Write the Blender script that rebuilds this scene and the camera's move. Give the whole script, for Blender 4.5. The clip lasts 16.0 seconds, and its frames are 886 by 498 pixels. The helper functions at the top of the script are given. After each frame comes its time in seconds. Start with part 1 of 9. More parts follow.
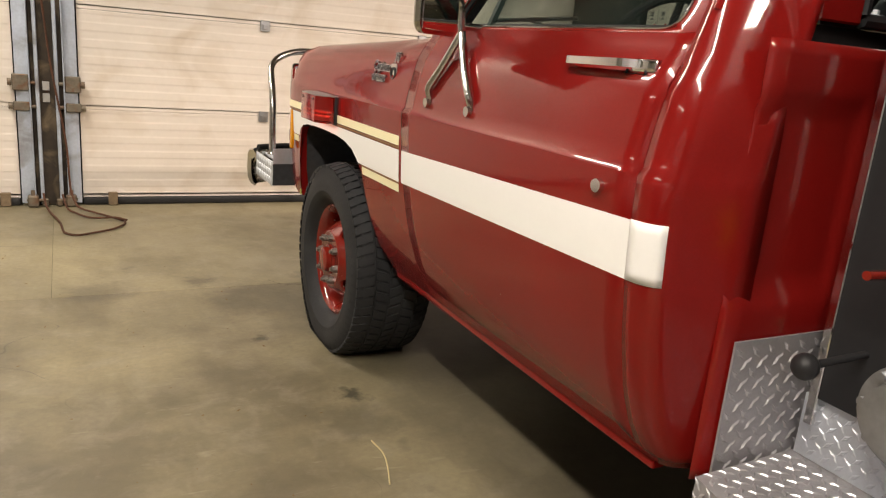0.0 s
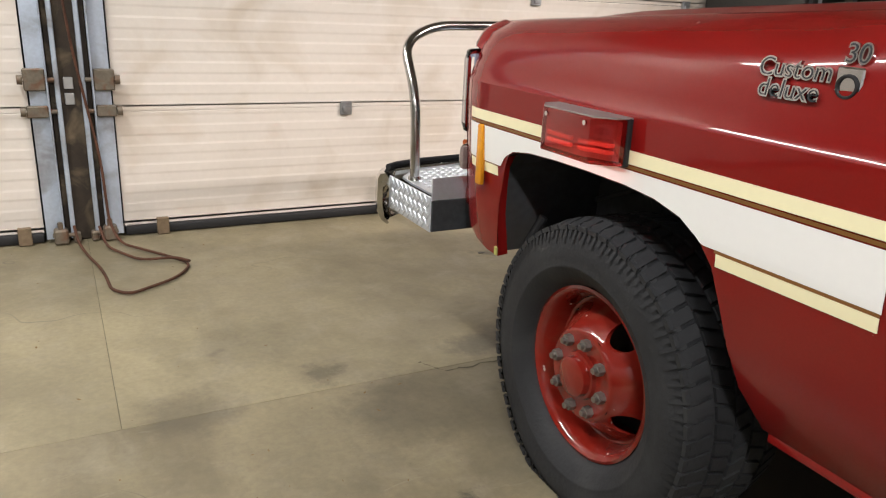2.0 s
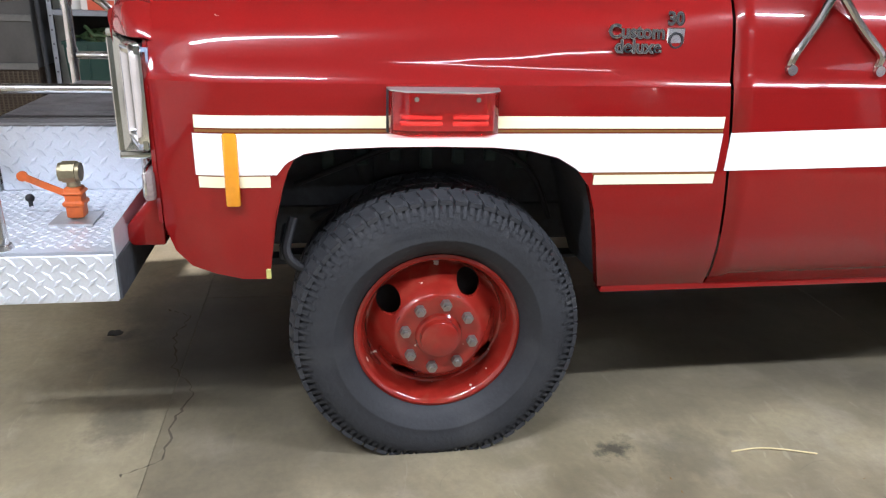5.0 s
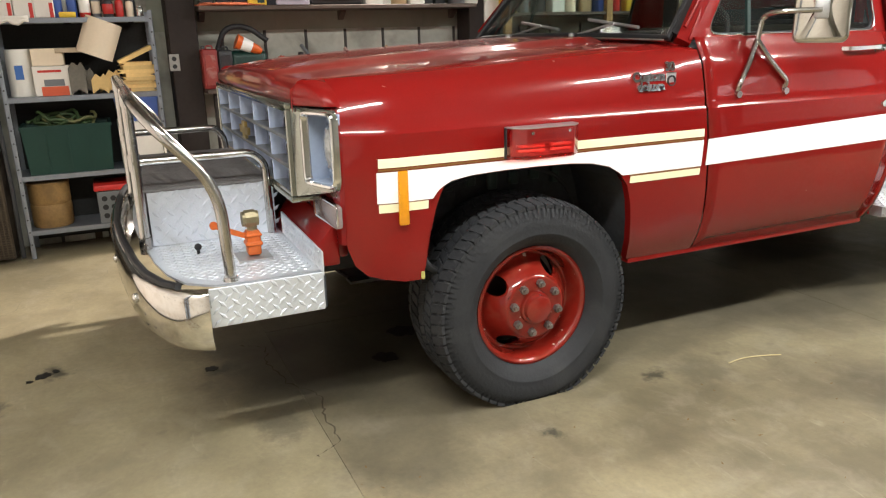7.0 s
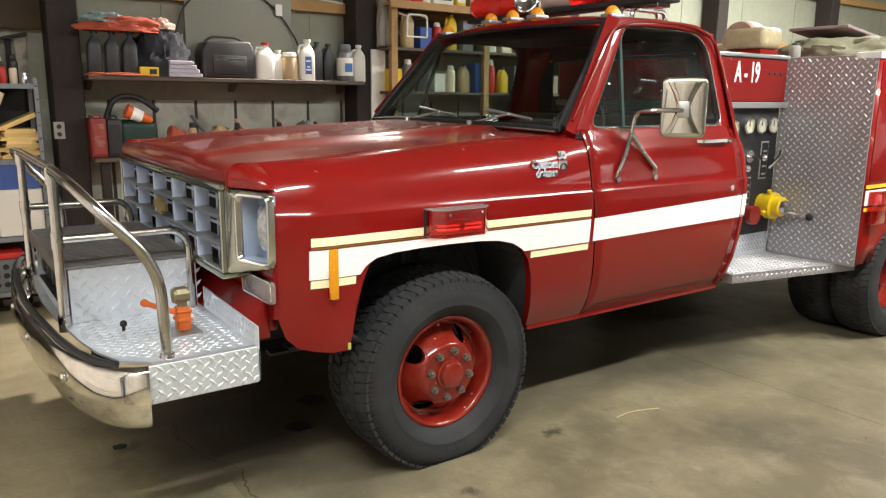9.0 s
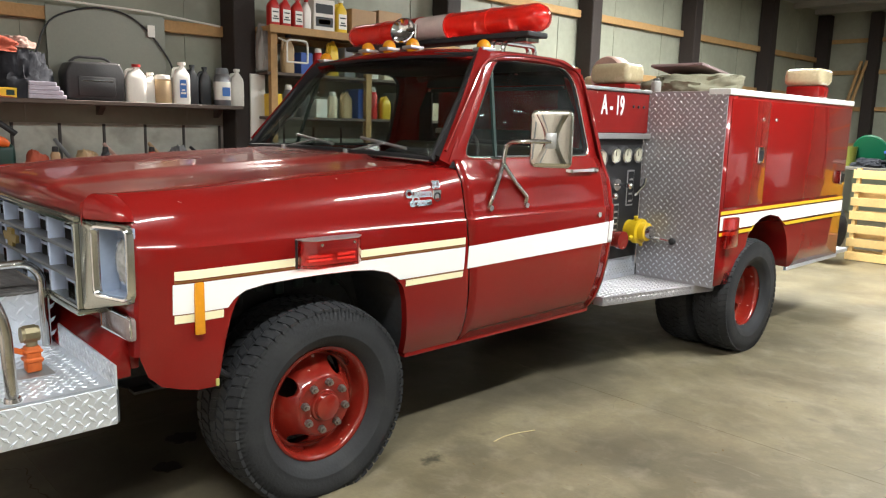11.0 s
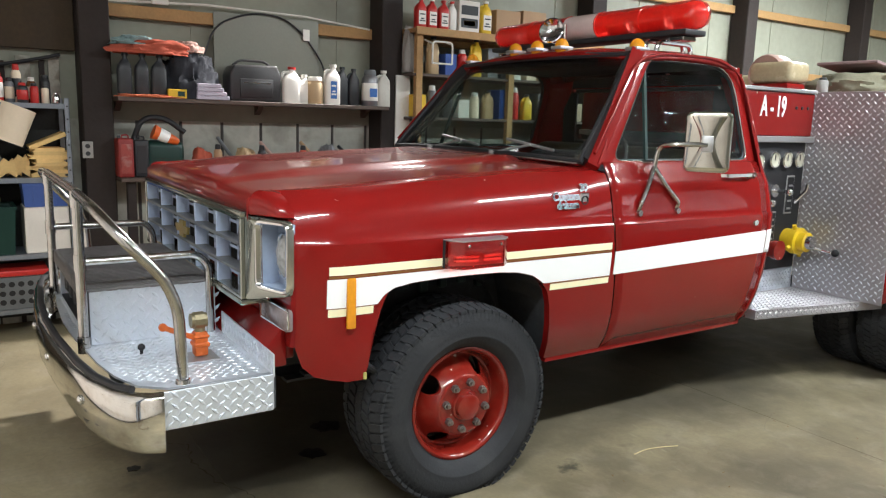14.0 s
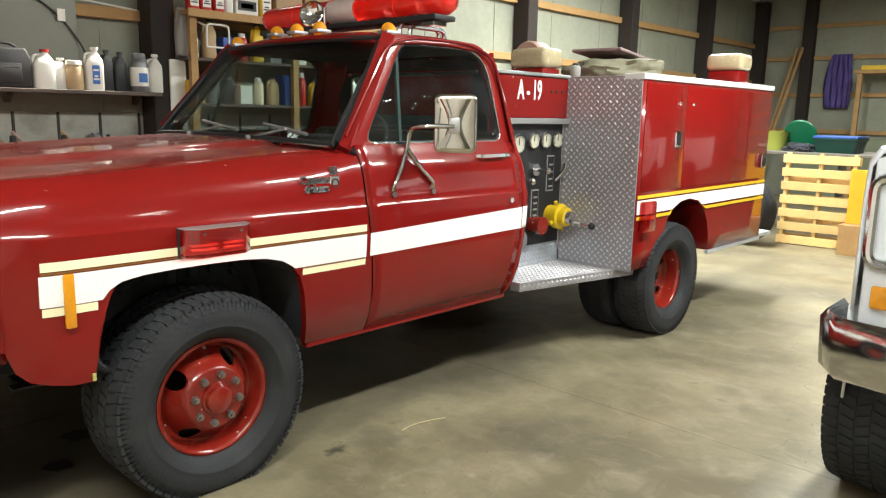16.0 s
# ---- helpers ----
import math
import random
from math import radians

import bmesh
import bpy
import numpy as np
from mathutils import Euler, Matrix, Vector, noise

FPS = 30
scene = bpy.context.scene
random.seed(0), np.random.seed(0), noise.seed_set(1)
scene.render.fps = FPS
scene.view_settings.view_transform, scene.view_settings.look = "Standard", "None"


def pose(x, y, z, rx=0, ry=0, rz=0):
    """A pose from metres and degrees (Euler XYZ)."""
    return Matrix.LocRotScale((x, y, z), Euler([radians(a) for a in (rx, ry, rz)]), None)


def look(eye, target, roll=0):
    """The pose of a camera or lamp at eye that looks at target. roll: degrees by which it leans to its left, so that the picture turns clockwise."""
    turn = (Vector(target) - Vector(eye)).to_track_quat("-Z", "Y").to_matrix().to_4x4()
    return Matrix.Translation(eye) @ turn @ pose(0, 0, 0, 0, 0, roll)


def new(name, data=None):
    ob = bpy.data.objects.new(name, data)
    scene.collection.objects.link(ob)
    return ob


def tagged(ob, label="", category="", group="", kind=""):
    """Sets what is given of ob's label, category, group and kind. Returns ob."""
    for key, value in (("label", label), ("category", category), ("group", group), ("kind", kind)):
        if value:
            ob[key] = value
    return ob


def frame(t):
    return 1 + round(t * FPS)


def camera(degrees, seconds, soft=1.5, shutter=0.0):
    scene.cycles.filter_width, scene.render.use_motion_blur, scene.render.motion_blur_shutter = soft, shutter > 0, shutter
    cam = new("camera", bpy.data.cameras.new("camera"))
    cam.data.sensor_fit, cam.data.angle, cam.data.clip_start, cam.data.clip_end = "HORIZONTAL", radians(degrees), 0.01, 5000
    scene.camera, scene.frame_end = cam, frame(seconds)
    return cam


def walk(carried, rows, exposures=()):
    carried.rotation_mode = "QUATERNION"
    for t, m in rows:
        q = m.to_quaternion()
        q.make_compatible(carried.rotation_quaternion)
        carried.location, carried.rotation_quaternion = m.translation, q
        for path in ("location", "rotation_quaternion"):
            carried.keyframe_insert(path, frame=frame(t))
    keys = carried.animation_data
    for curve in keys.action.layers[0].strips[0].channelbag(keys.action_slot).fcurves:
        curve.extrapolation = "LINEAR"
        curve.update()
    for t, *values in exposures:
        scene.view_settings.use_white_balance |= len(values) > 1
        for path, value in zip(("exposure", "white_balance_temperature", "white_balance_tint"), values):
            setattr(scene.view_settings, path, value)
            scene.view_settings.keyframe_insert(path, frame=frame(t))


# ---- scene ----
cam = camera(61.6, 16.0, 1.2)
PATH = [
    (0, (-1.992, -2.985, 1.284), (-1.095, -1.271, 0.776), 4.9),
    (0.2, (-2.013, -2.8, 1.306), (-1.11, -1.094, 0.779), 3.4),
    (0.5, (-1.984, -2.628, 1.292), (-1.15, -0.891, 0.758), 3.6),
    (1, (-2.101, -2.203, 1.284), (-1.298, -0.463, 0.712), 4.5),
    (1.5, (-2.154, -1.817, 1.289), (-1.337, -0.092, 0.691), 3.4),
    (2, (-2.158, -1.408, 1.302), (-1.271, 0.274, 0.68), 2.7),
    (2.5, (-2.175, -0.995, 1.325), (-1.042, 0.501, 0.635), -0.2),
    (3, (-2.182, -0.643, 1.290), (-0.716, 0.531, 0.600), 0.9),
    (3.5, (-2.209, -0.349, 1.304), (-0.476, 0.382, 0.613), 1.2),
    (4, (-2.354, -0.085, 1.336), (-0.508, 0.086, 0.587), 2.9),
    (4.5, (-2.612, 0.09, 1.314), (-0.757, -0.027, 0.577), 3.4),
    (4.7, (-2.719, 0.179, 1.324), (-0.863, -0.015, 0.606), 2.8),
    (6.8, (-3.302, 1.255, 1.405), (-1.556, 0.467, 0.83), -1.1),
    (7, (-3.291, 1.417, 1.401), (-1.538, 0.632, 0.844), -1.5),
    (7.5, (-3.264, 1.695, 1.432), (-1.481, 0.962, 0.901), -2.1),
    (8, (-3.291, 1.771, 1.447), (-1.5, 1.038, 0.945), -1.5),
    (8.5, (-3.32, 1.756, 1.47), (-1.589, 0.858, 1.027), -0.1),
    (9, (-3.355, 1.704, 1.499), (-1.751, 0.578, 1.1), 0.6),
    (9.5, (-3.393, 1.65, 1.509), (-1.927, 0.341, 1.139), 1.0),
    (9.7, (-3.408, 1.644, 1.51), (-1.993, 0.276, 1.154), 1.2),
    (11.8, (-3.382, 1.661, 1.534), (-1.899, 0.354, 1.228), 1.7),
    (12, (-3.364, 1.68, 1.531), (-1.842, 0.42, 1.219), 1.7),
    (12.5, (-3.342, 1.713, 1.527), (-1.737, 0.564, 1.201), 1.7),
    (13, (-3.334, 1.721, 1.527), (-1.684, 0.641, 1.189), 1.7),
    (13.5, (-3.339, 1.711, 1.53), (-1.683, 0.644, 1.188), 1.7),
    (14, (-3.346, 1.688, 1.532), (-1.701, 0.604, 1.189), 1.7),
    (14.5, (-3.359, 1.671, 1.537), (-1.755, 0.524, 1.206), 1.9),
    (15, (-3.387, 1.648, 1.54), (-1.842, 0.421, 1.212), 1.8),
    (15.5, (-3.433, 1.552, 1.523), (-1.964, 0.239, 1.182), 1.8),
    (16, (-3.555, 1.426, 1.518), (-2.204, -0.003, 1.156), 1.2),
]
EXPOSURES = [(0.0, -0.42, 7200, 13), (0.7, -0.40, 6700, 12), (2.0, -0.40, 6200, 11), (3.0, -0.12, 5800, 13), (3.6, 0.12, 5600, 16), (4.6, 0.42, 5300, 15), (7.0, 0.25, 6200, 8), (9.6, 0.08, 6300, 6), (12.5, 0.03, 5700, 6), (14.5, 0.03, 5700, 5), (16.0, 0.1, 6100, 2)]
walk(cam, [(t, look(eye, target, roll)) for t, eye, target, roll in PATH], EXPOSURES)

# ---- light: a dim world and the ceiling's fluorescent lamps ----
world = bpy.data.worlds.new("world")
scene.world = world
world.use_nodes = True
world.node_tree.nodes["Background"].inputs[0].default_value = (0.9, 0.95, 1.0, 1)
world.node_tree.nodes["Background"].inputs[1].default_value = 0.009

CEILING = 3.9
LAMPS = [  # x, y, watts, length of the fixture along y
    (-3.1, 1.5, 175, 2.4), (-3.0, -3.4, 285, 2.4), (0.3, -6.5, 430, 2.4),
    (-1.0, -10.2, 150, 2.4), (-6.4, -1.5, 45, 2.4),
]
FLOOD = (2.42, -1.98, 3.40)   # a floodlight under the ceiling, aimed at the bay in front of the truck

# ---- materials ----
def paint(name, color, rough=0.5, metal=0.0, var=0.12, scale=6.0, bump=0.0, bscale=60.0, coat=0.0,
          stain=None, stain_scale=1.5, stain_amount=0.0, alpha_glass=0.0, rvar=0.1, per_piece=0.0, emit=0.0, ior=1.45, chips=None, peel=0.0):
    """A surface with variation of colour and gloss at two scales, stains of their own shape and fine relief."""
    m = bpy.data.materials.new(name)
    m.use_nodes = True
    nt = m.node_tree
    b = nt.nodes["Principled BSDF"]
    N = nt.nodes.new

    def link(a, o, c, i):
        nt.links.new(a.outputs[o], c.inputs[i])

    b.inputs["Metallic"].default_value = metal
    b.inputs["IOR"].default_value = ior
    if coat:
        b.inputs["Coat Weight"].default_value = coat
        b.inputs["Coat Roughness"].default_value = 0.04
    if alpha_glass:
        b.inputs["Transmission Weight"].default_value = alpha_glass
    tc = N("ShaderNodeTexCoord")
    big = N("ShaderNodeTexNoise")
    big.inputs["Scale"].default_value = scale
    big.inputs["Detail"].default_value = 6
    link(tc, "Object", big, "Vector")
    fine = N("ShaderNodeTexNoise")
    fine.inputs["Scale"].default_value = bscale
    fine.inputs["Detail"].default_value = 4
    link(tc, "Object", fine, "Vector")
    mix = N("ShaderNodeMix")
    mix.data_type = "RGBA"
    mix.inputs["A"].default_value = (*[c * (1 - var) for c in color], 1)
    mix.inputs["B"].default_value = (*[min(1, c * (1 + var)) for c in color], 1)
    link(big, "Fac", mix, "Factor")
    col = (mix, "Result")
    grain = N("ShaderNodeMix")
    grain.data_type = "RGBA"
    grain.blend_type = "MULTIPLY"
    ramp = N("ShaderNodeMapRange")
    ramp.inputs["From Min"].default_value, ramp.inputs["From Max"].default_value = 0.3, 0.7
    ramp.inputs["To Min"].default_value, ramp.inputs["To Max"].default_value = 1 - var * 0.6, 1.0
    link(fine, "Fac", ramp, "Value")
    grain.inputs["Factor"].default_value = 1.0
    nt.links.new(col[0].outputs[col[1]], grain.inputs["A"])
    link(ramp, "Result", grain, "B")
    col = (grain, "Result")
    if stain:
        sn = N("ShaderNodeTexNoise")
        sn.inputs["Scale"].default_value = stain_scale
        sn.inputs["Detail"].default_value = 8
        sn.inputs["Distortion"].default_value = 0.6
        link(tc, "Object", sn, "Vector")
        sr = N("ShaderNodeMapRange")
        sr.inputs["From Min"].default_value, sr.inputs["From Max"].default_value = 0.5, 0.72
        sr.inputs["To Max"].default_value = stain_amount
        link(sn, "Fac", sr, "Value")
        sm = N("ShaderNodeMix")
        sm.data_type = "RGBA"
        link(sr, "Result", sm, "Factor")
        nt.links.new(col[0].outputs[col[1]], sm.inputs["A"])
        sm.inputs["B"].default_value = (*stain, 1)
        col = (sm, "Result")
    if chips:
        cn = N("ShaderNodeTexNoise")
        cn.inputs["Scale"].default_value = chips[1]
        cn.inputs["Detail"].default_value = 3
        link(tc, "Object", cn, "Vector")
        ce = N("ShaderNodeMapRange")
        ce.inputs["From Min"].default_value, ce.inputs["From Max"].default_value = chips[2], chips[2] + 0.02
        link(cn, "Fac", ce, "Value")
        cm = N("ShaderNodeMix")
        cm.data_type = "RGBA"
        link(ce, "Result", cm, "Factor")
        nt.links.new(col[0].outputs[col[1]], cm.inputs["A"])
        cm.inputs["B"].default_value = (*chips[0], 1)
        col = (cm, "Result")
    if per_piece:
        oi = N("ShaderNodeObjectInfo")
        pr = N("ShaderNodeMapRange")
        pr.inputs["To Min"].default_value, pr.inputs["To Max"].default_value = 1 - per_piece, 1 + per_piece
        link(oi, "Random", pr, "Value")
        pm = N("ShaderNodeMix")
        pm.data_type, pm.blend_type = "RGBA", "MULTIPLY"
        pm.inputs["Factor"].default_value = 1.0
        nt.links.new(col[0].outputs[col[1]], pm.inputs["A"])
        link(pr, "Result", pm, "B")
        col = (pm, "Result")
    nt.links.new(col[0].outputs[col[1]], b.inputs["Base Color"])
    rr = N("ShaderNodeMapRange")
    rr.inputs["To Min"].default_value, rr.inputs["To Max"].default_value = max(0.02, rough - rvar), min(1, rough + rvar)
    link(big, "Fac", rr, "Value")
    link(rr, "Result", b, "Roughness")
    if bump:
        bp = N("ShaderNodeBump")
        bp.inputs["Strength"].default_value = bump
        bp.inputs["Distance"].default_value = 0.004
        link(fine, "Fac", bp, "Height")
        link(bp, "Normal", b, "Normal")
    if peel:
        pn = N("ShaderNodeTexNoise")
        pn.inputs["Scale"].default_value = 3.5
        pn.inputs["Detail"].default_value = 2
        link(tc, "Object", pn, "Vector")
        bp = N("ShaderNodeBump")
        bp.inputs["Strength"].default_value = peel
        bp.inputs["Distance"].default_value = 0.01
        link(pn, "Fac", bp, "Height")
        link(bp, "Normal", b, "Normal")
        if coat:
            link(bp, "Normal", b, "Coat Normal")
    if emit:
        b.inputs["Emission Color"].default_value = (*color, 1)
        b.inputs["Emission Strength"].default_value = emit
    return m


RED = paint("red_truck_paint", (0.215, 0.0082, 0.007), 0.24, var=0.12, scale=2.0, coat=0.65, rvar=0.08, bscale=200, stain=(0.17, 0.012, 0.009), stain_scale=3.0, stain_amount=0.25, chips=((0.5, 0.4, 0.36), 26, 0.775), peel=0.25)
RED_WHEEL = paint("red_wheel_paint", (0.21, 0.014, 0.008), 0.2, var=0.2, scale=9, coat=1.0, stain=(0.2, 0.05, 0.03), stain_scale=14, stain_amount=0.45, chips=((0.6, 0.5, 0.42), 26, 0.70))
RED_HOOD = paint("dusty_red_hood_paint", (0.22, 0.014, 0.012), 0.34, var=0.12, scale=2.0, coat=0.75, rvar=0.1, bscale=150, stain=(0.42, 0.17, 0.13), stain_scale=2.6, stain_amount=0.5, chips=((0.6, 0.5, 0.44), 12, 0.72), peel=0.2)
WHITE_TAPE = paint("white_reflective_tape", (0.93, 0.93, 0.92), 0.35, var=0.02, scale=9)
YELLOW_TAPE = paint("yellow_reflective_tape", (0.85, 0.52, 0.02), 0.35, var=0.05, scale=9)
# yellow tape with its colour paled for the light it throws back
LIT_YELLOW_TAPE = paint("yellow_tape_paled_as_lit", (0.98, 0.9, 0.6), 0.35, var=0.04, scale=9)
GOLD_TAPE = paint("dark_gold_pinstripe", (0.22, 0.09, 0.02), 0.4, var=0.05)
VENT_BAR = paint("dark_green_black_bar", (0.012, 0.03, 0.026), 0.7, var=0.1, scale=20)
CHROME = paint("chrome", (0.75, 0.75, 0.76), 0.12, metal=1.0, var=0.05, scale=8, rvar=0.06)
WORN_CHROME = paint("worn_chrome", (0.58, 0.57, 0.55), 0.2, metal=1.0, var=0.15, scale=7, rvar=0.12, stain=(0.3, 0.22, 0.15), stain_scale=9, stain_amount=0.35)
STEEL = paint("galvanised_steel", (0.45, 0.47, 0.5), 0.42, metal=0.85, var=0.2, scale=9, bump=0.1, stain=(0.2, 0.16, 0.12), stain_scale=4, stain_amount=0.5)
ALU = paint("bright_aluminium_tread_plate", (0.72, 0.76, 0.83), 0.36, metal=0.6, var=0.12, scale=6, rvar=0.12, bump=0.05, bscale=150, stain=(0.45, 0.44, 0.42), stain_scale=5, stain_amount=0.4)
ALU_WORN = paint("weathered_tread_plate", (0.43, 0.42, 0.44), 0.36, metal=0.5, var=0.15, scale=5, rvar=0.12, bump=0.05, bscale=150, stain=(0.3, 0.28, 0.27), stain_scale=4, stain_amount=0.4)
ALU_DULL = paint("dull_aluminium", (0.5, 0.5, 0.5), 0.45, metal=0.8, var=0.15, scale=5, bump=0.08)
RUBBER = paint("tyre_rubber", (0.021, 0.022, 0.025), 0.72, var=0.35, scale=6, bump=0.3, bscale=90, stain=(0.05, 0.05, 0.05), stain_scale=5, stain_amount=0.35)
BLACK = paint("black_rubber_trim", (0.018, 0.018, 0.02), 0.55, var=0.2, scale=8)
UNDER = paint("undercoated_steel", (0.045, 0.048, 0.053), 0.8, var=0.5, scale=7, bump=0.4, bscale=40, stain=(0.045, 0.038, 0.03), stain_scale=6, stain_amount=0.6)
GRILLE_BLUE = paint("pale_blue_grey_grille_plastic", (0.50, 0.58, 0.76), 0.45, var=0.1, scale=12)
LAMP_BLUE = paint("blue_grey_lamp_surround", (0.30, 0.36, 0.48), 0.4, var=0.12, scale=12)
CREAM_CHROME = paint("polished_bezel", (0.36, 0.37, 0.33), 0.12, metal=0.9, var=0.1, scale=9)
GLINT_BAR = paint("pale_glint_bar", (0.9, 0.6, 0.5), 0.25, var=0.1, scale=20)
RED_LENS = paint("red_lens", (0.68, 0.008, 0.006), 0.03, var=0.2, scale=25, coat=0.6, alpha_glass=0.85)
RED_DOME = paint("red_dome_plastic", (0.9, 0.028, 0.016), 0.1, var=0.2, scale=9, coat=0.7, alpha_glass=0.5)
AMBER_LENS = paint("amber_lens", (0.85, 0.35, 0.012), 0.2, var=0.15, scale=20, coat=0.4, alpha_glass=0.2)
CLEAR_LENS = paint("clear_lens", (0.6, 0.61, 0.6), 0.1, var=0.5, scale=60, coat=0.8, alpha_glass=0.35, bump=0.6, bscale=45)
WHITE_DOME = paint("white_dome_plastic", (0.75, 0.6, 0.56), 0.15, var=0.1, scale=14, coat=0.6)
INTERIOR = paint("dark_cab_interior", (0.012, 0.011, 0.012), 0.8, var=0.3, scale=8)
SEAT = paint("olive_brown_vinyl", (0.05, 0.042, 0.026), 0.55, var=0.3, scale=8, bump=0.1)
MIRROR_SHELL = paint("polished_stainless_shell", (0.56, 0.54, 0.49), 0.10, metal=1.0, var=0.1, scale=9, rvar=0.05)
MIRROR = paint("mirror_glass", (0.85, 0.86, 0.86), 0.03, metal=1.0, var=0.01, rvar=0.01)
DOORWHITE = paint("cream_white_door_panel", (0.76, 0.695, 0.635), 0.55, var=0.06, scale=3, stain=(0.5, 0.4, 0.29), stain_scale=2.6, stain_amount=0.5, bump=0.08, bscale=30)
WALLSHEET = paint("grey_green_wall_sheet", (0.29, 0.295, 0.23), 0.55, var=0.16, scale=1.6, stain=(0.2, 0.2, 0.16), stain_scale=1.8, stain_amount=0.5, bump=0.15, bscale=14)
PLAINWALL = paint("painted_wall_boards", (0.36, 0.35, 0.3), 0.7, var=0.15, scale=2)
HEADER = paint("old_brown_board", (0.055, 0.036, 0.018), 0.75, var=0.35, scale=5, bump=0.3, bscale=30)
POSTDARK = paint("dark_stained_timber", (0.026, 0.018, 0.015), 0.75, var=0.35, scale=9, bump=0.4, bscale=35)
TIMBER = paint("raw_timber", (0.42, 0.25, 0.1), 0.7, var=0.25, scale=8, bump=0.25, bscale=45)
PINE = paint("pale_pine", (0.72, 0.5, 0.2), 0.65, var=0.2, scale=7, bump=0.2, bscale=50, per_piece=0.18)
DARKSHELF = paint("dark_brown_shelf_board", (0.1, 0.07, 0.055), 0.6, var=0.3, scale=7, bump=0.2)
SHELFSTEEL = paint("grey_steel_shelving", (0.24, 0.26, 0.29), 0.45, metal=0.4, var=0.2, scale=6, stain=(0.12, 0.1, 0.09), stain_scale=6, stain_amount=0.4)
CEIL = paint("ceiling_boards", (0.3, 0.29, 0.26), 0.8, var=0.15, scale=1.5)
LAMPWHITE = paint("white_enamel", (0.8, 0.8, 0.78), 0.4, var=0.03)


# the first two are part damp patch, part painted truck shade
STAINS_AND_SHADE = [(-0.25, 0.72, 0.36, 0.6), (0.18, 0.88, 0.3, 0.6), (-0.13, 1.08, 0.05, 0.7), (-0.62, 0.95, 0.12, 0.3),
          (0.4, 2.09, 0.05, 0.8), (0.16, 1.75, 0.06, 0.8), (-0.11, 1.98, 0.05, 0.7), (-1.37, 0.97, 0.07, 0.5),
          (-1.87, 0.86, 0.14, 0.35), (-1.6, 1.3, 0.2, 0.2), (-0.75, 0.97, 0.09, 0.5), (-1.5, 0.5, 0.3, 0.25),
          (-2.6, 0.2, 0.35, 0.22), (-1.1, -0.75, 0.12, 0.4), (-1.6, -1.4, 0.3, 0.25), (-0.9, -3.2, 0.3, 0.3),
          # the three wide blots paint the shade under the truck into the slab
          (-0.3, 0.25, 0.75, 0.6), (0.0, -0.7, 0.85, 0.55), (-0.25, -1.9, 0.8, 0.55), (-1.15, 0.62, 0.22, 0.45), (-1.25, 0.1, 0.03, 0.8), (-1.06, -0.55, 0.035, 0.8)]


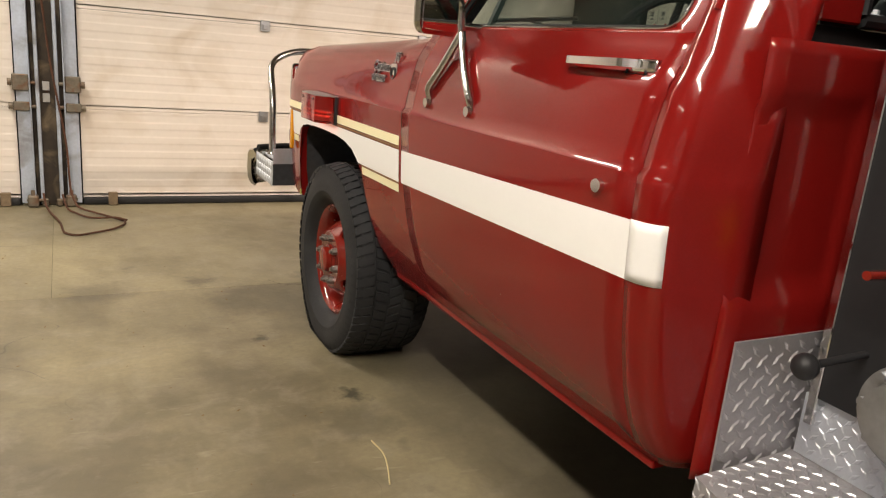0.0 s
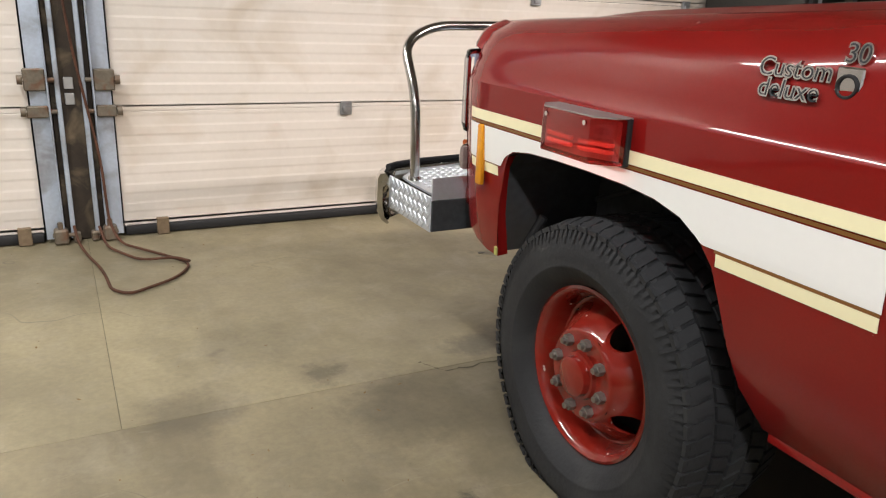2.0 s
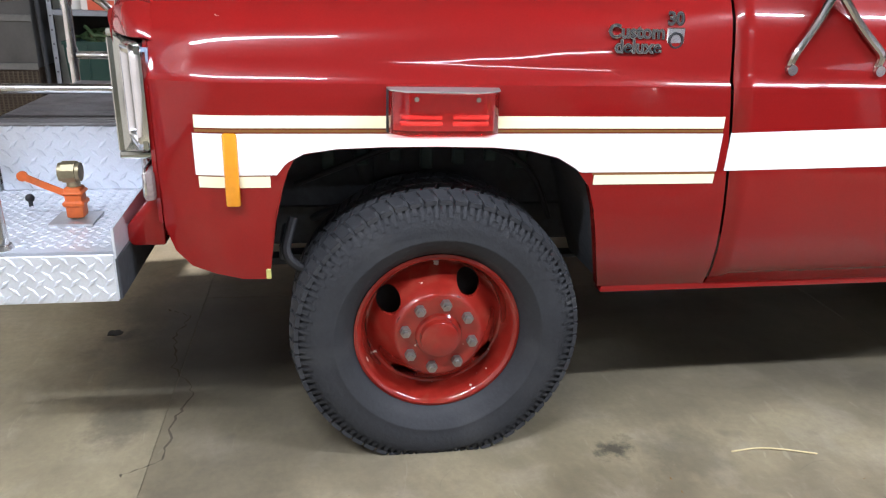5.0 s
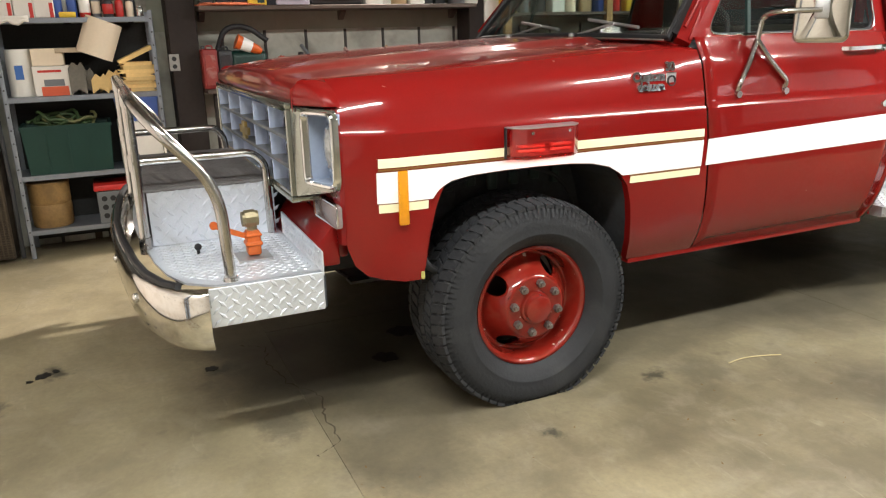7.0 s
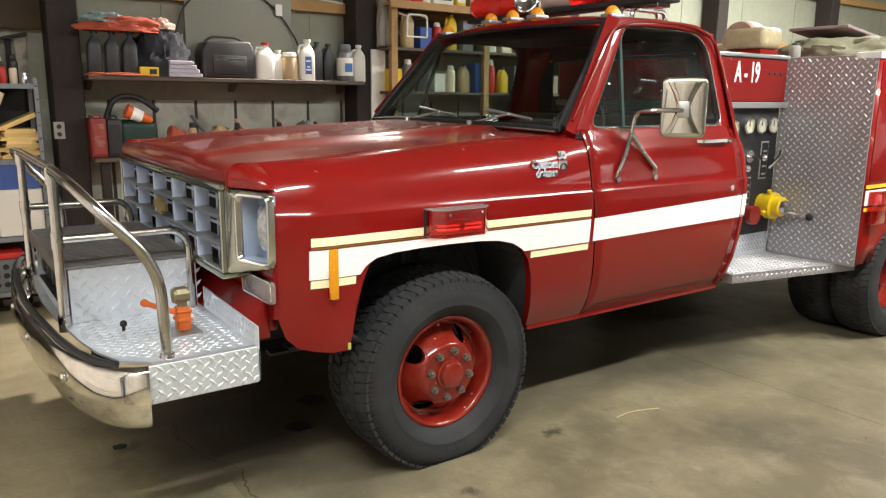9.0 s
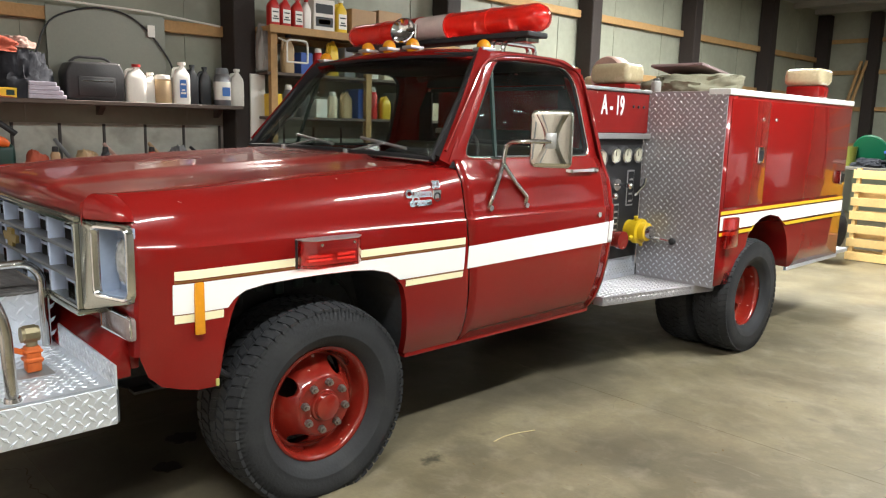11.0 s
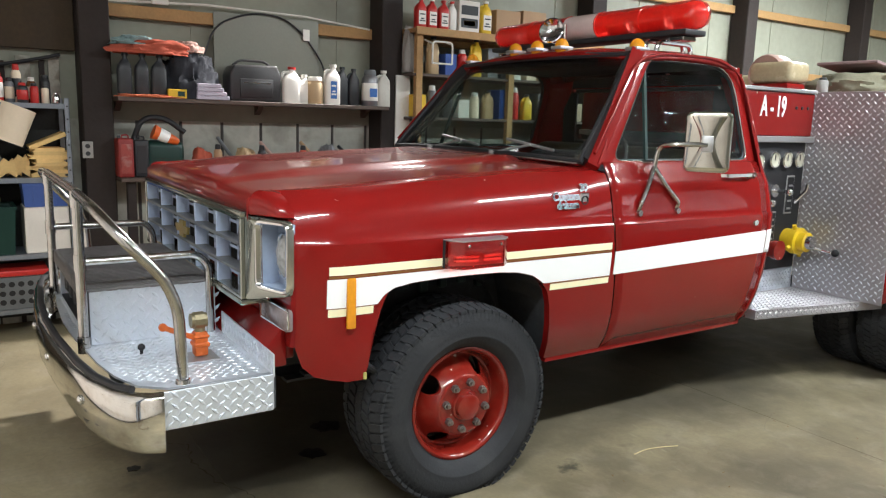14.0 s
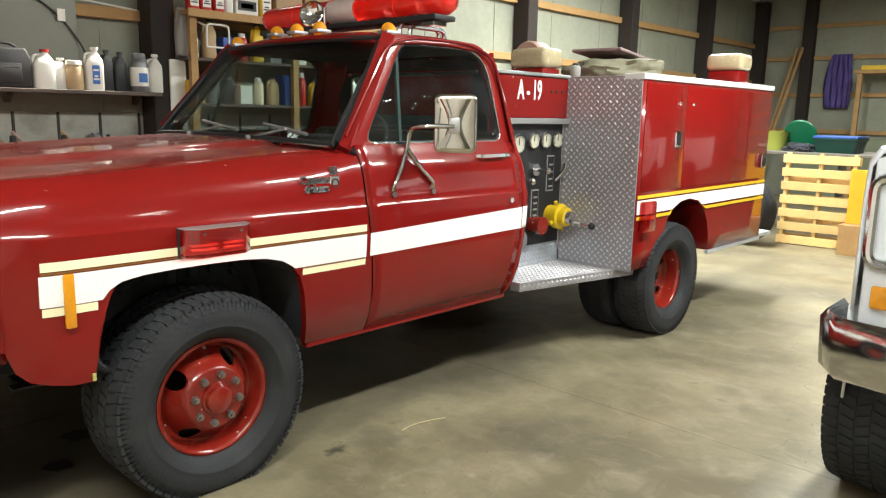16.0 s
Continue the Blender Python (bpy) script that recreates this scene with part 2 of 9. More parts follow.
def concrete(name, dark, light, wear):
    """Old power-trowelled slab: cloudy tones, tyre dust, oil spots, fine cracks, painted under-truck shade."""
    m = bpy.data.materials.new(name)
    m.use_nodes = True
    nt = m.node_tree
    b = nt.nodes["Principled BSDF"]
    N = nt.nodes.new
    tc = N("ShaderNodeTexCoord")

    def noise_at(scale, detail=6, dist=0.0, stretch=None):
        n = N("ShaderNodeTexNoise")
        n.inputs["Scale"].default_value = scale
        n.inputs["Detail"].default_value = detail
        n.inputs["Roughness"].default_value = 0.64
        n.inputs["Distortion"].default_value = dist
        if stretch:
            mp = N("ShaderNodeMapping")
            mp.inputs["Scale"].default_value = stretch
            mp.inputs["Rotation"].default_value = (0, 0, 0.25)
            nt.links.new(tc.outputs["Object"], mp.inputs["Vector"])
            nt.links.new(mp.outputs["Vector"], n.inputs["Vector"])
        else:
            nt.links.new(tc.outputs["Object"], n.inputs["Vector"])
        return n

    def mapped(n, a, z, lo, hi, out="Fac"):
        r = N("ShaderNodeMapRange")
        r.inputs["From Min"].default_value, r.inputs["From Max"].default_value = a, z
        r.inputs["To Min"].default_value, r.inputs["To Max"].default_value = lo, hi
        nt.links.new(n.outputs[out], r.inputs["Value"])
        return r

    def mixed(fac, a, c, blend="MIX"):
        x = N("ShaderNodeMix")
        x.data_type, x.blend_type = "RGBA", blend
        nt.links.new(fac.outputs[0], x.inputs["Factor"])
        for key, v in (("A", a), ("B", c)):
            if isinstance(v, tuple):
                x.inputs[key].default_value = (*v, 1)
            else:
                nt.links.new(v.outputs["Result"], x.inputs[key])
        return x

    base = mixed(mapped(noise_at(0.55, 8, 0.4), 0.40, 0.60, 0, 1), dark, light)
    base = mixed(mapped(noise_at(1.7, 10, 0.3), 0.46, 0.72, 0, 0.65 * wear), base, (0.085, 0.07, 0.045))
    base = mixed(mapped(noise_at(1.0, 8, 0.2, (2.6, 0.35, 1.0)), 0.5, 0.72, 0, 0.4 * wear), base, (0.10, 0.082, 0.055))
    base = mixed(mapped(noise_at(1.3, 8, 0.2, (0.5, 2.2, 1.0)), 0.55, 0.75, 0, 0.3), base, (0.37, 0.33, 0.23))
    base = mixed(mapped(noise_at(5.0, 12, 0.5), 0.5, 0.7, 0, 0.5), base, (0.33, 0.29, 0.21))
    base = mixed(mapped(noise_at(2.6, 3, 0.2), 0.67, 0.73, 0, 0.6), base, (0.07, 0.058, 0.042))
    base = mixed(mapped(noise_at(42, 6), 0.35, 0.65, 0.0, 0.28), base, (0.14, 0.115, 0.08))
    base = mixed(mapped(noise_at(9.0, 10, 1.2, (0.6, 3.0, 1.0)), 0.62, 0.74, 0, 0.35), base, (0.42, 0.38, 0.28))
    base = mixed(mapped(noise_at(120, 3), 0.66, 0.74, 0.0, 0.45), base, (0.07, 0.06, 0.045))
    # oil and damp stains and the truck's painted shade, with ragged outlines: x, y, radius, strength
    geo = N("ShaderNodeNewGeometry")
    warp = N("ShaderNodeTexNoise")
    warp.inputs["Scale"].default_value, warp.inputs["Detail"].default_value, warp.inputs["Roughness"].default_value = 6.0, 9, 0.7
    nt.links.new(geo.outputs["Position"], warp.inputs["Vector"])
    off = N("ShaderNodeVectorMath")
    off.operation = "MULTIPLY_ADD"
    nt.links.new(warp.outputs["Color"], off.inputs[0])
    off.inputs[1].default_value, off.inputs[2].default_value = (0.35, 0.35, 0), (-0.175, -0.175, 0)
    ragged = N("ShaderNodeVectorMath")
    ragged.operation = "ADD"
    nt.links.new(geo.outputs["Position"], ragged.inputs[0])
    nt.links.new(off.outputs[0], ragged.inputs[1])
    for x, y, r, amount in STAINS_AND_SHADE:
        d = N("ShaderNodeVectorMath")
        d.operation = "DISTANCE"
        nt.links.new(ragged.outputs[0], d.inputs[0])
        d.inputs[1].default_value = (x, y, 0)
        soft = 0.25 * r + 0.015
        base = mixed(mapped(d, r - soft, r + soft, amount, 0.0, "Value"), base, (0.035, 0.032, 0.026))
    # hairline cracks: thin wandering lines, broken by a second cloud
    ridge = N("ShaderNodeMath")
    ridge.operation = "SUBTRACT"
    nt.links.new(noise_at(0.6, 3, 0.1).outputs["Fac"], ridge.inputs[0])
    ridge.inputs[1].default_value = 0.5
    absn = N("ShaderNodeMath")
    absn.operation = "ABSOLUTE"
    nt.links.new(ridge.outputs[0], absn.inputs[0])
    line = mapped(absn, 0.0, 0.0012, 0.65, 0.0, "Value")
    gate = mapped(noise_at(1.1, 2), 0.52, 0.60, 0.0, 1.0)
    both = N("ShaderNodeMath")
    both.operation = "MULTIPLY"
    nt.links.new(line.outputs[0], both.inputs[0])
    nt.links.new(gate.outputs[0], both.inputs[1])
    base = mixed(both, base, (0.07, 0.06, 0.05))
    oi = N("ShaderNodeObjectInfo")
    tone = N("ShaderNodeMapRange")
    tone.inputs["To Min"].default_value, tone.inputs["To Max"].default_value = 0.94, 1.08
    nt.links.new(oi.outputs["Random"], tone.inputs["Value"])
    one = N("ShaderNodeValue")
    one.outputs[0].default_value = 1.0
    slab_tone = N("ShaderNodeMix")
    slab_tone.data_type, slab_tone.blend_type = "RGBA", "MULTIPLY"
    slab_tone.inputs["Factor"].default_value = 1.0
    nt.links.new(base.outputs["Result"], slab_tone.inputs["A"])
    nt.links.new(tone.outputs[0], slab_tone.inputs["B"])
    base = slab_tone
    nt.links.new(base.outputs["Result"], b.inputs["Base Color"])
    rr = mapped(noise_at(1.2, 6), 0.3, 0.7, 0.32, 0.62)
    nt.links.new(rr.outputs[0], b.inputs["Roughness"])
    bp = N("ShaderNodeBump")
    bp.inputs["Strength"].default_value = 0.18
    bp.inputs["Distance"].default_value = 0.003
    nt.links.new(noise_at(70, 4).outputs["Fac"], bp.inputs["Height"])
    nt.links.new(bp.outputs["Normal"], b.inputs["Normal"])
    return m


def glass_material(name, tint):
    """Clear pane: light goes straight through, gloss grows towards grazing angles."""
    m = bpy.data.materials.new(name)
    m.use_nodes = True
    nt = m.node_tree
    nt.nodes.remove(nt.nodes["Principled BSDF"])
    out = nt.nodes["Material Output"]
    clear = nt.nodes.new("ShaderNodeBsdfTransparent")
    clear.inputs["Color"].default_value = (*tint, 1)
    gloss = nt.nodes.new("ShaderNodeBsdfGlossy")
    gloss.inputs["Roughness"].default_value = 0.02
    lw = nt.nodes.new("ShaderNodeLayerWeight")
    lw.inputs["Blend"].default_value = 0.5
    power = nt.nodes.new("ShaderNodeMath")
    power.operation = "POWER"
    power.inputs[1].default_value = 5.0
    ramp = nt.nodes.new("ShaderNodeMapRange")
    ramp.inputs["To Min"].default_value, ramp.inputs["To Max"].default_value = 0.03, 0.6
    mix = nt.nodes.new("ShaderNodeMixShader")
    nt.links.new(lw.outputs["Facing"], power.inputs[0])
    nt.links.new(power.outputs[0], ramp.inputs["Value"])
    nt.links.new(ramp.outputs[0], mix.inputs[0])
    nt.links.new(clear.outputs[0], mix.inputs[1])
    nt.links.new(gloss.outputs[0], mix.inputs[2])
    nt.links.new(mix.outputs[0], out.inputs["Surface"])
    return m


GLASS = glass_material("window_glass", (0.88, 0.93, 0.91))


def glow(name, color, strength):
    m = bpy.data.materials.new(name)
    m.use_nodes = True
    b = m.node_tree.nodes["Principled BSDF"]
    b.inputs["Base Color"].default_value = (*color, 1)
    b.inputs["Emission Color"].default_value = (*color, 1)
    b.inputs["Emission Strength"].default_value = strength
    return m


TUBE = glow("fluorescent_tube", (1.0, 0.95, 0.84), 6.0)
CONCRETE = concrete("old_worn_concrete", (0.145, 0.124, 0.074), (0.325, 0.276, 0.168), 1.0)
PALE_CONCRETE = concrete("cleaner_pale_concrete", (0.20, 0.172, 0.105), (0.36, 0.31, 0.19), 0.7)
for m in (RED, RED_HOOD, RED_WHEEL, RED_LENS):   # the clear coat carries the gloss
    m.node_tree.nodes["Principled BSDF"].inputs["Specular IOR Level"].default_value = 0.12


# ---- mesh helpers ----
def box(bm, x0, x1, y0, y1, z0, z1, bevel=0.0, seg=2, m=None):
    r = bmesh.ops.create_cube(bm, size=1.0)
    vs = r["verts"]
    for v in vs:
        v.co = Vector(((x0 + x1) / 2 + v.co.x * (x1 - x0), (y0 + y1) / 2 + v.co.y * (y1 - y0), (z0 + z1) / 2 + v.co.z * (z1 - z0)))
    if bevel:
        es = list({e for v in vs for e in v.link_edges})
        r = bmesh.ops.bevel(bm, geom=es, offset=bevel, segments=seg, affect="EDGES", profile=0.5)
        vs = list({v for f in r["faces"] for v in f.verts} | {v for v in vs if v.is_valid})
    if m is not None:
        bmesh.ops.transform(bm, matrix=m, verts=vs)
    return vs


def rod(bm, p0, p1, r0, r1=None, seg=16, caps=True):
    p0, p1 = Vector(p0), Vector(p1)
    d = p1 - p0
    m = Matrix.Translation((p0 + p1) / 2) @ d.to_track_quat("Z", "Y").to_matrix().to_4x4()
    return bmesh.ops.create_cone(bm, cap_ends=caps, segments=seg, radius1=r0, radius2=r0 if r1 is None else r1, depth=d.length, matrix=m)["verts"]


def ball(bm, c, r, seg=16, sc=(1, 1, 1)):
    m = Matrix.Translation(c) @ Matrix.Diagonal((sc[0], sc[1], sc[2], 1))
    return bmesh.ops.create_uvsphere(bm, u_segments=seg, v_segments=max(6, seg // 2), radius=r, matrix=m)["verts"]


def rounded_path(pts, radius, n=6):
    """The polyline with its corners rounded."""
    pts = [Vector(p) for p in pts]
    out = [pts[0]]
    for a, b, c in zip(pts, pts[1:], pts[2:]):
        u, v = (a - b), (c - b)
        d = min(radius, u.length * 0.49, v.length * 0.49)
        p, q = b + u.normalized() * d, b + v.normalized() * d
        for i in range(n + 1):
            t = i / n
            out.append(p * (1 - t) ** 2 + b * 2 * t * (1 - t) + q * t**2)
    out.append(pts[-1])
    return out


def sweep(bm, pts, profile, closed=False, up=(0, 0, 1), caps=True):
    """A profile of (side, up) offsets carried along the points."""
    pts = [Vector(p) for p in pts]
    n, rings, last = len(pts), [], None
    for i, p in enumerate(pts):
        a = pts[i - 1] if (i or closed) else p
        c = pts[(i + 1) % n] if (i < n - 1 or closed) else p
        t = (c - a).normalized()
        u = Vector(up)
        if abs(t.dot(u)) > 0.97:
            u = last if last is not None else Vector((0, 1, 0.01))
        side = t.cross(u).normalized()
        u = side.cross(t).normalized()
        last = u
        rings.append([bm.verts.new(p + side * a0 + u * b0) for a0, b0 in profile])
    k = len(profile)
    for i in range(n if closed else n - 1):
        A, B = rings[i], rings[(i + 1) % n]
        for j in range(k):
            bm.faces.new((A[j], A[(j + 1) % k], B[(j + 1) % k], B[j]))
    if caps and not closed:
        bm.faces.new(rings[0][::-1])
        bm.faces.new(rings[-1])


def tube(bm, pts, r, seg=12, closed=False):
    """A round tube along the points, with a frame that does not flip."""
    pts = [Vector(p) for p in pts]
    n, rings = len(pts), []
    t0 = (pts[1] - pts[0]).normalized()
    u = t0.orthogonal().normalized()
    for i, p in enumerate(pts):
        a = pts[i - 1] if (i or closed) else p
        c = pts[(i + 1) % n] if (i < n - 1 or closed) else p
        t = (c - a).normalized()
        u = (u - t * u.dot(t)).normalized()
        w = t.cross(u)
        rings.append([bm.verts.new(p + (u * math.cos(2 * math.pi * j / seg) + w * math.sin(2 * math.pi * j / seg)) * r) for j in range(seg)])
    for i in range(n if closed else n - 1):
        A, B = rings[i], rings[(i + 1) % n]
        for j in range(seg):
            bm.faces.new((A[j], A[(j + 1) % seg], B[(j + 1) % seg], B[j]))
    if not closed:
        bm.faces.new(rings[0][::-1])
        bm.faces.new(rings[-1])


def patch(bm, rows):
    """A skin of quads through rows of points."""
    vs = [[bm.verts.new(p) for p in row] for row in rows]
    for A, B in zip(vs, vs[1:]):
        for j in range(len(A) - 1):
            bm.faces.new((A[j], A[j + 1], B[j + 1], B[j]))
    return vs


def lathe(bm, profile, m, seg=48, close=False):
    """A profile of (radius, height) turned about z, then set by m."""
    rings = []
    for r, h in profile:
        if r < 1e-5:
            rings.append([bm.verts.new(m @ Vector((0, 0, h)))])
        else:
            rings.append([bm.verts.new(m @ Vector((r * math.cos(2 * math.pi * j / seg), r * math.sin(2 * math.pi * j / seg), h))) for j in range(seg)])
    for A, B in zip(rings, rings[1:]):
        for j in range(seg):
            k = (j + 1) % seg
            f = [A[0]] if len(A) == 1 else [A[j], A[k]]
            g = [B[0]] if len(B) == 1 else [B[k], B[j]]
            if len(f) + len(g) > 2:
                bm.faces.new(f + g)
    return rings


def prism(bm, poly, axis, a, c):
    """The polygon of 2D points drawn out along an axis from a to c."""
    def at(p, h):
        return {"x": (h, p[0], p[1]), "y": (p[0], h, p[1]), "z": (p[0], p[1], h)}[axis]
    A = [bm.verts.new(at(p, a)) for p in poly]
    B = [bm.verts.new(at(p, c)) for p in poly]
    n = len(poly)
    bm.faces.new(A[::-1])
    bm.faces.new(B)
    for j in range(n):
        bm.faces.new((A[j], A[(j + 1) % n], B[(j + 1) % n], B[j]))
    return A + B


def mesh_of(name, bm, material, smooth=35):
    bmesh.ops.recalc_face_normals(bm, faces=bm.faces)
    me = bpy.data.meshes.new(name)
    bm.to_mesh(me)
    bm.free()
    me.materials.append(material)
    if smooth:
        me.polygons.foreach_set("use_smooth", [True] * len(me.polygons))
        me.set_sharp_from_angle(angle=radians(smooth))
    return me


def part(name, bm, material, parent, label="", smooth=35, thick=0.0, category=""):
    """One mesh object from a bmesh, under a thing or a part."""
    ob = new(name, mesh_of(name, bm, material, smooth))
    ob.parent = parent
    if thick:
        s = ob.modifiers.new("thickness", "SOLIDIFY")
        s.thickness, s.offset = thick, 0.0
    if label:
        tagged(ob, label)
    return ob


def thing(name, label, category, at=(0, 0, 0), rz=0.0, group="", kind=""):
    """An Empty at a thing's base, which carries its parts."""
    ob = new(name)
    ob.empty_display_size = 0.1
    ob.matrix_basis = pose(*at, 0, 0, rz)
    return tagged(ob, label, category, group, kind)


def solid(name, bm, material, label, category="", at=(0, 0, 0), rz=0.0, group="", kind="", smooth=35):
    """A thing of one mesh."""
    ob = new(name, mesh_of(name, bm, material, smooth))
    ob.matrix_basis = pose(*at, 0, 0, rz)
    return tagged(ob, label, category, group, kind)


def B():
    return bmesh.new()


def words(name, text, size, material, parent, m, depth=0.002, bold=0.0):
    """Raised lettering in the built-in font, turned into a mesh."""
    cu = bpy.data.curves.new(name, "FONT")
    cu.body, cu.size, cu.extrude, cu.align_x, cu.align_y = text, size, depth, "CENTER", "CENTER"
    cu.offset = bold
    tmp = bpy.data.objects.new(name, cu)
    scene.collection.objects.link(tmp)
    me = bpy.data.meshes.new_from_object(tmp.evaluated_get(bpy.context.evaluated_depsgraph_get()))
    bpy.data.objects.remove(tmp)
    me.transform(m)
    me.materials.append(material)
    ob = new(name, me)
    ob.parent = parent
    return ob


def facing_left(x, y, z, tilt=0.0):
    """The frame of a sheet on a face that looks towards -x: its text reads from +y to -y."""
    return Matrix.Translation((x, y, z)) @ Matrix(((0, 0, -1, 0), (-1, 0, 0, 0), (0, 1, 0, 0), (0, 0, 0, 1))) @ pose(0, 0, 0, tilt)

# ---- the building ----
WX, DY, BY, LX = 2.66, 2.93, -14.4, -8.5   # side wall, door wall, back wall, far side wall

bm = B()
box(bm, LX - 0.2, WX + 0.3, BY - 0.3, DY + 0.25, -0.15, -0.003)
JOINT = paint("joint_dirt", (0.17, 0.15, 0.1), 0.9, var=0.4, scale=20)
floor = solid("floor", bm, JOINT, "worn stained concrete slab with control joints", "floor", kind="structure", smooth=0)

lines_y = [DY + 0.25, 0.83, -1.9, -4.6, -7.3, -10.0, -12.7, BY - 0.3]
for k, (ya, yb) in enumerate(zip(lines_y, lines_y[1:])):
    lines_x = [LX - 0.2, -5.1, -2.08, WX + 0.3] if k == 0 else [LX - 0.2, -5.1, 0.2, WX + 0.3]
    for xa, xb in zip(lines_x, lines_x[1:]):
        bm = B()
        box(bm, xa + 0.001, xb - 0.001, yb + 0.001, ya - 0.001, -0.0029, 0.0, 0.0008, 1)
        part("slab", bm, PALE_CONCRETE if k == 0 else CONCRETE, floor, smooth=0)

bm = B()
box(bm, LX - 0.2, WX + 0.3, BY - 0.3, DY + 0.4, CEILING, CEILING + 0.12)
for n in range(18):
    y = BY + 0.4 + n
    box(bm, LX, WX, y, y + 0.04, CEILING - 0.1, CEILING - 0.001)
solid("ceiling", bm, CEIL, "plain board ceiling on joists above the bay", "ceiling", kind="structure", smooth=0)


def ribbed(bm, x, y0, y1, z0, z1, step=0.3, depth=0.012, axis="y"):
    """Sheet metal siding with narrow standing ribs."""
    if axis == "y":
        box(bm, x, x + 0.1, y0, y1, z0, z1)
    else:
        box(bm, y0, y1, x, x + 0.1, z0, z1)
    n = int((y1 - y0) / step)
    for i in range(n + 1):
        c = y0 + i * step + 0.06
        if c + 0.05 > y1:
            break
        poly = [(-0.022, 0.004), (-0.010, -depth), (0.010, -depth), (0.022, 0.004)]
        if axis == "y":
            prism(bm, [(x + b, c + a) for a, b in poly], "z", z0 + 0.002, z1 - 0.002)
        else:
            prism(bm, [(c + a, x + b) for a, b in poly], "z", z0 + 0.002, z1 - 0.002)


bm = B()
box(bm, WX, WX + 0.1, BY, DY, 0, 1.46)
DIRTYSHEET = paint("streaked_grey_sheet", (0.42, 0.42, 0.36), 0.6, var=0.2, scale=2.5, stain=(0.15, 0.14, 0.11), stain_scale=3.0, stain_amount=0.75, bump=0.2, bscale=20)
wall_east = solid("wall_east", bm, DIRTYSHEET, "streaked grey sheet metal wall behind dark timber posts", "wall", kind="structure", smooth=0)
SEAMDARK = paint("dark_seam_batten", (0.06, 0.055, 0.05), 0.7, var=0.4, scale=9)
y = 2.76
while y > -14.2:
    bm = B()
    prism(bm, [(WX, y - 0.012), (WX - 0.010, y - 0.007), (WX - 0.010, y + 0.007), (WX, y + 0.012)], "z", 0.002, 1.458)
    part("seam_batten", bm, SEAMDARK, wall_east, smooth=0)
    y -= 0.32
bm = B()
box(bm, WX + 0.012, WX + 0.1, BY, DY, 1.461, CEILING)
y = DY - 0.4
while y > BY:
    box(bm, WX + 0.004, WX + 0.014, y - 0.012, y + 0.012, 1.462, CEILING)
    y -= 1.22
part("wall_lining", bm, WALLSHEET, wall_east, "smooth pale wall lining sheets", smooth=0)
bm = B()
ribbed(bm, BY - 0.1, LX, WX, 0, CEILING, 0.3, axis="x")
solid("wall_back", bm, WALLSHEET, "grey-green sheet metal back wall", "wall", kind="structure", smooth=0)
bm = B()
box(bm, LX - 0.1, LX, BY, DY, 0, CEILING)
solid("wall_far_side", bm, PLAINWALL, "plain painted side wall", "wall", kind="structure", smooth=0)

# posts and rails of the side wall
POSTS = (0.82, -1.53, -3.95, -6.48, -9.05, -11.7, -14.25)
for y in POSTS:
    bm = B()
    box(bm, 2.42, WX - 0.004, y - 0.10, y + 0.10, 0, CEILING - 0.102, 0.008, 1)
    solid("post", bm, POSTDARK, "dark-stained square timber wall post", "post", group="wall posts", kind="structure")
for a, b in zip(POSTS, POSTS[1:]):
    for z in (2.24, 2.95):
        bm = B()
        box(bm, WX - 0.06, WX - 0.003, b + 0.103, a - 0.103, z - 0.045, z + 0.045, 0.004, 1)
        solid("wall_rail", bm, TIMBER, "raw timber rail between wall posts", "rail", group="wall rails", kind="structure")
bm = B()
box(bm, WX - 0.06, WX - 0.003, POSTS[0] + 0.103, DY - 0.05, 1.93, 2.5, 0.004, 1)
solid("wall_rail", bm, HEADER, "dark header board over the steel shelving", "rail", kind="structure")
for x in (1.62, -0.8, -3.2, -5.6):
    bm = B()
    box(bm, x - 0.1, x + 0.1, BY + 0.004, BY + 0.2, 0, CEILING - 0.102, 0.008, 1)
    solid("post", bm, POSTDARK, "dark-stained square timber wall post", "post", group="wall posts", kind="structure")
for z in (1.3, 2.0, 2.7, 3.3):
    for a, b in ((1.722, 2.65), (-0.698, 1.518), (-3.098, -0.902)):
        bm = B()
        box(bm, a, b, BY + 0.016, BY + 0.06, z - 0.04, z + 0.04, 0.004, 1)
        solid("wall_rail", bm, TIMBER, "raw timber rail on the back wall", "rail", group="wall rails", kind="structure")


GREYWOOD = paint("weathered_wood", (0.2, 0.145, 0.09), 0.8, var=0.4, scale=14, bump=0.3, bscale=50)


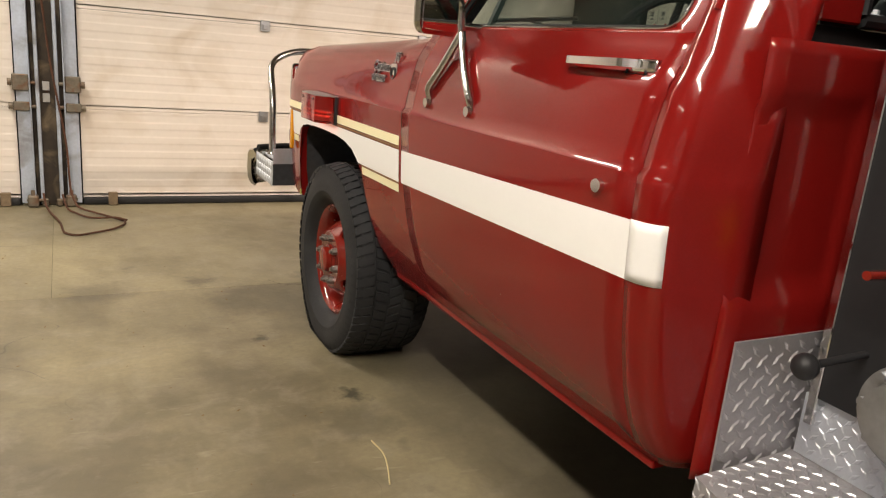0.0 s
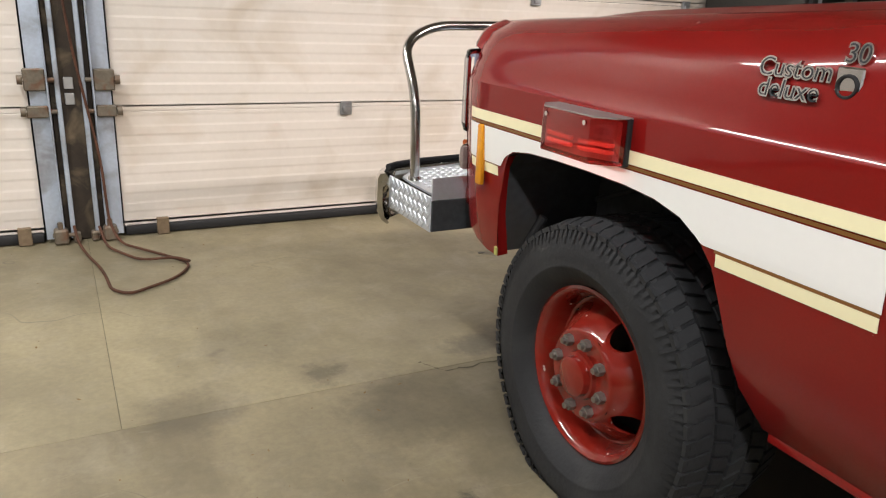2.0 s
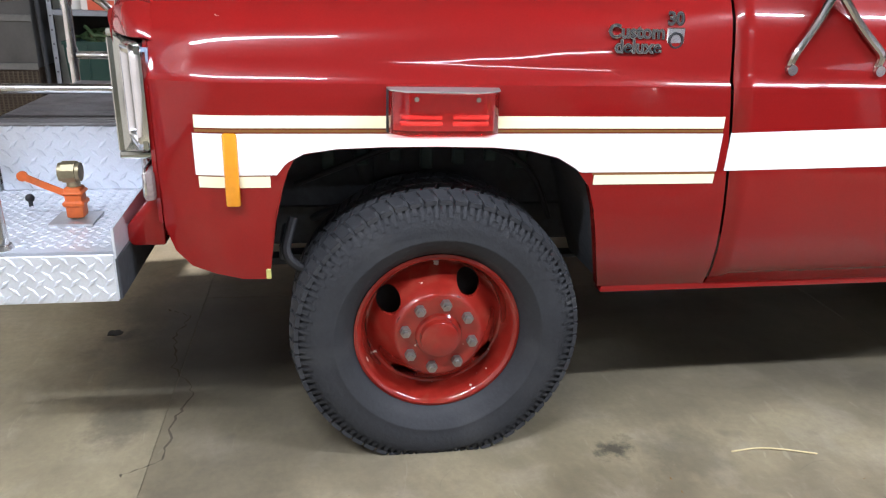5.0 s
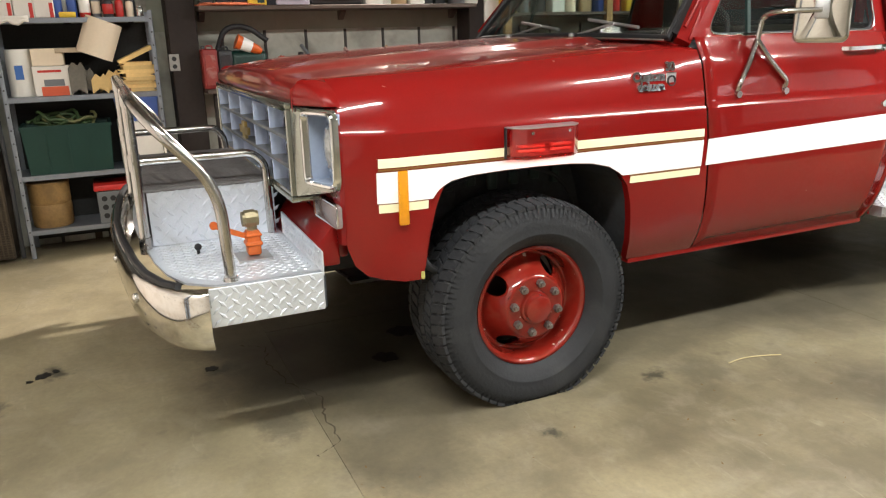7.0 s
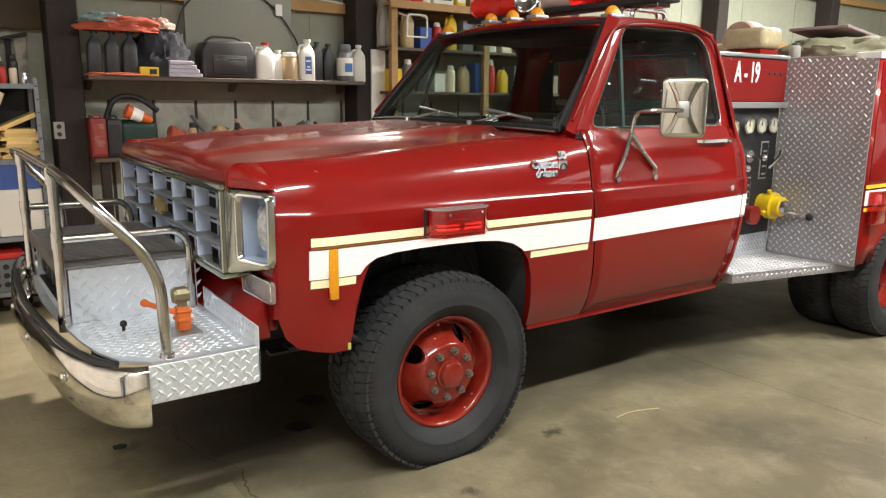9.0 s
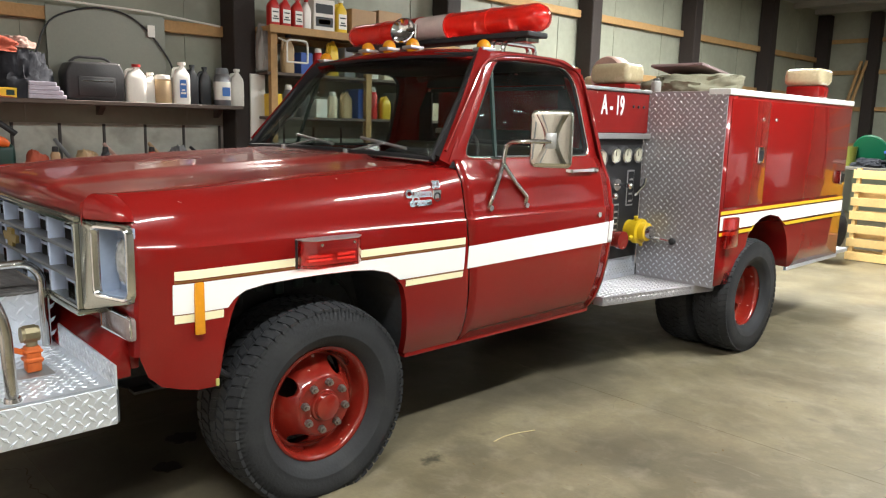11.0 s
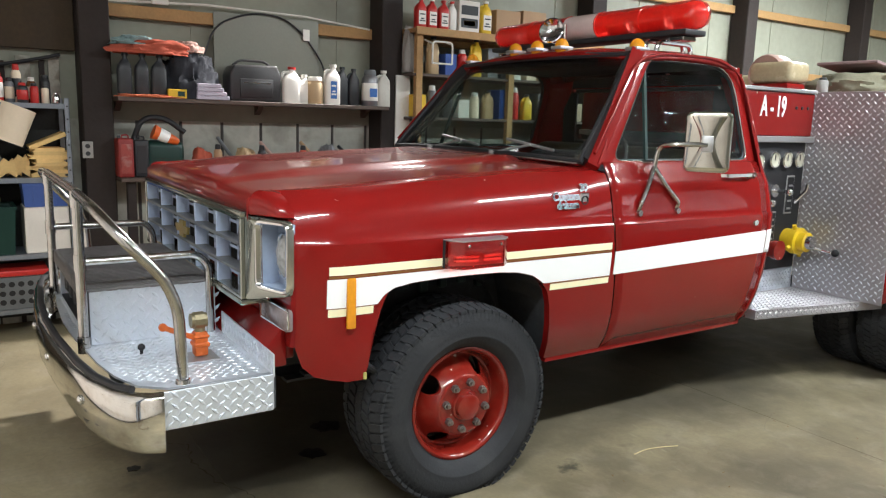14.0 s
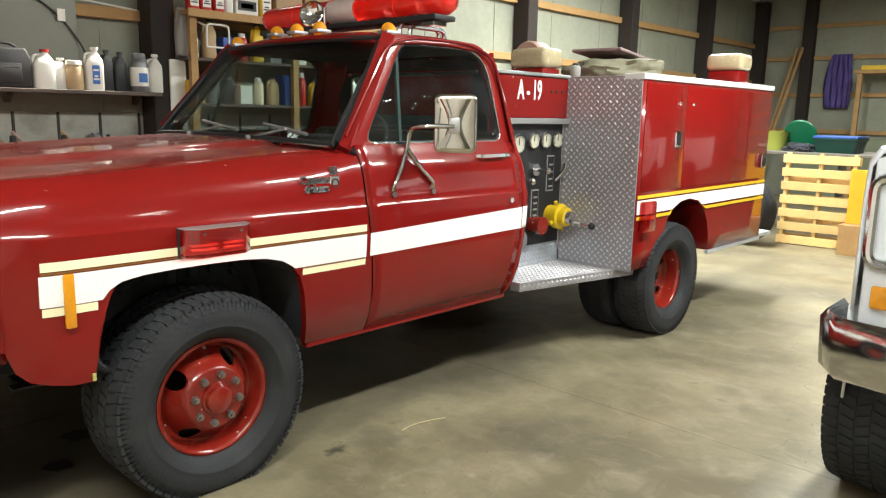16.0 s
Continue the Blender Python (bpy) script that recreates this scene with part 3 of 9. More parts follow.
def garage_door(x0, x1, label):
    """A sectional door: ribbed panels, hinges and a rubber foot."""
    d = thing("garage_door", label, "garage door", ((x0 + x1) / 2, DY, 0), kind="structure")
    w = (x1 - x0) / 2
    z = 0.05
    for n, top in enumerate((0.69, 1.375, 2.06, 2.745, 3.43)):
        bm = B()
        rows, zz = [], z + 0.001
        prof = [(0.0, zz), (0.0, zz + 0.03)]
        k = 6
        for i in range(k):
            c = z + (top - z) * (i + 0.5) / k
            prof += [(0.0, c - 0.034), (0.0016, c - 0.022), (0.0016, c + 0.022), (0.0, c + 0.034)]
        prof += [(0.0, top - 0.007), (0.004, top - 0.001)]
        m = max(2, int(w * 2 / 0.6))
        rows = [[(-w + 2 * w * j / m, -0.0 + p, q) for j in range(m + 1)] for p, q in prof]
        patch(bm, rows)
        back = [bm.verts.new((sx * w, 0.045, h)) for sx, h in ((-1, z + 0.004), (1, z + 0.004), (1, top - 0.004), (-1, top - 0.004))]
        bm.faces.new(back)
        part("door_panel", bm, DOORWHITE, d, smooth=0)
        if n:
            for hx in (-0.59, 0.73, 2.05, -4.0, -5.3):
                if x0 + 0.1 < hx < x1 - 0.1:
                    lx = hx - (x0 + x1) / 2
                    bm = B()
                    box(bm, lx - 0.036, lx + 0.036, -0.022, 0.0, z - 0.045, z + 0.035, 0.004, 1)
                    box(bm, lx - 0.022, lx + 0.022, -0.034, -0.02, z - 0.03, z + 0.005, 0.003, 1)
                    part("hinge", bm, STEEL, d, "small dull steel hinge")
        z = top
    bm = B()
    box(bm, -w, w, -0.03, 0.04, 0.004, 0.056, 0.012, 2)
    part("bottom_seal", bm, BLACK, d, "black rubber bottom seal")
    for hx in ((-1.69,) if x0 > -2.2 else (-2.375,)):
        lx = hx - (x0 + x1) / 2
        bm = B()
        box(bm, lx - 0.032, lx + 0.032, -0.06, -0.032, 0.004, 0.1, 0.004, 1)
        part("stop_block", bm, GREYWOOD, d, "small worn wooden stop block")
    return d


garage_door(-1.885, 2.5, "cream-white ribbed sectional garage door, closed, scuffed low down")
garage_door(-6.6, -2.285, "cream-white ribbed sectional garage door, closed, beside the middle post")

# the wall round the doors
bm = B()
box(bm, 2.5, WX + 0.1, DY - 0.02, DY + 0.2, 0, 3.44)
box(bm, LX, -6.6, DY - 0.02, DY + 0.2, 0, 3.44)
box(bm, LX, WX + 0.1, DY - 0.02, DY + 0.2, 3.441, CEILING)
solid("wall_north", bm, PLAINWALL, "painted wall round the garage doors", "wall", kind="structure", smooth=0)

# middle post with the doors' tracks
track = thing("door_track_post", "grimy middle post with two galvanised door tracks", "door track", (-2.085, DY, 0), kind="structure")
bm = B()
box(bm, -0.10, 0.10, -0.012, 0.10, 0, 3.44, 0.006, 1)
GRIME = paint("grimy_dark_timber", (0.04, 0.028, 0.018), 0.7, var=0.6, scale=4, bump=0.5, bscale=24, stain=(0.24, 0.18, 0.11), stain_scale=6, stain_amount=0.8)
TRACK = paint("weathered_zinc_track", (0.5, 0.56, 0.66), 0.45, metal=0.35, var=0.2, scale=6, bump=0.1, stain=(0.13, 0.09, 0.06), stain_scale=4, stain_amount=0.85)
RUSTY = paint("rusty_bracket_steel", (0.2, 0.17, 0.13), 0.6, metal=0.4, var=0.4, scale=14, bump=0.2, stain=(0.16, 0.07, 0.035), stain_scale=16, stain_amount=0.8)
part("post", bm, GRIME, track, "oil-stained dark timber")
for s in (-1, 1):
    bm = B()
    box(bm, s * 0.145 - 0.045, s * 0.145 + 0.045, -0.03, -0.018, 0.02, 3.4, 0.002, 1)
    box(bm, s * 0.105 - 0.004, s * 0.105 + 0.004, -0.075, -0.02, 0.02, 3.4, 0.002, 1)
    box(bm, s * 0.06 - 0.012, s * 0.06 + 0.012, -0.05, -0.012, 0.02, 3.4, 0.004, 1)
    part("track", bm, TRACK, track, "galvanised vertical door track")
    for z in (0.7, 0.86):
        bm = B()
        box(bm, s * 0.16 - 0.05, s * 0.16 + 0.05, -0.062, -0.031, z - (0.055 if z > 0.8 else 0.03), z + (0.055 if z > 0.8 else 0.03), 0.006, 1)
        rod(bm, (s * 0.21, -0.05, z), (s * 0.07, -0.05, z), 0.012)
        rod(bm, (s * 0.236, -0.05, z), (s * 0.212, -0.05, z), 0.024)
        part("roller_bracket", bm, RUSTY, track, "steel roller bracket")
    bm = B()
    box(bm, s * 0.12 - 0.035, s * 0.12 + 0.035, -0.1, -0.03, 0.004, 0.085, 0.01, 1)
    box(bm, s * 0.045 - 0.02, s * 0.045 + 0.02, -0.08, -0.02, 0.004, 0.055, 0.008, 1)
    rod(bm, (s * 0.16, -0.07, 0.05), (s * 0.03, -0.075, 0.05), 0.011)
    rod(bm, (s * 0.12, -0.07, 0.07), (s * 0.12, -0.07, 0.12), 0.014)
    part("foot_bracket", bm, RUSTY, track, "rusty foot bracket")
for z in (0.84, 0.76):
    bm = B()
    box(bm, -0.03, 0.015, -0.024, -0.013, z - 0.03, z + 0.03, 0.003, 1)
    part("plate", bm, ALU_DULL, track)

# ceiling lamps
for x, y, watts, length in LAMPS:
    lamp = thing("ceiling_lamp", "twin-tube fluorescent shop light on the ceiling", "ceiling lamp", (x, y, CEILING - 0.1), group="ceiling lamps")
    bm = B()
    prism(bm, [(-0.13, -0.05), (-0.06, 0.0), (0.06, 0.0), (0.13, -0.05), (0.12, -0.055), (0.05, -0.02), (-0.05, -0.02), (-0.12, -0.055)], "y", -length / 2, length / 2)
    part("housing", bm, LAMPWHITE, lamp, smooth=0)
    for s in (-1, 1):
        bm = B()
        rod(bm, (s * 0.06, -length / 2 + 0.02, -0.05), (s * 0.06, length / 2 - 0.02, -0.05), 0.019, seg=12)
        part("tube", bm, TUBE, lamp, "glowing white fluorescent tube")
    ld = bpy.data.lights.new("shop_light", "AREA")
    ld.shape, ld.size, ld.size_y, ld.energy, ld.color = "RECTANGLE", 0.16, length, watts, (1.0, 0.96, 0.89)
    lo = new("shop_light", ld)
    lo.matrix_basis = pose(x, y, CEILING - 0.175)

# floodlight: a finned housing on a stem, with its lens towards the bay
aim = (Vector((0.7, 1.75, 0.0)) - Vector(FLOOD)).to_track_quat("-Z", "Y").to_matrix().to_4x4()
fl_m = Matrix.Translation(FLOOD) @ aim
flood = thing("floodlight", "grey workshop floodlight hung from the ceiling", "ceiling lamp", (FLOOD[0], FLOOD[1], FLOOD[2]))
base = flood.matrix_basis.inverted()
bm = B()
box(bm, -0.14, 0.14, -0.10, 0.10, 0.02, 0.10, 0.01, 2, base @ fl_m)
for k in range(7):
    box(bm, -0.12 + 0.04 * k - 0.004, -0.12 + 0.04 * k + 0.004, -0.09, 0.09, 0.10, 0.125, 0.0, 1, base @ fl_m)
part("housing", bm, GRIME, flood)
bm = B()
rod(bm, (0, 0, 0.05), (0, 0, CEILING - FLOOD[2] - 0.001), 0.012)
part("stem", bm, STEEL, flood)
bm = B()
box(bm, -0.12, 0.12, -0.08, 0.08, 0.008, 0.019, 0.002, 1, base @ fl_m)
part("lens", bm, TUBE, flood, "glowing floodlight lens")
ld = bpy.data.lights.new("floodlight", "SPOT")
ld.energy, ld.spot_size, ld.spot_blend, ld.shadow_soft_size, ld.color = 2000, radians(58), 0.7, 0.12, (1.0, 0.87, 0.76)
lo = new("flood_beam", ld)
lo.matrix_basis = fl_m

# ---- the fire truck: nose towards +y, front axle over y = 0 ----
truck = thing("fire_truck", "red one-ton fire pumper truck with white and yellow side stripes", "fire truck")


def lerp_table(table, v):
    for (a, p), (b, q) in zip(table, table[1:]):
        if v <= b:
            t = max(0.0, (v - a) / (b - a))
            return p + (q - p) * t
    return table[-1][1]


SIDE = [(0.45, 0.868), (0.50, 0.908), (0.56, 0.942), (0.64, 0.972), (0.76, 0.998), (0.88, 1.012), (0.98, 1.018), (1.07, 1.020), (1.09, 1.019), (1.105, 1.008),
        (1.14, 1.002), (1.20, 0.990), (1.24, 0.975), (1.27, 0.955), (1.29, 0.93), (1.305, 0.895), (1.32, 0.86)]
NOSE_LOW = [(0.48, 0.955), (0.53, 0.968), (0.62, 0.99), (0.80, 1.008)]

DOOR_TOP = [(1.20, 0.990), (1.26, 0.974), (1.30, 0.952), (1.33, 0.93), (1.36, 0.912), (1.40, 0.9)]


def half(y, z):
    """Half the body's width at a height, drawn in towards the nose."""
    k = min(1.0, max(0.0, (y + 0.76) / 1.48))
    lift = 0.05 * k * min(1.0, max(0.0, (z - 1.10) / 0.08))
    w = lerp_table(SIDE, z + lift)
    if y > 0 and z < 0.80:
        w += (lerp_table(NOSE_LOW, z) - w) * min(1.0, y / 0.35)
    if y < -0.45 and z > 1.2:
        w += (lerp_table(DOOR_TOP, z) - w) * min(1.0, (-0.45 - y) / 0.3)
    if y > 0.52:
        w -= 0.055 * ((y - 0.52) / 0.21) ** 2.2
    return w


ARCH = [(0.462, 0.566), (0.458, 0.70), (0.45, 0.80), (0.435, 0.85), (0.405, 0.89), (0.36, 0.914), (0.28, 0.926), (0.16, 0.931), (0.02, 0.932),
        (-0.12, 0.929), (-0.22, 0.92), (-0.30, 0.90), (-0.355, 0.868), (-0.395, 0.82), (-0.42, 0.75), (-0.442, 0.66), (-0.465, 0.57), (-0.498, 0.475)]
FLOW = [(0.73, 0.80), (0.722, 0.71), (0.70, 0.645), (0.66, 0.605), (0.60, 0.585), (0.53, 0.568)] + ARCH + [(-0.60, 0.472), (-0.72, 0.472), (-0.836, 0.472)]


def side_skin(bm, s, low, tops, steps=9):
    """A body side from its lower edge to its shoulder."""
    cols = []
    for (y, z), (ty, tz) in zip(low, tops):
        col = []
        for i in range(steps + 1):
            t = i / steps
            yy, zz = y + (ty - y) * t, z + (1.09 - z) * t
            col.append(Vector((s * half(yy, zz), yy, zz)))
        for zz in (1.105, 1.14, 1.19, 1.23, 1.26, 1.28, 1.30, 1.318):
            if zz > tz:
                zz = tz
            col.append(Vector((s * half(ty, zz), ty, zz)))
        cols.append(col)
    patch(bm, cols)
    return cols


def shoulder(y):
    return 1.316 - 0.05 * min(1.0, max(0.0, (y + 0.76) / 1.48))


for s in (-1, 1):
    bm = B()
    n = len(FLOW)
    tops = []
    for i in range(n):
        ty = 0.725 - (0.725 + 0.755) * i / (n - 1)
        tops.append((ty, shoulder(ty)))
    cols = side_skin(bm, s, FLOW, tops)
    top_z = lambda y: 1.262 + 0.075 * max(0.0, (0.78 - y) / 1.34) ** 0.8 - 0.003
    inner = [[c[-1] for c in cols], [Vector((s * min(0.84, abs(c[-1].x) * 0.5 + 0.401), c[-1].y, c[-1].z * 0.4 + top_z(c[-1].y) * 0.6 + 0.003)) for c in cols], [Vector((s * 0.802, c[-1].y, top_z(c[-1].y))) for c in cols], [Vector((s * 0.80, c[-1].y, top_z(c[-1].y) - 0.03)) for c in cols]]
    patch(bm, inner)
    patch(bm, [[row[0] for row in inner], [row[0] + Vector((0, 0.019, -0.001)) for row in inner]])
    # the nose of the fender, turned in to the lamp bezel
    nose = []
    for i in range(15):
        z = 0.72 + (shoulder(0.72) - 0.72) * i / 14
        w = half(0.72, z)
        nose.append([Vector((s * w, 0.725, z)), Vector((s * (w - 0.012), 0.738, z)), Vector((s * (w - 0.03), 0.742, z)), Vector((s * (0.64 if z < 0.905 or z > 1.18 else w - 0.034), 0.742, z))])
    patch(bm, nose)
    # the rolled lip of the wheel arch
    lip = [[Vector((s * half(y, z), y, z)) for y, z in ARCH], [Vector((s * (half(y, z) - 0.035), y, z + 0.004)) for y, z in ARCH]]
    patch(bm, lip)
    bmesh.ops.remove_doubles(bm, verts=bm.verts, dist=0.0015)
    part("front_fender", bm, RED, truck, smooth=30)

# the hood: a low crown with raised sides and a rolled front edge
bm = B()
rows = []
LIP = ((0.0, None, 1.193), (0.003, None, 1.207), (0.004, None, 1.222), (0.001, None, 1.236), (-0.006, -0.019, 0), (-0.015, -0.012, 0), (-0.028, -0.006, 0), (-0.045, -0.002, 0), (-0.066, 0.0, 0))
for i in range(31):
    row = []
    for j in range(57):
        u = -1 + 2 * j / 56
        a, x = abs(u), u * 0.795
        lip = 0.852 - 0.016 * u * u
        if i < len(LIP):
            yy = lip + LIP[i][0]
        else:
            k = (i - len(LIP) + 1) / (31 - len(LIP))
            yy = (lip - 0.066) * (1 - k) + (-0.56 - 0.12 * u * u) * k
        y = max(-0.56, min(0.80, yy + 0.04 * u * u))
        z = 1.262 + 0.075 * max(0.0, (0.78 - y) / 1.34) ** 0.8 + 0.012 * (1 - u * u)
        rise = min(1.0, max(0.0, (0.67 - a) / 0.12))
        z += 0.024 * rise * rise * (3 - 2 * rise) * min(1.0, 0.35 + (0.90 - y) * 1.9) - 0.010 * max(0.0, a - 0.7)
        if i < len(LIP):
            d, dz, fixed = LIP[i]
            z = fixed if dz is None else z + dz
        if j == 0:
            row.append((x, yy, z - 0.035))
        row.append((x, yy, z))
        if j == 56:
            row.append((x, yy, z - 0.035))
    rows.append(row)
patch(bm, rows)
part("hood", bm, RED_HOOD, truck, "red hood with a raised middle panel and dusty water marks", smooth=45, thick=0.006)
# cowl with its louvre slots
bm = B()
rows = []
for i in range(7):
    row = []
    for j in range(25):
        u = -1 + 2 * j / 24
        y0, y1 = -0.555 - 0.118 * u * u, -0.64 - 0.16 * u * u
        z0, z1 = 1.336, 1.372
        t = i / 6
        row.append((u * 0.86, y0 + (y1 - y0) * t, z0 + (z1 - z0) * t - 0.02 * abs(u) ** 3))
    rows.append(row)
patch(bm, rows)
part("cowl", bm, RED, truck, smooth=50, thick=0.004)
bm = B()
for i in range(34):
    u = -0.62 + i * 0.034
    if -0.1 < u < 0.06:
        continue
    y = -0.60 - 0.139 * u * u
    box(bm, u * 0.86 - 0.004, u * 0.86 + 0.004, y - 0.028, y + 0.022, 1.3545, 1.362, 0.0, 1, None)
tagged(part("cowl_slots", bm, BLACK, truck, "black ventilation slots", smooth=0), kind="stuff")

# doors, cab sides and rocker; how the cab draws in round its back corner: inset, y, share of the lean
CORNER = ((0.0, -1.8105, 0), (0.001, -1.830, 0.3), (0.004, -1.846, 0.6), (0.009, -1.858, 0.8), (0.017, -1.868, 1), (0.030, -1.877, 1), (0.050, -1.884, 1), (0.085, -1.894, 1), (0.130, -1.909, 1), (0.165, -1.920, 1))
for s in (-1, 1):
    low = [(-0.842 - 0.966 * i / 18, 0.475) for i in range(19)]
    bm = B()
    tops = []
    for i in range(19):
        tops.append((-0.763 - 1.045 * i / 18, 1.316))
    cols = side_skin(bm, s, low, tops)
    belt = [[c[-1] for c in cols], [Vector((s * 0.931, c[-1].y, 1.335)) for c in cols], [Vector((s * 0.918, c[-1].y, 1.358)) for c in cols], [Vector((s * 0.885, c[-1].y, 1.366)) for c in cols]]
    patch(bm, belt)
    bmesh.ops.remove_doubles(bm, verts=bm.verts, dist=0.0015)
    door = part("door", bm, RED, truck, "red cab door with chrome handle", smooth=30, thick=0.004)
    # window frame: a pressed panel with a rounded opening, its rolled edge, seal and vent window bar
    def at(y, z, out=0.0, s=s):
        return Vector((s * (0.912 + out - (z - 1.345) * 0.335), y, z))

    def loop(corners, n=6):
        pts = []
        for k, (y, z, r) in enumerate(corners):
            a, c = corners[k - 1], corners[(k + 1) % len(corners)]
            p, q, o = Vector((a[0] - y, a[1] - z)).normalized() * r, Vector((c[0] - y, c[1] - z)).normalized() * r, Vector((y, z))
            for i in range(n + 1):
                t = i / n
                v = (o + p) * (1 - t) ** 2 + o * 2 * t * (1 - t) + (o + q) * t * t
                pts.append((v.x, v.y))
        return pts
    opening = loop(((-0.828, 1.368, 0.07), (-1.168, 1.822, 0.06), (-1.752, 1.822, 0.15), (-1.750, 1.368, 0.06)))
    outer = loop(((-0.742, 1.352, 0.01), (-1.105, 1.862, 0.07), (-1.812, 1.862, 0.17), (-1.812, 1.352, 0.01)))
    bm = B()
    rings = [[bm.verts.new(at(y, z, o)) for y, z in pts] for pts, o in ((opening, -0.022), (opening, 0.0), ([(p[0] * 0.6 + q[0] * 0.4, p[1] * 0.6 + q[1] * 0.4) for p, q in zip(opening, outer)], 0.005), (outer, 0.0), (outer, -0.022))]
    for A, C in zip(rings, rings[1:]):
        for i in range(len(A)):
            bm.faces.new((A[i], A[(i + 1) % len(A)], C[(i + 1) % len(A)], C[i]))
    part("window_frame", bm, RED, door, smooth=60)
    bm = B()
    tube(bm, [at(y, z, 0.001) for y, z in opening], 0.0032, 8, closed=True)
    part("window_trim", bm, WORN_CHROME, door, "thin worn bright edge of the window")
    bm = B()
    tube(bm, [at(y, z, -0.014) for y, z in opening], 0.008, 8, closed=True)
    part("window_seal", bm, BLACK, door, "black rubber window seal")
    bm = B()
    patch(bm, [[at(-0.80, 1.362, -0.016), at(-1.762, 1.362, -0.016)], [at(-1.155, 1.826, -0.016), at(-1.755, 1.826, -0.016)]])
    pane = part("pane", bm, GLASS, door, "tinted side window glass", thick=0.005)
    pane.visible_shadow = False
    bm = B()
    sweep(bm, [at(-1.04, 1.364, -0.008), at(-1.135, 1.822, -0.008)], [(-0.008, -0.006), (0.008, -0.006), (0.008, 0.008), (-0.008, 0.008)], up=(s, 0, 0.3))
    part("vent_bar", bm, VENT_BAR, door, "dark green-black vent window divider", smooth=0)
    # handle
    bm = B()
    hx = s * (half(-1.6, 1.292))
    box(bm, hx - 0.012, hx + 0.012, -1.76, -1.695, 1.280, 1.306, 0.005, 2)
    sweep(bm, rounded_path([(hx, -1.5, 1.294), (hx + s * 0.032, -1.515, 1.294), (hx + s * 0.034, -1.70, 1.296), (hx, -1.72, 1.296)], 0.02, 3), [(-0.006, -0.008), (0.006, -0.008), (0.006, 0.008), (-0.006, 0.008)])
    handle = part("handle", bm, CHROME, door, "chrome pull handle")
    bm = B()
    box(bm, hx - 0.004, hx + s * 0.01 + 0.004, -1.735, -1.685, 1.235, 1.277, 0.008, 2)
    part("handle_scoop", bm, BLACK, door)
    bm = B()
    lx = s * half(-1.72, 1.05)
    rod(bm, (lx - s * 0.004, -1.71, 1.05), (lx + s * 0.012, -1.71, 1.05), 0.016, 0.014, 20)
    part("lock", bm, CHROME, door, "round chrome lock cylinder")

    # cab corner behind the door, round to the back
    bm = B()
    rows = []
    zs = [0.475 + 0.03 * i for i in range(21)] + [1.09, 1.105, 1.13, 1.16, 1.19, 1.22, 1.25, 1.275, 1.30, 1.325, 1.36, 1.42, 1.50, 1.58, 1.66, 1.73, 1.79]
    for z in zs:
        w = half(-1.85, z) if z < 1.3 else half(-1.85, 1.3) - (z - 1.30) * 0.36
        up = max(0, z - 1.2) * 0.11
        rows.append([Vector((s * (w - d), y + up * k, z)) for d, y, k in CORNER] + [Vector((s * min(0.80, w - 0.18), -1.925 + up, z))])
    patch(bm, rows)
    part("cab_corner", bm, RED, truck, smooth=60, thick=0.004)
    bm = B()
    box(bm, s * 0.862 - 0.024, s * 0.862 + 0.024, -1.84, -0.51, 0.450, 0.474, 0.006, 2)
    part("rocker", bm, RED, truck, "red rocker panel with chipped edge")
    # A-pillar
    bm = B()
    sweep(bm, [(s * 0.875, -0.735, 1.34), (s * 0.82, -0.895, 1.56), (s * 0.742, -1.07, 1.80), (s * 0.72, -1.11, 1.85)], [(-0.03, -0.024), (0.03, -0.024), (0.03, 0.024), (-0.03, 0.024)], up=(s, 0.5, 0.3))
    part("windscreen_pillar", bm, RED, truck)
    bm = B()
    sweep(bm, [(s * 0.838, -0.722, 1.36), (s * 0.785, -0.885, 1.56), (s * 0.71, -1.055, 1.79), (s * 0.69, -1.095, 1.83)], [(-0.016, -0.034), (0.016, -0.034), (0.016, 0.034), (-0.016, 0.034)], up=(s, 0.5, 0.3))
    part("pillar_lining", bm, INTERIOR, truck, "dark windscreen pillar lining")
    # drip rail
    bm = B()
    tube(bm, rounded_path([(s * 0.895, -0.73, 1.40), (s * 0.775, -1.07, 1.815), (s * 0.768, -1.25, 1.853), (s * 0.768, -1.62, 1.853), (s * 0.788, -1.79, 1.795), (s * 0.862, -1.826, 1.55), (s * 0.912, -1.832, 1.40)], 0.08, 5), 0.0075, 8)
    part("drip_rail", bm, RED, truck, "thin red drip rail round the door top")

# roof
bm = B()
rows = []
for i in range(15):
    t = i / 14
    row = []
    for j in range(25):
        u = -1 + 2 * j / 24
        a = abs(u)
        y = -1.045 - 0.045 * u * u - t * (0.80 - 0.05 * u * u)
        z = 1.90 - 0.045 * a ** 2.6 - 0.03 * (2 * t - 0.9) ** 2
        if i == 0:
            z -= 0.02
            y += 0.012
        if i == 14:
            z -= 0.05
        if a > 0.99:
            z -= 0.02
        row.append((u * 0.765, y, z))
    rows.append(row)
patch(bm, rows)
part("roof", bm, RED, truck, "red cab roof", smooth=60, thick=0.02)
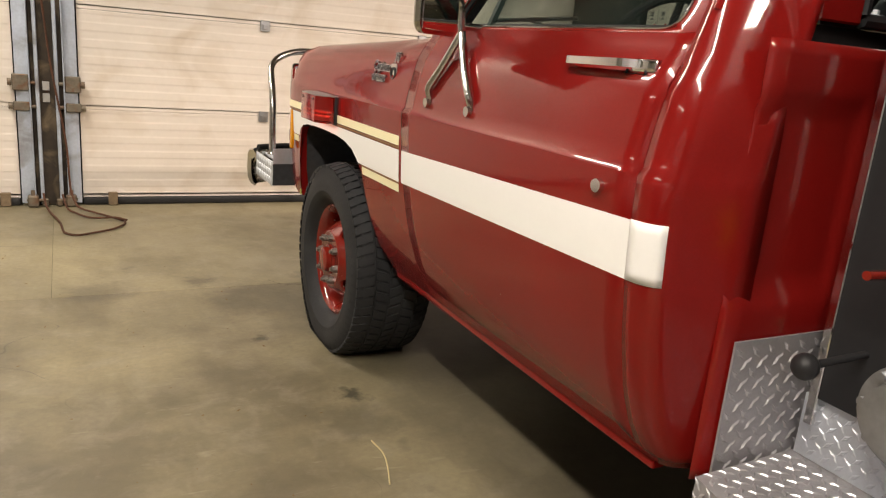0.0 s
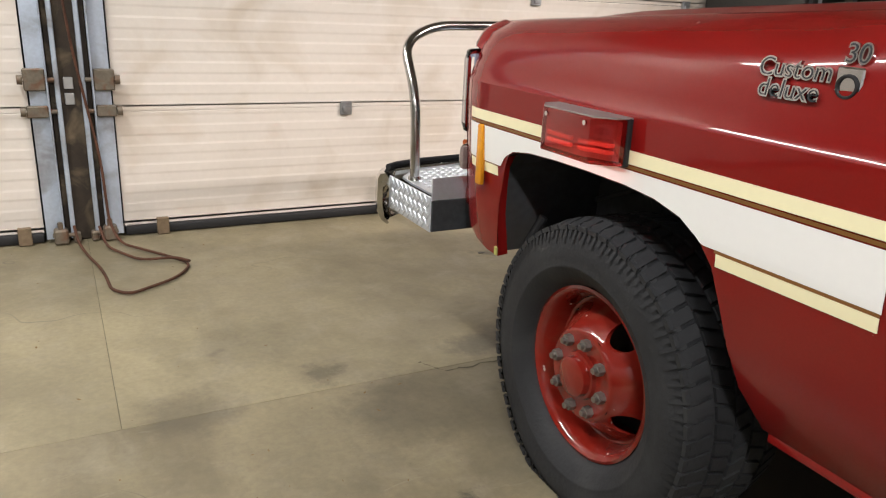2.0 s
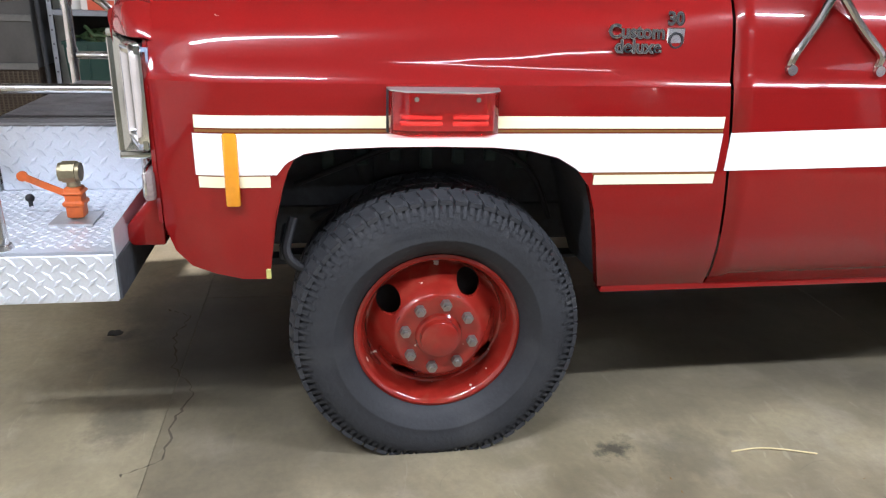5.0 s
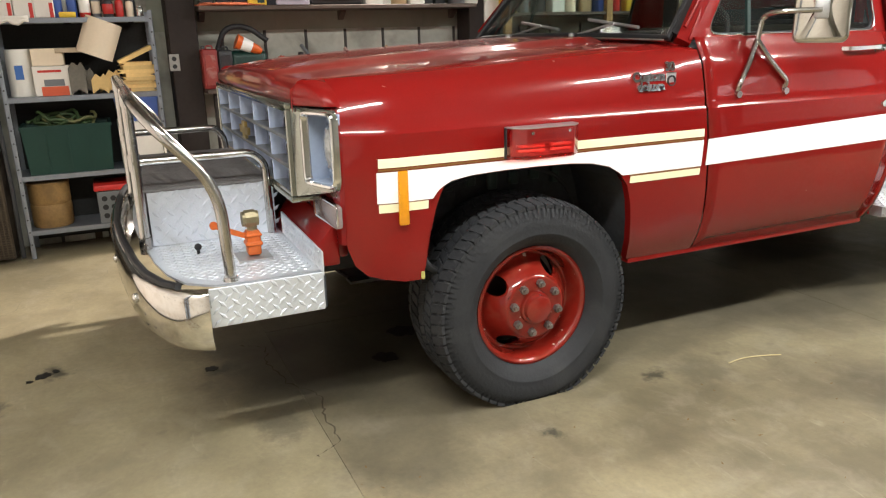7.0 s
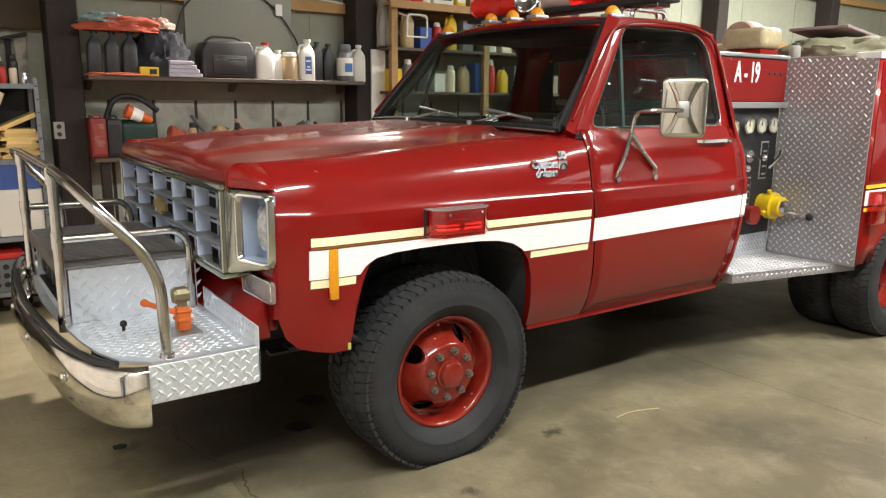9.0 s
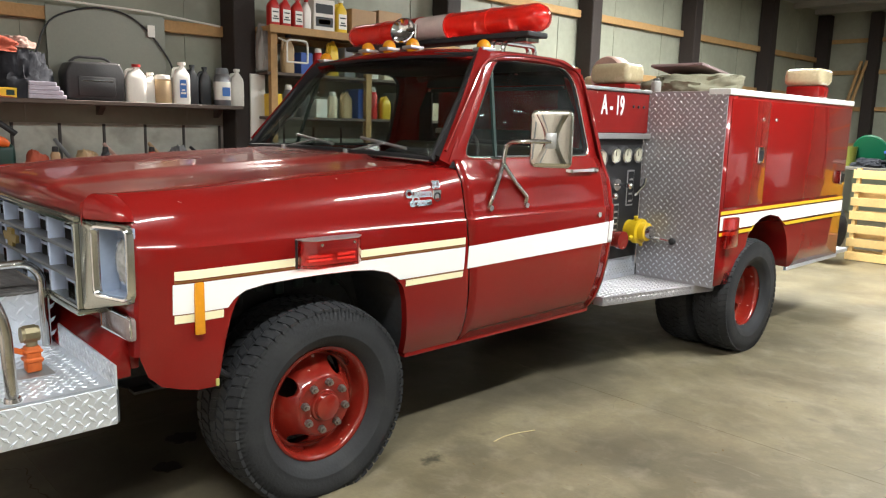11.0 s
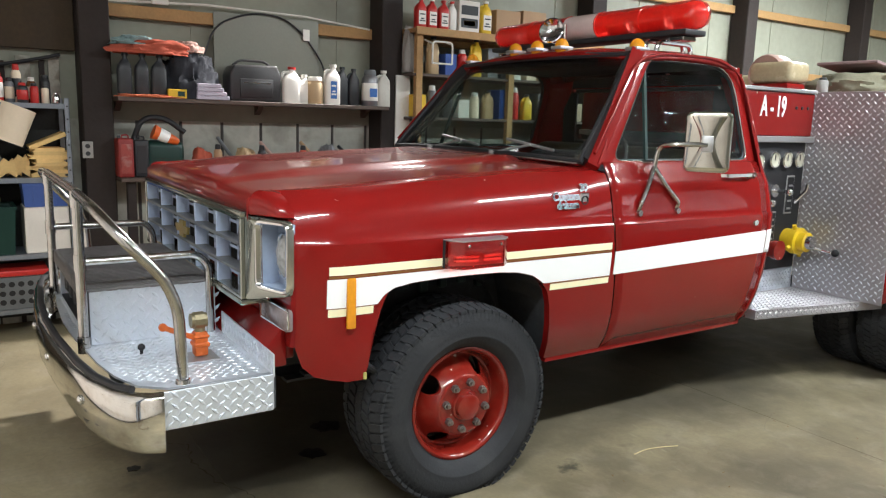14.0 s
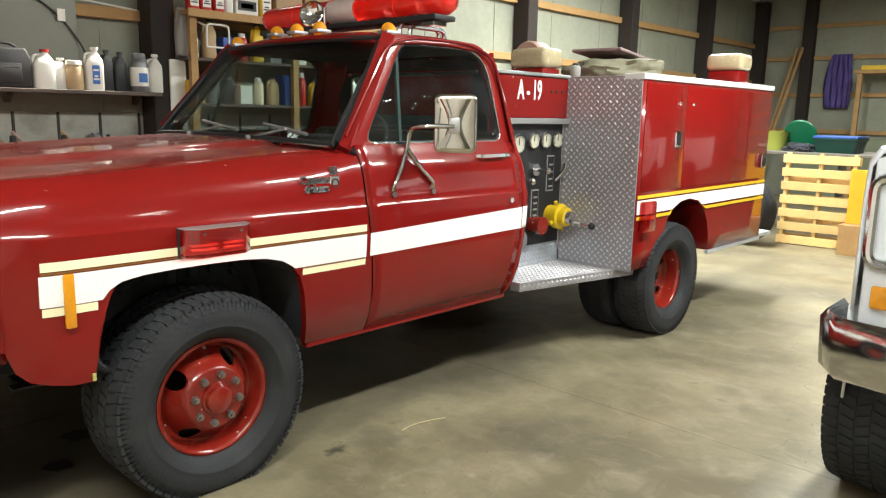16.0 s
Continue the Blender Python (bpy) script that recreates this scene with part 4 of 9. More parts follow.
# headliner and back wall with a window opening
bm = B()
box(bm, -0.72, 0.72, -1.80, -1.08, 1.815, 1.835, 0.006, 1)
part("headliner", bm, INTERIOR, truck)
bm = B()
for x0, x1, z0, z1 in ((-0.52, 0.52, 0.55, 1.40), (-0.72, -0.60, 1.40, 1.74), (0.60, 0.72, 1.40, 1.74), (-0.70, 0.70, 1.74, 1.83)):
    box(bm, x0, x1, -1.925 + (0.03 if z0 > 1.3 else 0), -1.90 + (0.03 if z0 > 1.3 else 0), z0, z1, 0.004, 1)
part("cab_back", bm, RED, truck)
bm = B()
for x0, x1, z0, z1 in ((-0.80, 0.80, 0.66, 1.395), (-0.74, -0.605, 1.396, 1.72), (0.605, 0.74, 1.396, 1.72), (-0.76, 0.76, 1.745, 1.812)):
    box(bm, x0 * (0.93 if z0 > 1.39 else 1), x1 * (0.93 if z0 > 1.39 else 1), -1.874, -1.868, z0, z1)
part("cab_lining", bm, INTERIOR, truck, "dark cab lining", smooth=0)
bm = B()
box(bm, -0.61, 0.61, -1.896, -1.890, 1.392, 1.75)
pane = part("rear_pane", bm, GLASS, truck, "cab rear window glass")
pane.visible_shadow = False
bm = B()
tube(bm, rounded_path([(-0.59, -1.886, 1.41), (0.59, -1.886, 1.41), (0.59, -1.886, 1.73), (-0.59, -1.886, 1.73), (-0.59, -1.886, 1.42)], 0.05, 4), 0.014, 8)
part("rear_window_seal", bm, BLACK, truck)
# windscreen with its rubber
bm = B()
rows = []
for i in range(6):
    t = i / 5
    row = []
    for j in range(19):
        u = -1 + 2 * j / 18
        row.append((u * (0.845 - 0.115 * t), (-0.635 - 0.065 * u * u) * (1 - t) + (-1.055 - 0.03 * u * u) * t, 1.372 + (1.848 - 1.372) * t - 0.015 * u * u))
    rows.append(row)
patch(bm, rows)
pane = part("windscreen", bm, GLASS, truck, "clear windscreen glass", smooth=60, thick=0.005)
pane.visible_shadow = False
edge = rows[0] + [r[-1] for r in rows[1:]] + rows[-1][::-1][1:] + [r[0] for r in rows[::-1]][1:-1]
bm = B()
tube(bm, [Vector(p) + Vector((0, 0.006, 0.004)) for p in edge], 0.014, 8, closed=True)
part("windscreen_seal", bm, BLACK, truck, "black rubber windscreen seal")
bm = B()
tube(bm, [Vector(p) + Vector((0, 0.024, -0.004)) for p in rows[0]], 0.006, 6)
part("windscreen_trim", bm, CHROME, truck, "bright lower windscreen trim")
for x in (-0.36, 0.24):
    bm = B()
    y0 = -0.655
    tube(bm, [(x + 0.10, y0 + 0.03, 1.372), (x - 0.16, y0 - 0.012, 1.42)], 0.006, 6)
    tube(bm, [(x - 0.32, y0 - 0.02, 1.402), (x + 0.04, y0 - 0.022, 1.44)], 0.007, 6)
    rod(bm, (x + 0.10, y0 + 0.03, 1.355), (x + 0.10, y0 + 0.03, 1.385), 0.014)
    part("wiper", bm, ALU_DULL, truck, "thin metal wiper")

# interior
bm = B()
box(bm, -0.84, 0.84, -1.05, -0.70, 1.05, 1.34, 0.05, 3)
box(bm, -0.62, -0.25, -1.1, -0.86, 1.30, 1.39, 0.03, 2)
part("dashboard", bm, INTERIOR, truck, "black dashboard")
bm = B()
box(bm, -0.80, 0.80, -1.86, -1.72, 0.9, 1.40, 0.05, 3)
box(bm, -0.84, 0.84, -1.80, -1.28, 0.75, 0.96, 0.05, 3)
part("bench_seat", bm, SEAT, truck, "brown vinyl bench seat")
bm = B()
c, ax = Vector((-0.42, -1.17, 1.31)), Matrix.Rotation(radians(-62), 3, "X")
tube(bm, [c + ax @ Vector((0.195 * math.cos(a * 2 * math.pi / 32), 0.195 * math.sin(a * 2 * math.pi / 32), 0)) for a in range(32)], 0.013, 8, closed=True)
for a in (0.3, math.pi - 0.3, math.pi * 1.5):
    tube(bm, [c + ax @ Vector((0.19 * math.cos(a), 0.19 * math.sin(a), 0)), c + ax @ Vector((0, 0, -0.03))], 0.011, 8)
rod(bm, c + ax @ Vector((0, 0, -0.06)), c + ax @ Vector((0, 0, 0.0)), 0.045, 0.03)
tube(bm, [c + ax @ Vector((0, 0, -0.05)), c + ax @ Vector((0, 0, -0.35))], 0.03, 10)
part("steering_wheel", bm, BLACK, truck, "black steering wheel")
bm = B()
box(bm, -0.80, 0.80, -1.85, -0.72, 0.60, 0.66)
box(bm, -0.86, 0.86, -0.74, -0.70, 0.66, 1.30)
part("cab_floor", bm, INTERIOR, truck, smooth=0)

# ---- stripes: tape laid on the painted sides ----
def arch_z(y):
    pts = [p for p in ARCH]
    if y > 0.452 or y < -0.44:
        return 0.0
    for (a, p), (b, q) in zip(pts, pts[1:]):
        if b <= y <= a and a - b > 1e-4:
            return p + (q - p) * (a - y) / (a - b)
    return 0.93


def tape(name, s, y0, y1, low, high, material, label, proud=0.0016, n=0, wrap=True):
    """A strip of tape on the body side; low and high give its edges along y."""
    n = n or max(2, int(abs(y1 - y0) / 0.03))
    bm = B()
    cols = []
    for i in range(n + 1):
        y = y0 + (y1 - y0) * i / n
        a, b = low(y), high(y)
        a = max(a, arch_z(y) + 0.002) if wrap else a
        if a > b - 0.002:
            a = b - 0.002
        cols.append([(s * (half(y, a + (b - a) * t / 6) + proud), y, a + (b - a) * t / 6) for t in range(7)])
    patch(bm, cols)
    part(name, bm, material, truck, label, smooth=0, thick=0.0012)


for s in (-1, 1):
    tape("stripe", s, 0.620, -0.752, lambda y: 0.981, lambda y: 1.012, LIT_YELLOW_TAPE, "yellow reflective pinstripe, coloured pale as if lit", n=40)
    tape("stripe", s, 0.626, -0.754, lambda y: 0.861, lambda y: 0.967, WHITE_TAPE, "broad white reflective stripe", n=140)
    tape("stripe", s, 0.620, 0.445, lambda y: 0.828, lambda y: 0.857, LIT_YELLOW_TAPE, "yellow reflective pinstripe, coloured pale as if lit", wrap=False)
    tape("stripe", s, -0.405, -0.752, lambda y: 0.826, lambda y: 0.853, LIT_YELLOW_TAPE, "yellow reflective pinstripe, coloured pale as if lit", wrap=False, n=20)
    for y0, y1, z in ((0.62, -0.752, 0.974), (0.62, 0.447, 0.859), (-0.40, -0.752, 0.857)):
        tape("stripe", s, y0, y1, lambda y, z=z: z - 0.0035, lambda y, z=z: z + 0.0035, GOLD_TAPE, "dark gold pinstripe between the stripes", proud=0.0012, wrap=False)
    tape("stripe", s, -0.776, -1.8085, lambda y: 0.862 - 0.02 * (y + 0.768), lambda y: 0.968 - 0.034 * (y + 0.768), WHITE_TAPE, "broad white reflective stripe on the door", n=30)
    bm = B()
    patch(bm, [[(s * (half(-1.85, z) - d + 0.0035), y - 0.001, z) for z in (0.883 - 0.02 * (y + 1.8) + k * 0.0204 for k in range(7))] for d, y, _ in CORNER[:6]])
    part("stripe", bm, WHITE_TAPE, truck, "white reflective stripe end on the cab corner", smooth=60, thick=0.0012)
    # amber side marker
    bm = B()
    x = half(0.54, 0.87)
    box(bm, s * x - (0.002 if s > 0 else 0.014), s * x + (0.014 if s > 0 else 0.002), 0.52, 0.556, 0.782, 0.968, 0.006, 2)
    part("side_marker", bm, AMBER_LENS, truck, "tall amber side marker lens")
    # red flasher on the fender
    x = half(0.0, 1.03) - 0.003
    bm = B()
    box(bm, min(s * x, s * (x + 0.016)), max(s * x, s * (x + 0.016)), -0.128, 0.156, 0.972, 1.083, 0.004, 2)
    fl = part("flasher", bm, BLACK, truck, "red rectangular fender flasher on a dark base")
    bm = B()
    prism(bm, [(s * (x + 0.016), -0.126), (s * (x + 0.016), 0.154), (s * (x + 0.05), 0.148), (s * (x + 0.084), 0.108), (s * (x + 0.084), -0.08), (s * (x + 0.05), -0.120)], "z", 0.975, 1.080)
    bmesh.ops.bevel(bm, geom=bm.edges[:], offset=0.004, segments=2, affect="EDGES", profile=0.5)
    part("lens", bm, RED_LENS, fl, "deep red ribbed lens").visible_shadow = False
    bm = B()
    prism(bm, [(s * (x + 0.001), -0.128), (s * (x + 0.001), 0.156), (s * (x + 0.048), 0.150), (s * (x + 0.082), 0.11), (s * (x + 0.082), -0.082), (s * (x + 0.048), -0.122)], "z", 1.0805, 1.084)
    part("top_trim", bm, ALU_DULL, fl, "thin bright trim over the lens", smooth=0)
    bm = B()
    box(bm, min(s * (x + 0.0165), s * (x + 0.0195)), max(s * (x + 0.0165), s * (x + 0.0195)), -0.10, 0.13, 0.984, 1.07)
    part("back_plate", bm, ALU_DULL, fl, smooth=0)
    # pale bars added behind the lens to paint its bright streaks
    for y0, y1 in ((-0.085, -0.005), (0.02, 0.115)):
        for z in (1.002, 1.017):
            bm = B()
            box(bm, min(s * (x + 0.02), s * (x + 0.036)), max(s * (x + 0.02), s * (x + 0.036)), y0, y1, z - 0.005, z + 0.005, 0.003, 2)
            part("reflector", bm, GLINT_BAR, fl)
    for y in (-0.06, 0.09):
        bm = B()
        rod(bm, (s * (x + 0.084), y, 1.066), (s * (x + 0.088), y, 1.066), 0.006, seg=10)
        part("screw", bm, CHROME, fl)

# the cab is a little longer and taller than drawn above: stretch all that lies behind the door's front edge
for ob in truck.children_recursive:
    if ob.type == "MESH":
        for v in ob.data.vertices:
            if v.co.y < -0.76:
                v.co.y = -0.76 + (v.co.y + 0.76) * 1.085
            if v.co.y < -0.6 and v.co.z > 1.37:
                v.co.z = 1.37 + (v.co.z - 1.37) * 1.07

# ---- wheels ----
RIM_R, TYRE_R, TYRE_W = 0.222, 0.395, 0.255


def tyre_mesh():
    bm = B()
    m = Matrix.Rotation(radians(90), 4, "Y")
    w = TYRE_W / 2
    prof = [(0.208, -w * 0.60), (0.225, -w * 0.68), (0.236, -w * 0.80), (0.255, -w * 0.93), (0.276, -w * 0.985), (0.278, -w * 0.993), (0.282, -w * 0.994), (0.285, -w * 0.99), (0.30, -w * 1.0), (0.318, -w * 0.998), (0.334, -w * 0.982), (0.345, -w * 0.963), (0.355, -w * 0.94), (0.378, -w * 0.86), (0.386, -w * 0.78),
            (0.388, -w * 0.4), (0.389, 0), (0.388, w * 0.4), (0.386, w * 0.78), (0.378, w * 0.86), (0.355, w * 0.94), (0.315, w * 1.0), (0.285, w * 0.995), (0.255, w * 0.93), (0.236, w * 0.80), (0.225, w * 0.66)]
    lathe(bm, prof, m, 64)
    carcass = mesh_of("tyre", bm, RUBBER, 30)
    bm = B()
    # tread blocks in five rows, the outer ones lapping over the shoulder
    n = 62
    for row, (x0, x1) in enumerate(((-0.94, -0.56), (-0.50, -0.20), (-0.14, 0.14), (0.20, 0.50), (0.56, 0.94))):
        for i in range(n):
            a = 2 * math.pi * (i + 0.5 * (row % 2)) / n
            da = math.pi / n * 0.86
            sk = 0.35 * math.pi / n * (1 if row % 2 else -1)
            lo = 0.384
            hi0 = TYRE_R - (0.008 if row == 0 else 0)
            hi1 = TYRE_R - (0.008 if row == 4 else 0)
            if row == 0:
                c = [(x0, lo - 0.014, hi0 - 0.006), (x1, lo, hi1)]
            elif row == 4:
                c = [(x0, lo, hi0), (x1, lo - 0.014, hi1 - 0.006)]
            else:
                c = [(x0, lo, hi0), (x1, lo, hi1)]
            vs = []
            for (x, l, h), k in zip(c, (-1, 1)):
                for r, sh in ((l, 1.0), (h, 0.86)):
                    for e in (-1, 1):
                        b = a + e * da * sh + sk * k
                        vs.append(bm.verts.new((x * w, r * math.cos(b), r * math.sin(b))))
            for f in ((2, 3, 7, 6), (0, 2, 6, 4), (1, 5, 7, 3), (0, 1, 3, 2), (4, 6, 7, 5)):
                bm.faces.new([vs[q] for q in f])
    # short ribs down the outer shoulder
    for i in range(n * 2):
        a, da = 2 * math.pi * i / (2 * n), math.pi / n * (0.24 if i % 2 else 0.3)
        deep = 0.340 if i % 2 else 0.352
        vs = []
        for r, x in ((0.384, 0.872), (0.366, 0.94), (deep, 1.003 if i % 2 else 0.968)):
            for e in (-1, 1):
                vs.append(bm.verts.new((-x * w - 0.001, r * math.cos(a + e * da), r * math.sin(a + e * da))))
        for f in ((0, 1, 3, 2), (2, 3, 5, 4)):
            bm.faces.new([vs[q] for q in f])
    return carcass, mesh_of("tread", bm, RUBBER, 30)


def dish_x(r, deep):
    """How far the wheel's dish stands out at a radius."""
    if deep:
        return lerp_table([(0, -0.075), (0.10, -0.075), (0.115, -0.07), (0.15, -0.045), (0.185, -0.035), (0.195, -0.03), (0.205, 0.03), (0.215, 0.062), (0.224, 0.068)], r)
    return lerp_table([(0, 0.098), (0.108, 0.098), (0.116, 0.100), (0.126, 0.091), (0.150, 0.060), (0.175, 0.020), (0.188, 0.004), (0.196, 0.008), (0.203, 0.05), (0.214, 0.078), (0.224, 0.086)], r)


def rim_mesh(deep):
    """A steel disc wheel: rolled flange, dish with four hand holes, raised hub seat."""
    bm = B()
    m = Matrix.Rotation(radians(90), 4, "Y") @ Matrix.Scale(-1, 4, (0, 0, 1))

    def P(r, a):
        return Vector((-dish_x(r, deep), r * math.cos(a), r * math.sin(a)))

    r1, r2, rc, hr, ha = 0.122, 0.196, 0.160, 0.029, 0.235
    K = 32
    # the belt with the holes, four sectors
    for q in range(4):
        mid = math.pi / 4 + q * math.pi / 2 + 0.35
        outer, hole = [], []
        for i in range(K):
            t = 2 * math.pi * i / K
            c, sn = math.cos(t), math.sin(t)
            mx = max(abs(c), abs(sn))
            outer.append((rc + (sn / mx) * (r2 - rc if sn > 0 else rc - r1), mid + (c / mx) * math.pi / 4))
            hole.append((rc + sn * hr, mid + c * ha))
        rings = [[P(o[0] + (h[0] - o[0]) * f, o[1] + (h[1] - o[1]) * f) for o, h in zip(outer, hole)] for f in (0, 0.35, 0.7, 0.92, 1.0)]
        rings.append([p + Vector((0.014, 0, 0)) for p in rings[-1]])
        patch(bm, [r + [r[0]] for r in rings])
    seg = 64
    prof = [0.224, 0.219, 0.214, 0.208, 0.203, 0.199, 0.196]
    patch(bm, [[P(r, 2 * math.pi * j / seg) for j in range(seg + 1)] for r in prof])
    prof = [0.122, 0.119, 0.114, 0.108, 0.09, 0.06, 0.001]
    patch(bm, [[P(r, 2 * math.pi * j / seg) for j in range(seg + 1)] for r in prof])
    # the flange's edge and the barrel behind
    lathe(bm, [(0.224, 0.086 if not deep else 0.068), (0.232, 0.083 if not deep else 0.065), (0.232, 0.03), (0.20, -0.02), (0.20, -0.10), (0.226, -0.11)], Matrix.Rotation(radians(-90), 4, "Y"), seg)
    bmesh.ops.remove_doubles(bm, verts=bm.verts, dist=0.0008)
    return mesh_of("rim", bm, RED_WHEEL, 40)


(TYRE, TREAD), RIM_FRONT, RIM_REAR = tyre_mesh(), rim_mesh(False), rim_mesh(True)
DRUM = paint("brake_drum_iron", (0.03, 0.027, 0.025), 0.8, var=0.4, scale=9, bump=0.3)
NUT = paint("bare_steel_nut", (0.3, 0.28, 0.26), 0.45, metal=0.8, var=0.3, scale=30, stain=(0.16, 0.07, 0.03), stain_scale=30, stain_amount=0.5)


def nut_mesh():
    bm = B()
    rod(bm, (0.0, 0, 0), (-0.019, 0, 0), 0.0155, 0.0148, 6)
    rod(bm, (-0.019, 0, 0), (-0.030, 0, 0), 0.0085, 0.008, 10)
    return mesh_of("lug_nut", bm, NUT, 20)


NUTS = nut_mesh()


def settled(me, m):
    """The mesh with its foot pressed flat on the floor and bulged a little above it, under the weight."""
    me = me.copy()
    back = m.inverted()
    for v in me.vertices:
        w = m @ v.co
        if w.z < 0.14:
            v.co.x *= 1 + 0.05 * (1 - max(w.z, 0.0) / 0.14)
            w = m @ v.co
        if w.z < 0.002:
            w.z = 0.002
            v.co = back @ w
    return me


def wheel(x, y, side, rear=False, inner=False):
    """One wheel under the truck: tyre, rim, hub and nuts. side -1 looks to -x."""
    hub = new("wheel")
    hub.empty_display_size = 0.1
    hub.parent = truck
    hub.matrix_basis = pose(x, y, 0.388 if rear else 0.379, random.uniform(0, 90) if rear else -32, 0, 0 if side < 0 else 180) @ Matrix.Diagonal((1, 1.02 if rear else 1.065, 1.02 if rear else 1.065, 1))
    wide = Matrix.Identity(4) if rear else Matrix.Translation((0.0425, 0, 0)) @ Matrix.Diagonal((1.335, 1, 1, 1))
    ob = new("tyre", settled(TYRE, hub.matrix_basis @ wide))
    ob.parent = hub
    ob.matrix_basis = wide
    tagged(ob, "black all-terrain tyre with block tread")
    tr = new("tread", settled(TREAD, hub.matrix_basis @ wide))
    tr.parent = hub
    tr.matrix_basis = wide
    tagged(tr, "worn tread blocks", kind="stuff")
    if inner:
        return
    ob = new("rim", RIM_REAR if rear else RIM_FRONT)
    ob.parent = hub
    ob.matrix_basis = Matrix.Diagonal((1, 0.975, 0.975, 1))
    tagged(ob, "red painted steel disc wheel")
    hx = -dish_x(0.0, rear)
    for k in range(8):
        a = 2 * math.pi * (k + 0.95) / 8
        n = new("lug_nut", NUTS)
        n.parent = hub
        n.matrix_basis = pose(hx, 0.092 * math.cos(a), 0.092 * math.sin(a))
    bm = B()
    lathe(bm, [(0.0, 0.036), (0.044, 0.034), (0.050, 0.030), (0.053, 0.012), (0.060, 0.010), (0.064, 0.0)], Matrix.Translation((hx, 0, 0)) @ Matrix.Rotation(radians(-90), 4, "Y"), 32)
    ob = part("hub_cap", bm, RED_WHEEL, hub, "red hub cap")
    bm = B()
    lathe(bm, [(0.0, -0.06), (0.17, -0.06), (0.18, -0.10), (0.18, -0.14)], Matrix.Rotation(radians(-90), 4, "Y"), 24)
    part("brake_drum", bm, DRUM, hub)


for s in (-1, 1):
    wheel(s * 0.884, 0.0, s)
    wheel(s * 1.09, -3.42, s, rear=True)
    wheel(s * 0.80, -3.42, s, rear=True, inner=True)

# ---- underneath ----
bm = B()
for s in (-1, 1):
    box(bm, s * 0.43 - 0.04, s * 0.43 + 0.04, -5.0, 0.80, 0.48, 0.62, 0.01, 1)
    # inner wing and wheel housing
    box(bm, s * 0.60 - 0.01, s * 0.60 + 0.01, -0.70, 0.72, 0.66, 1.22)
    rows = [[(s * 0.61, y, z + 0.015) for y, z in ARCH], [(s * (half(y, z) - 0.03), y * 1.02, z + 0.012) for y, z in ARCH]]
    patch(bm, rows)
for y in (0.7, -0.6, -1.6, -2.6, -4.6):
    box(bm, -0.43, 0.43, y - 0.04, y + 0.04, 0.52, 0.64)
part("chassis_frame", bm, UNDER, truck, "black undercoated ladder frame", smooth=0)
for y, r, c, rc in ((0.0, 0.045, (-0.2, 0, 0.36), 0.12), (-3.42, 0.06, (0.05, -3.42, 0.38), 0.16)):
    bm = B()
    rod(bm, (-0.86, y, 0.38), (0.86, y, 0.38), r)
    ball(bm, c, rc)
    part("axle", bm, UNDER, truck, "grimy black axle")
bm = B()
rod(bm, (0.03, -1.2, 0.55), (0.05, -3.34, 0.42), 0.04)
part("drive_shaft", bm, UNDER, truck)
bm = B()
box(bm, -0.3, 0.3, -0.9, 0.6, 0.42, 0.9, 0.06, 2)
part("engine", bm, UNDER, truck, "dirty dark engine block and sump")
for s in (-1, 1):
    for y0, y1, z in ((-0.55, 0.6, 0.44), (-4.0, -2.8, 0.48)):
        bm = B()
        for k in range(4):
            box(bm, s * 0.52 - 0.03, s * 0.52 + 0.03, y0 + 0.08 * k, y1 - 0.08 * k, z + 0.012 * k, z + 0.011 + 0.012 * k)
        part("leaf_spring", bm, UNDER, truck, smooth=0)
    bm = B()
    rod(bm, (s * 0.50, 0.12, 0.45), (s * 0.62, 0.2, 0.86), 0.03)
    part("shock_absorber", bm, UNDER, truck)

GREENISH = paint("mossy_painted_steel", (0.045, 0.07, 0.06), 0.6, var=0.5, scale=16, bump=0.3, bscale=40, stain=(0.02, 0.02, 0.02), stain_scale=12, stain_amount=0.8)
for s in (-1, 1):
    bm = B()
    for k in range(7):
        y = 0.30 - 0.10 * k
        box(bm, s * 0.63 - 0.016, s * 0.63 + 0.016, y - 0.022, y + 0.018, 0.78 + 0.012 * (k % 3), 0.875 - 0.014 * ((k + 1) % 3), 0.006, 1)
    box(bm, s * 0.645 - 0.008, s * 0.645 + 0.008, -0.34, 0.30, 0.862, 0.878, 0.004, 1)
    part("wing_bracket", bm, GREENISH, truck, "dull greenish brackets in the wheel arch")
    bm = B()
    tube(bm, rounded_path([(s * 0.66, 0.40, 0.74), (s * 0.68, 0.26, 0.80), (s * 0.68, 0.10, 0.865), (s * 0.67, -0.12, 0.885), (s * 0.67, -0.33, 0.80), (s * 0.66, -0.40, 0.62)], 0.12, 5), 0.009, 8)
    tube(bm, rounded_path([(s * 0.62, 0.35, 0.62), (s * 0.72, 0.25, 0.70), (s * 0.74, 0.10, 0.66), (s * 0.66, 0.02, 0.52)], 0.08, 5), 0.012, 8)
    part("brake_line", bm, BLACK, truck, "black line clipped round the wheel arch")
    bm = B()
    box(bm, s * 0.70 - 0.10, s * 0.70 + 0.10, 0.42, 0.446, 0.55, 0.60, 0.006, 1)
    part("stay_bracket", bm, UNDER, truck, "grimy bracket in the wheel arch")
    bm = B()
    rod(bm, (s * 0.45, 0.10, 0.48), (s * 0.78, 0.06, 0.44), 0.018)
    part("steering_link", bm, UNDER, truck, "grimy steering link")
SCRAP = paint("faded_yellow_scrap", (0.45, 0.42, 0.12), 0.7, var=0.3, scale=40)
